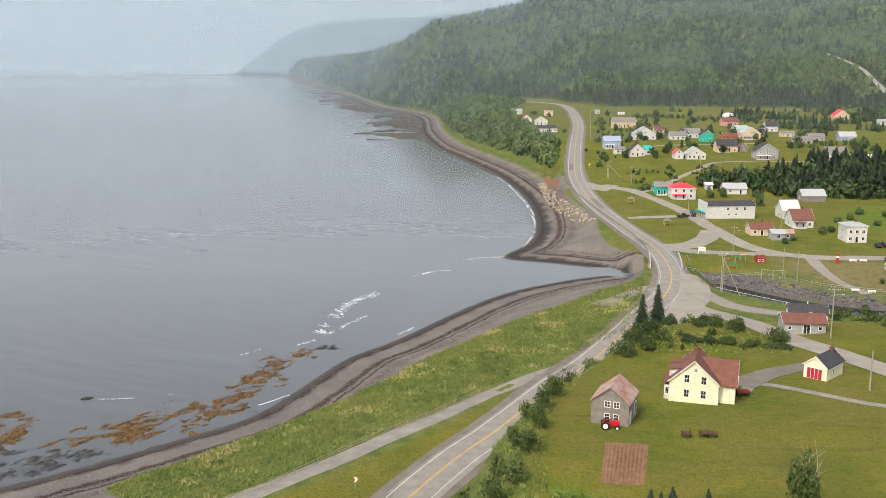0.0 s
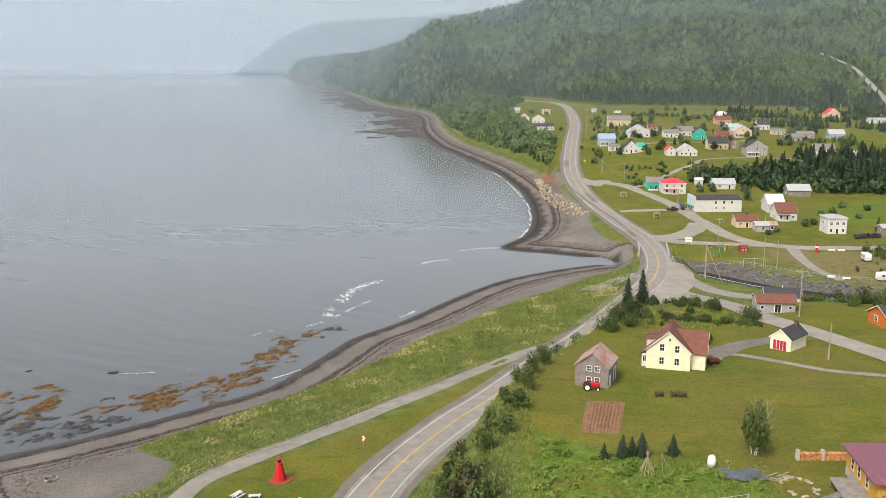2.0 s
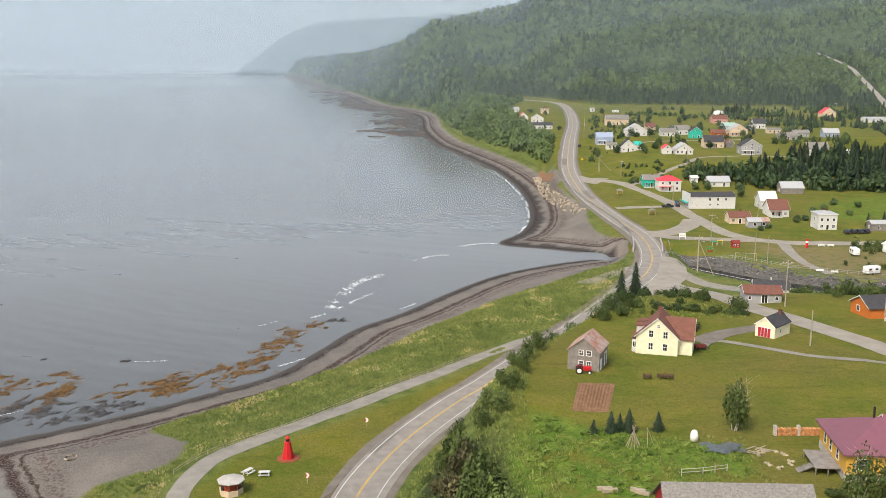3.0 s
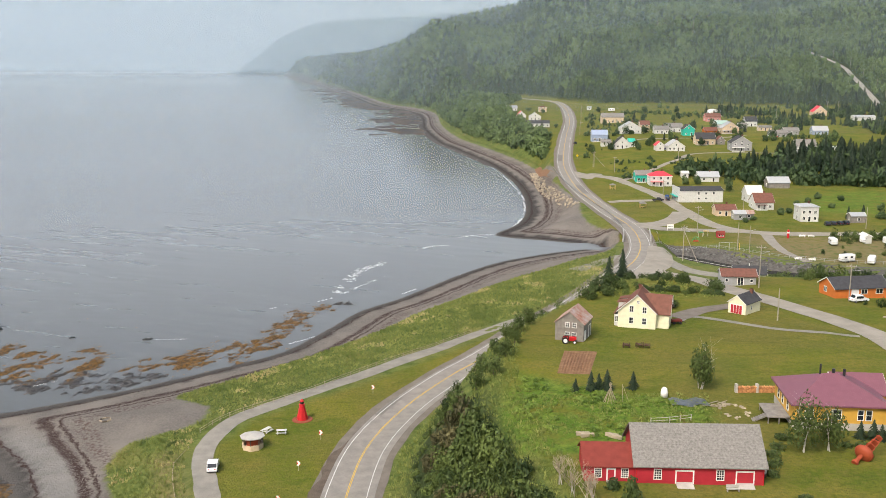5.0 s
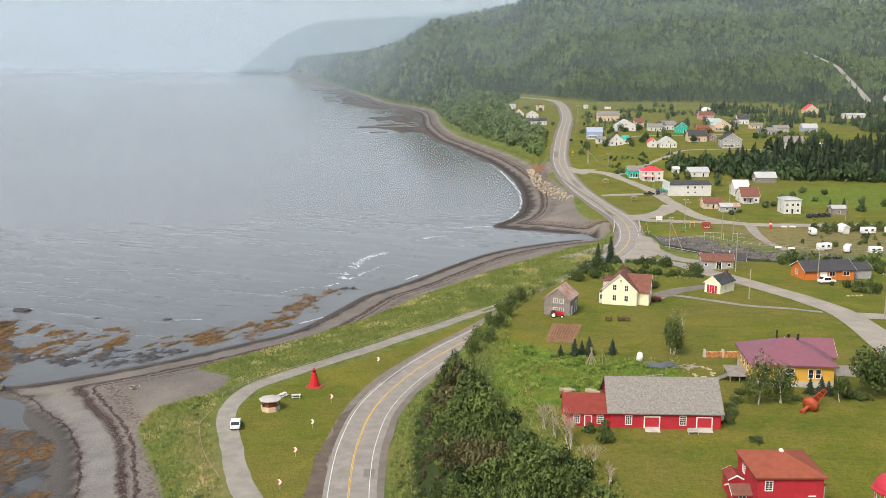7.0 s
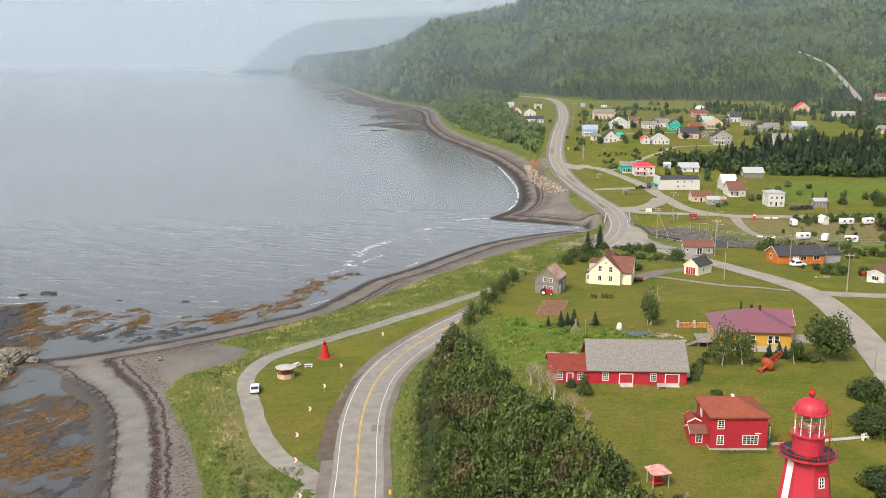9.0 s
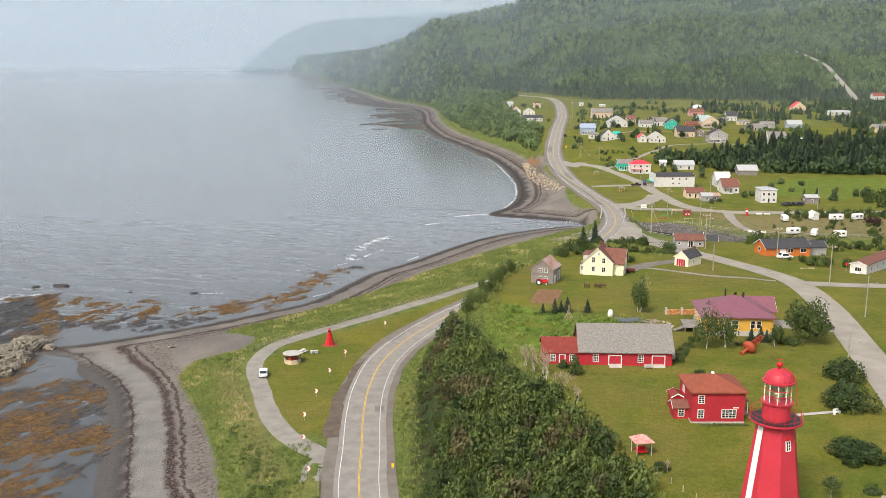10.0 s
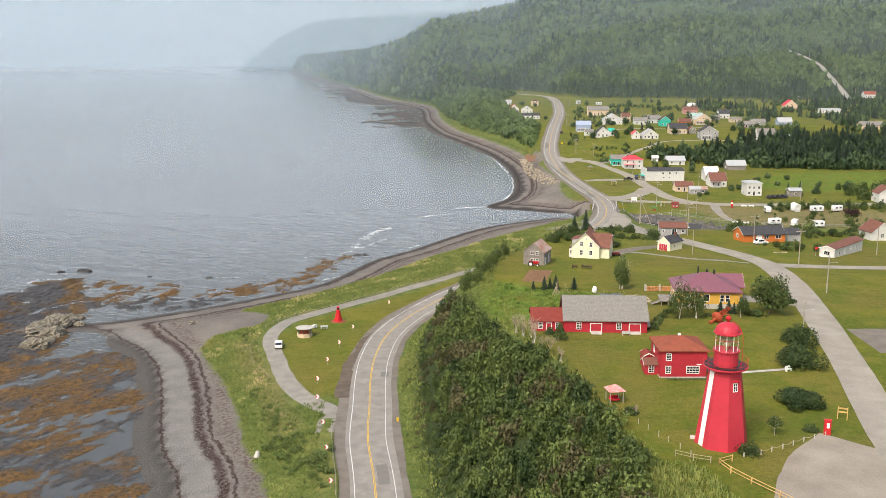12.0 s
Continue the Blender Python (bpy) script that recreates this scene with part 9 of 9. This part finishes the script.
reef(-150, -44, 10, 128, 0.38, lagoon_height, lambda x, y, z: np.clip(0.5 + 1.6 * patches(x, y, 6, 61) + 1.8 * fbm(x, y, 5, 62, 1.6, 0.95) + 0.7 * patches(x, y, 0.9, 63) - 2.0 * (z - 0.08), 0, 1), "orange-brown rockweed on low rocks in a tidal pool")
reef(-118, -24, 150, 242, 0.42, strip_height, strip_tone, "clumps of brown rockweed and bare rock along the shore")
reef(-150, -96, 94, 204, 0.4, outcrop_height, outcrop_tone, "dark craggy rock outcrop at the point with brown weed", "rock_outcrop", "rocks")


def flats_height(x, y):
    d = from_shore(x, y)
    n = fbm(x, y, 60, 71, 1.6, 1.5)
    return 0.6 * (n + np.interp(d, [-90, -55, -25, -4, 2], [-1.2, -0.55, -0.05, 0.15, -0.3]))


reef(-330, 40, 860, 2200, 4.0, flats_height, lambda x, y, z: np.clip(0.6 + 0.5 * lumps(x, y, 60, 72), 0, 1), "dark rocky tidal flats along the far shore")
for k, (x, y, sx, sy, sz) in enumerate(((-105.2, 135.5, 3.9, 8.6, 2.3), (-103.0, 129.0, 2.6, 4.0, 1.7), (-107.6, 139.5, 2.0, 4.0, 1.7), (-103.4, 119.6, 3.1, 3.6, 1.5), (-101.6, 122.6, 1.6, 2.0, 0.9), (-99.8, 139, 1.4, 2.2, 0.8))):
    ob = thing("boulder", pose(x, y, 0.5, 0, 0, -10 + 7 * k), "pale tan craggy rock knoll at the point", "rock", "point rocks")
    bm = bmesh.new()
    bmesh.ops.create_icosphere(bm, subdivisions=5, radius=1)
    for q in bm.verts:
        p = Vector((q.co.x * sx, q.co.y * sy, q.co.z * sz)) + Vector((k * 9, 0, 0))
        w = 0.55 * noise.noise(p * 0.35) + 0.4 * (0.3 - abs(noise.noise(p * 0.8))) + 0.32 * (0.3 - abs(noise.noise(p * 1.9)))
        q.co = Vector((q.co.x * sx, q.co.y * sy, q.co.z * sz)) * (1 + w)
    part("stone", bm, "tan_rock", ob)
for k, (x, y, s) in enumerate(((-122.8, 205.8, 2.0), (-77.6, 196.5, 1.0), (-130.3, 204, 1.2), (-98, 197.7, 0.7))):
    ob = thing("boulder", pose(x, y, 0.0, 0, 0, 20 * k), "dark wet rock standing in the sea", "rock", "sea rocks")
    bm = bmesh.new()
    bmesh.ops.create_icosphere(bm, subdivisions=3, radius=1)
    for q in bm.verts:
        w = noise.noise(q.co * 1.7 + Vector((k * 5, 2, 0))) * 0.45
        q.co = Vector((q.co.x * s * 1.3, q.co.y * s * 0.6, q.co.z * s * 0.5)) * (1 + w)
    part("stone", bm, "wet_rock", ob, smooth=True)


def surf(lines, label, seed):
    """Broken lines of foam on the water."""
    r = np.random.RandomState(seed)
    vs, fs = [], []
    for pts, width, fill in lines:
        p = spline(pts, 0.5)
        for k in range(len(p)):
            gate = math.sin(k * 0.21 + seed) + math.sin(k * 0.083 + 2 * seed)
            if gate < fill:
                continue
            for _ in range(4):
                c = p[k, :2] + r.normal(0, width * 0.35, 2)
                s = r.uniform(0.1, 0.36) * (0.5 + width * 0.35)
                m = r.randint(5, 8)
                a = np.sort(r.uniform(0, 6.28, m))
                i = len(vs)
                q = [(c[0] + s * 1.5 * math.cos(t) * r.uniform(0.6, 1.2), c[1] + s * math.sin(t) * r.uniform(0.6, 1.2)) for t in a[:4]]
                vs += [(u, v, 0.05 + r.uniform(0, 0.05)) for u, v in q]
                fs.append((i, i + 1, i + 2, i + 3))
    ob = finish("foam", mesh_from("foam", vs, fs), "foam")
    tagged(ob, label, "foam", kind="stuff")


surf([([(-21, 291), (-28, 279), (-31.5, 259), (-33, 246)], 2.6, -0.8), ([(-24, 262), (-28, 252), (-34, 240), (-42, 232)], 0.9, -0.3), ([(-20, 269), (-25, 258)], 1.0, -0.4),
      ([(-10, 314), (-4, 322), (2, 324)], 1.0, -1.0), ([(7, 341), (15, 346), (21, 347), (26, 352)], 1.3, -1.2), ([(17, 283), (7, 272), (-3, 259), (-12, 246)], 0.7, 0.2),
      ([(-30, 205), (-36, 196), (-46, 186)], 0.5, 0.5), ([(-40, 240), (-52, 226), (-64, 214)], 0.5, 0.4)], "white foam of small breaking waves", 3)
surf([([(38.5, 556), (42.2, 488), (43.0, 448), (39.6, 404), (34.0, 375), (27, 354)], 0.8, -0.2), ([(32, 610), (39, 540), (42, 470), (41.5, 420)], 0.5, 0.6), ([(-2, 780), (8, 720), (26, 640)], 0.7, 0.7)], "thin line of surf along the beach", 5)
surf([([(-132.5, 178), (-130, 176.5), (-127, 174.6)], 1.6, -1.8), ([(-135, 184), (-134.5, 190), (-132.4, 194), (-126, 194.5), (-122, 197)], 1.5, -0.9), ([(-135, 201), (-130, 202), (-127, 203)], 1.2, -1.5), ([(-133, 162), (-130, 166), (-131, 171)], 1.2, -0.6),
      ([(-92, 160), (-84, 167), (-72, 176)], 0.5, 0.6), ([(-75, 196), (-66, 197), (-60, 199)], 0.5, -0.2)], "white foam breaking round the point", 7)

# driftwood and a ring of stones on the beach
ob = thing("fire_ring", pose(-67, 134.6, gz(-67, 134.6)), "rough ring of stones and logs on the beach", "fire pit")
rr = random.Random(2)
for k in range(7):
    a = k / 7 * 6.28
    part("log", rod(bmesh.new(), (1.1 * math.cos(a), 1.1 * math.sin(a), 0.15), (1.1 * math.cos(a + 0.9), 1.1 * math.sin(a + 0.9), 0.2), 0.16, 0.12, 6), "bark" if k % 2 else "dead_wood", ob)
ob = thing("driftwood", pose(-33.2, 47.6, gz(-33.2, 47.6) + 0.2, 0, 0, 30), "bleached stump of driftwood", "driftwood")
part("stump", rod(bmesh.new(), (0, 0, -0.2), (0.5, 0.6, 0.9), 0.6, 0.35, 9), "birch", ob)
for k in range(5):
    part("branch", rod(bmesh.new(), (-0.2, 0, 0), (-2.0 + 0.4 * k, -1.4 + 0.5 * k, 0.15 * k), 0.08, 0.04, 5), "dead_wood", ob)
ribbon("path", [(98, 460), (112, 474), (124, 488), (137, 501)], -1.3, 1.3, 0.08, "gravel", "dirt track climbing the bank", "path", flatz=False, wobble=0.4)
ribbon("path", [(137, 501), (150, 524), (175, 531), (205, 527), (235, 520)], -1.6, 1.6, 0.08, "gravel", "gravel street in the upper village", "path", flatz=False, wobble=0.4)
ribbon("path", [(118, 585), (128, 600), (150, 612), (190, 616), (215, 632)], -1.8, 1.8, 0.08, "gravel", "gravel street in the upper village", "path", flatz=False, wobble=0.4)
ribbon("path", HILL_TRACK, -2.6, 2.6, 0.3, "gravel", "pale dirt road up the wooded hill", "path", flatz=False, wobble=0.8, step=8)
ribbon("path", [(61, 560), (60, 520), (61, 480)], -1.5, 1.5, 0.1, "soil", "bare earth track down the bluff", "path", flatz=False, wobble=0.5)
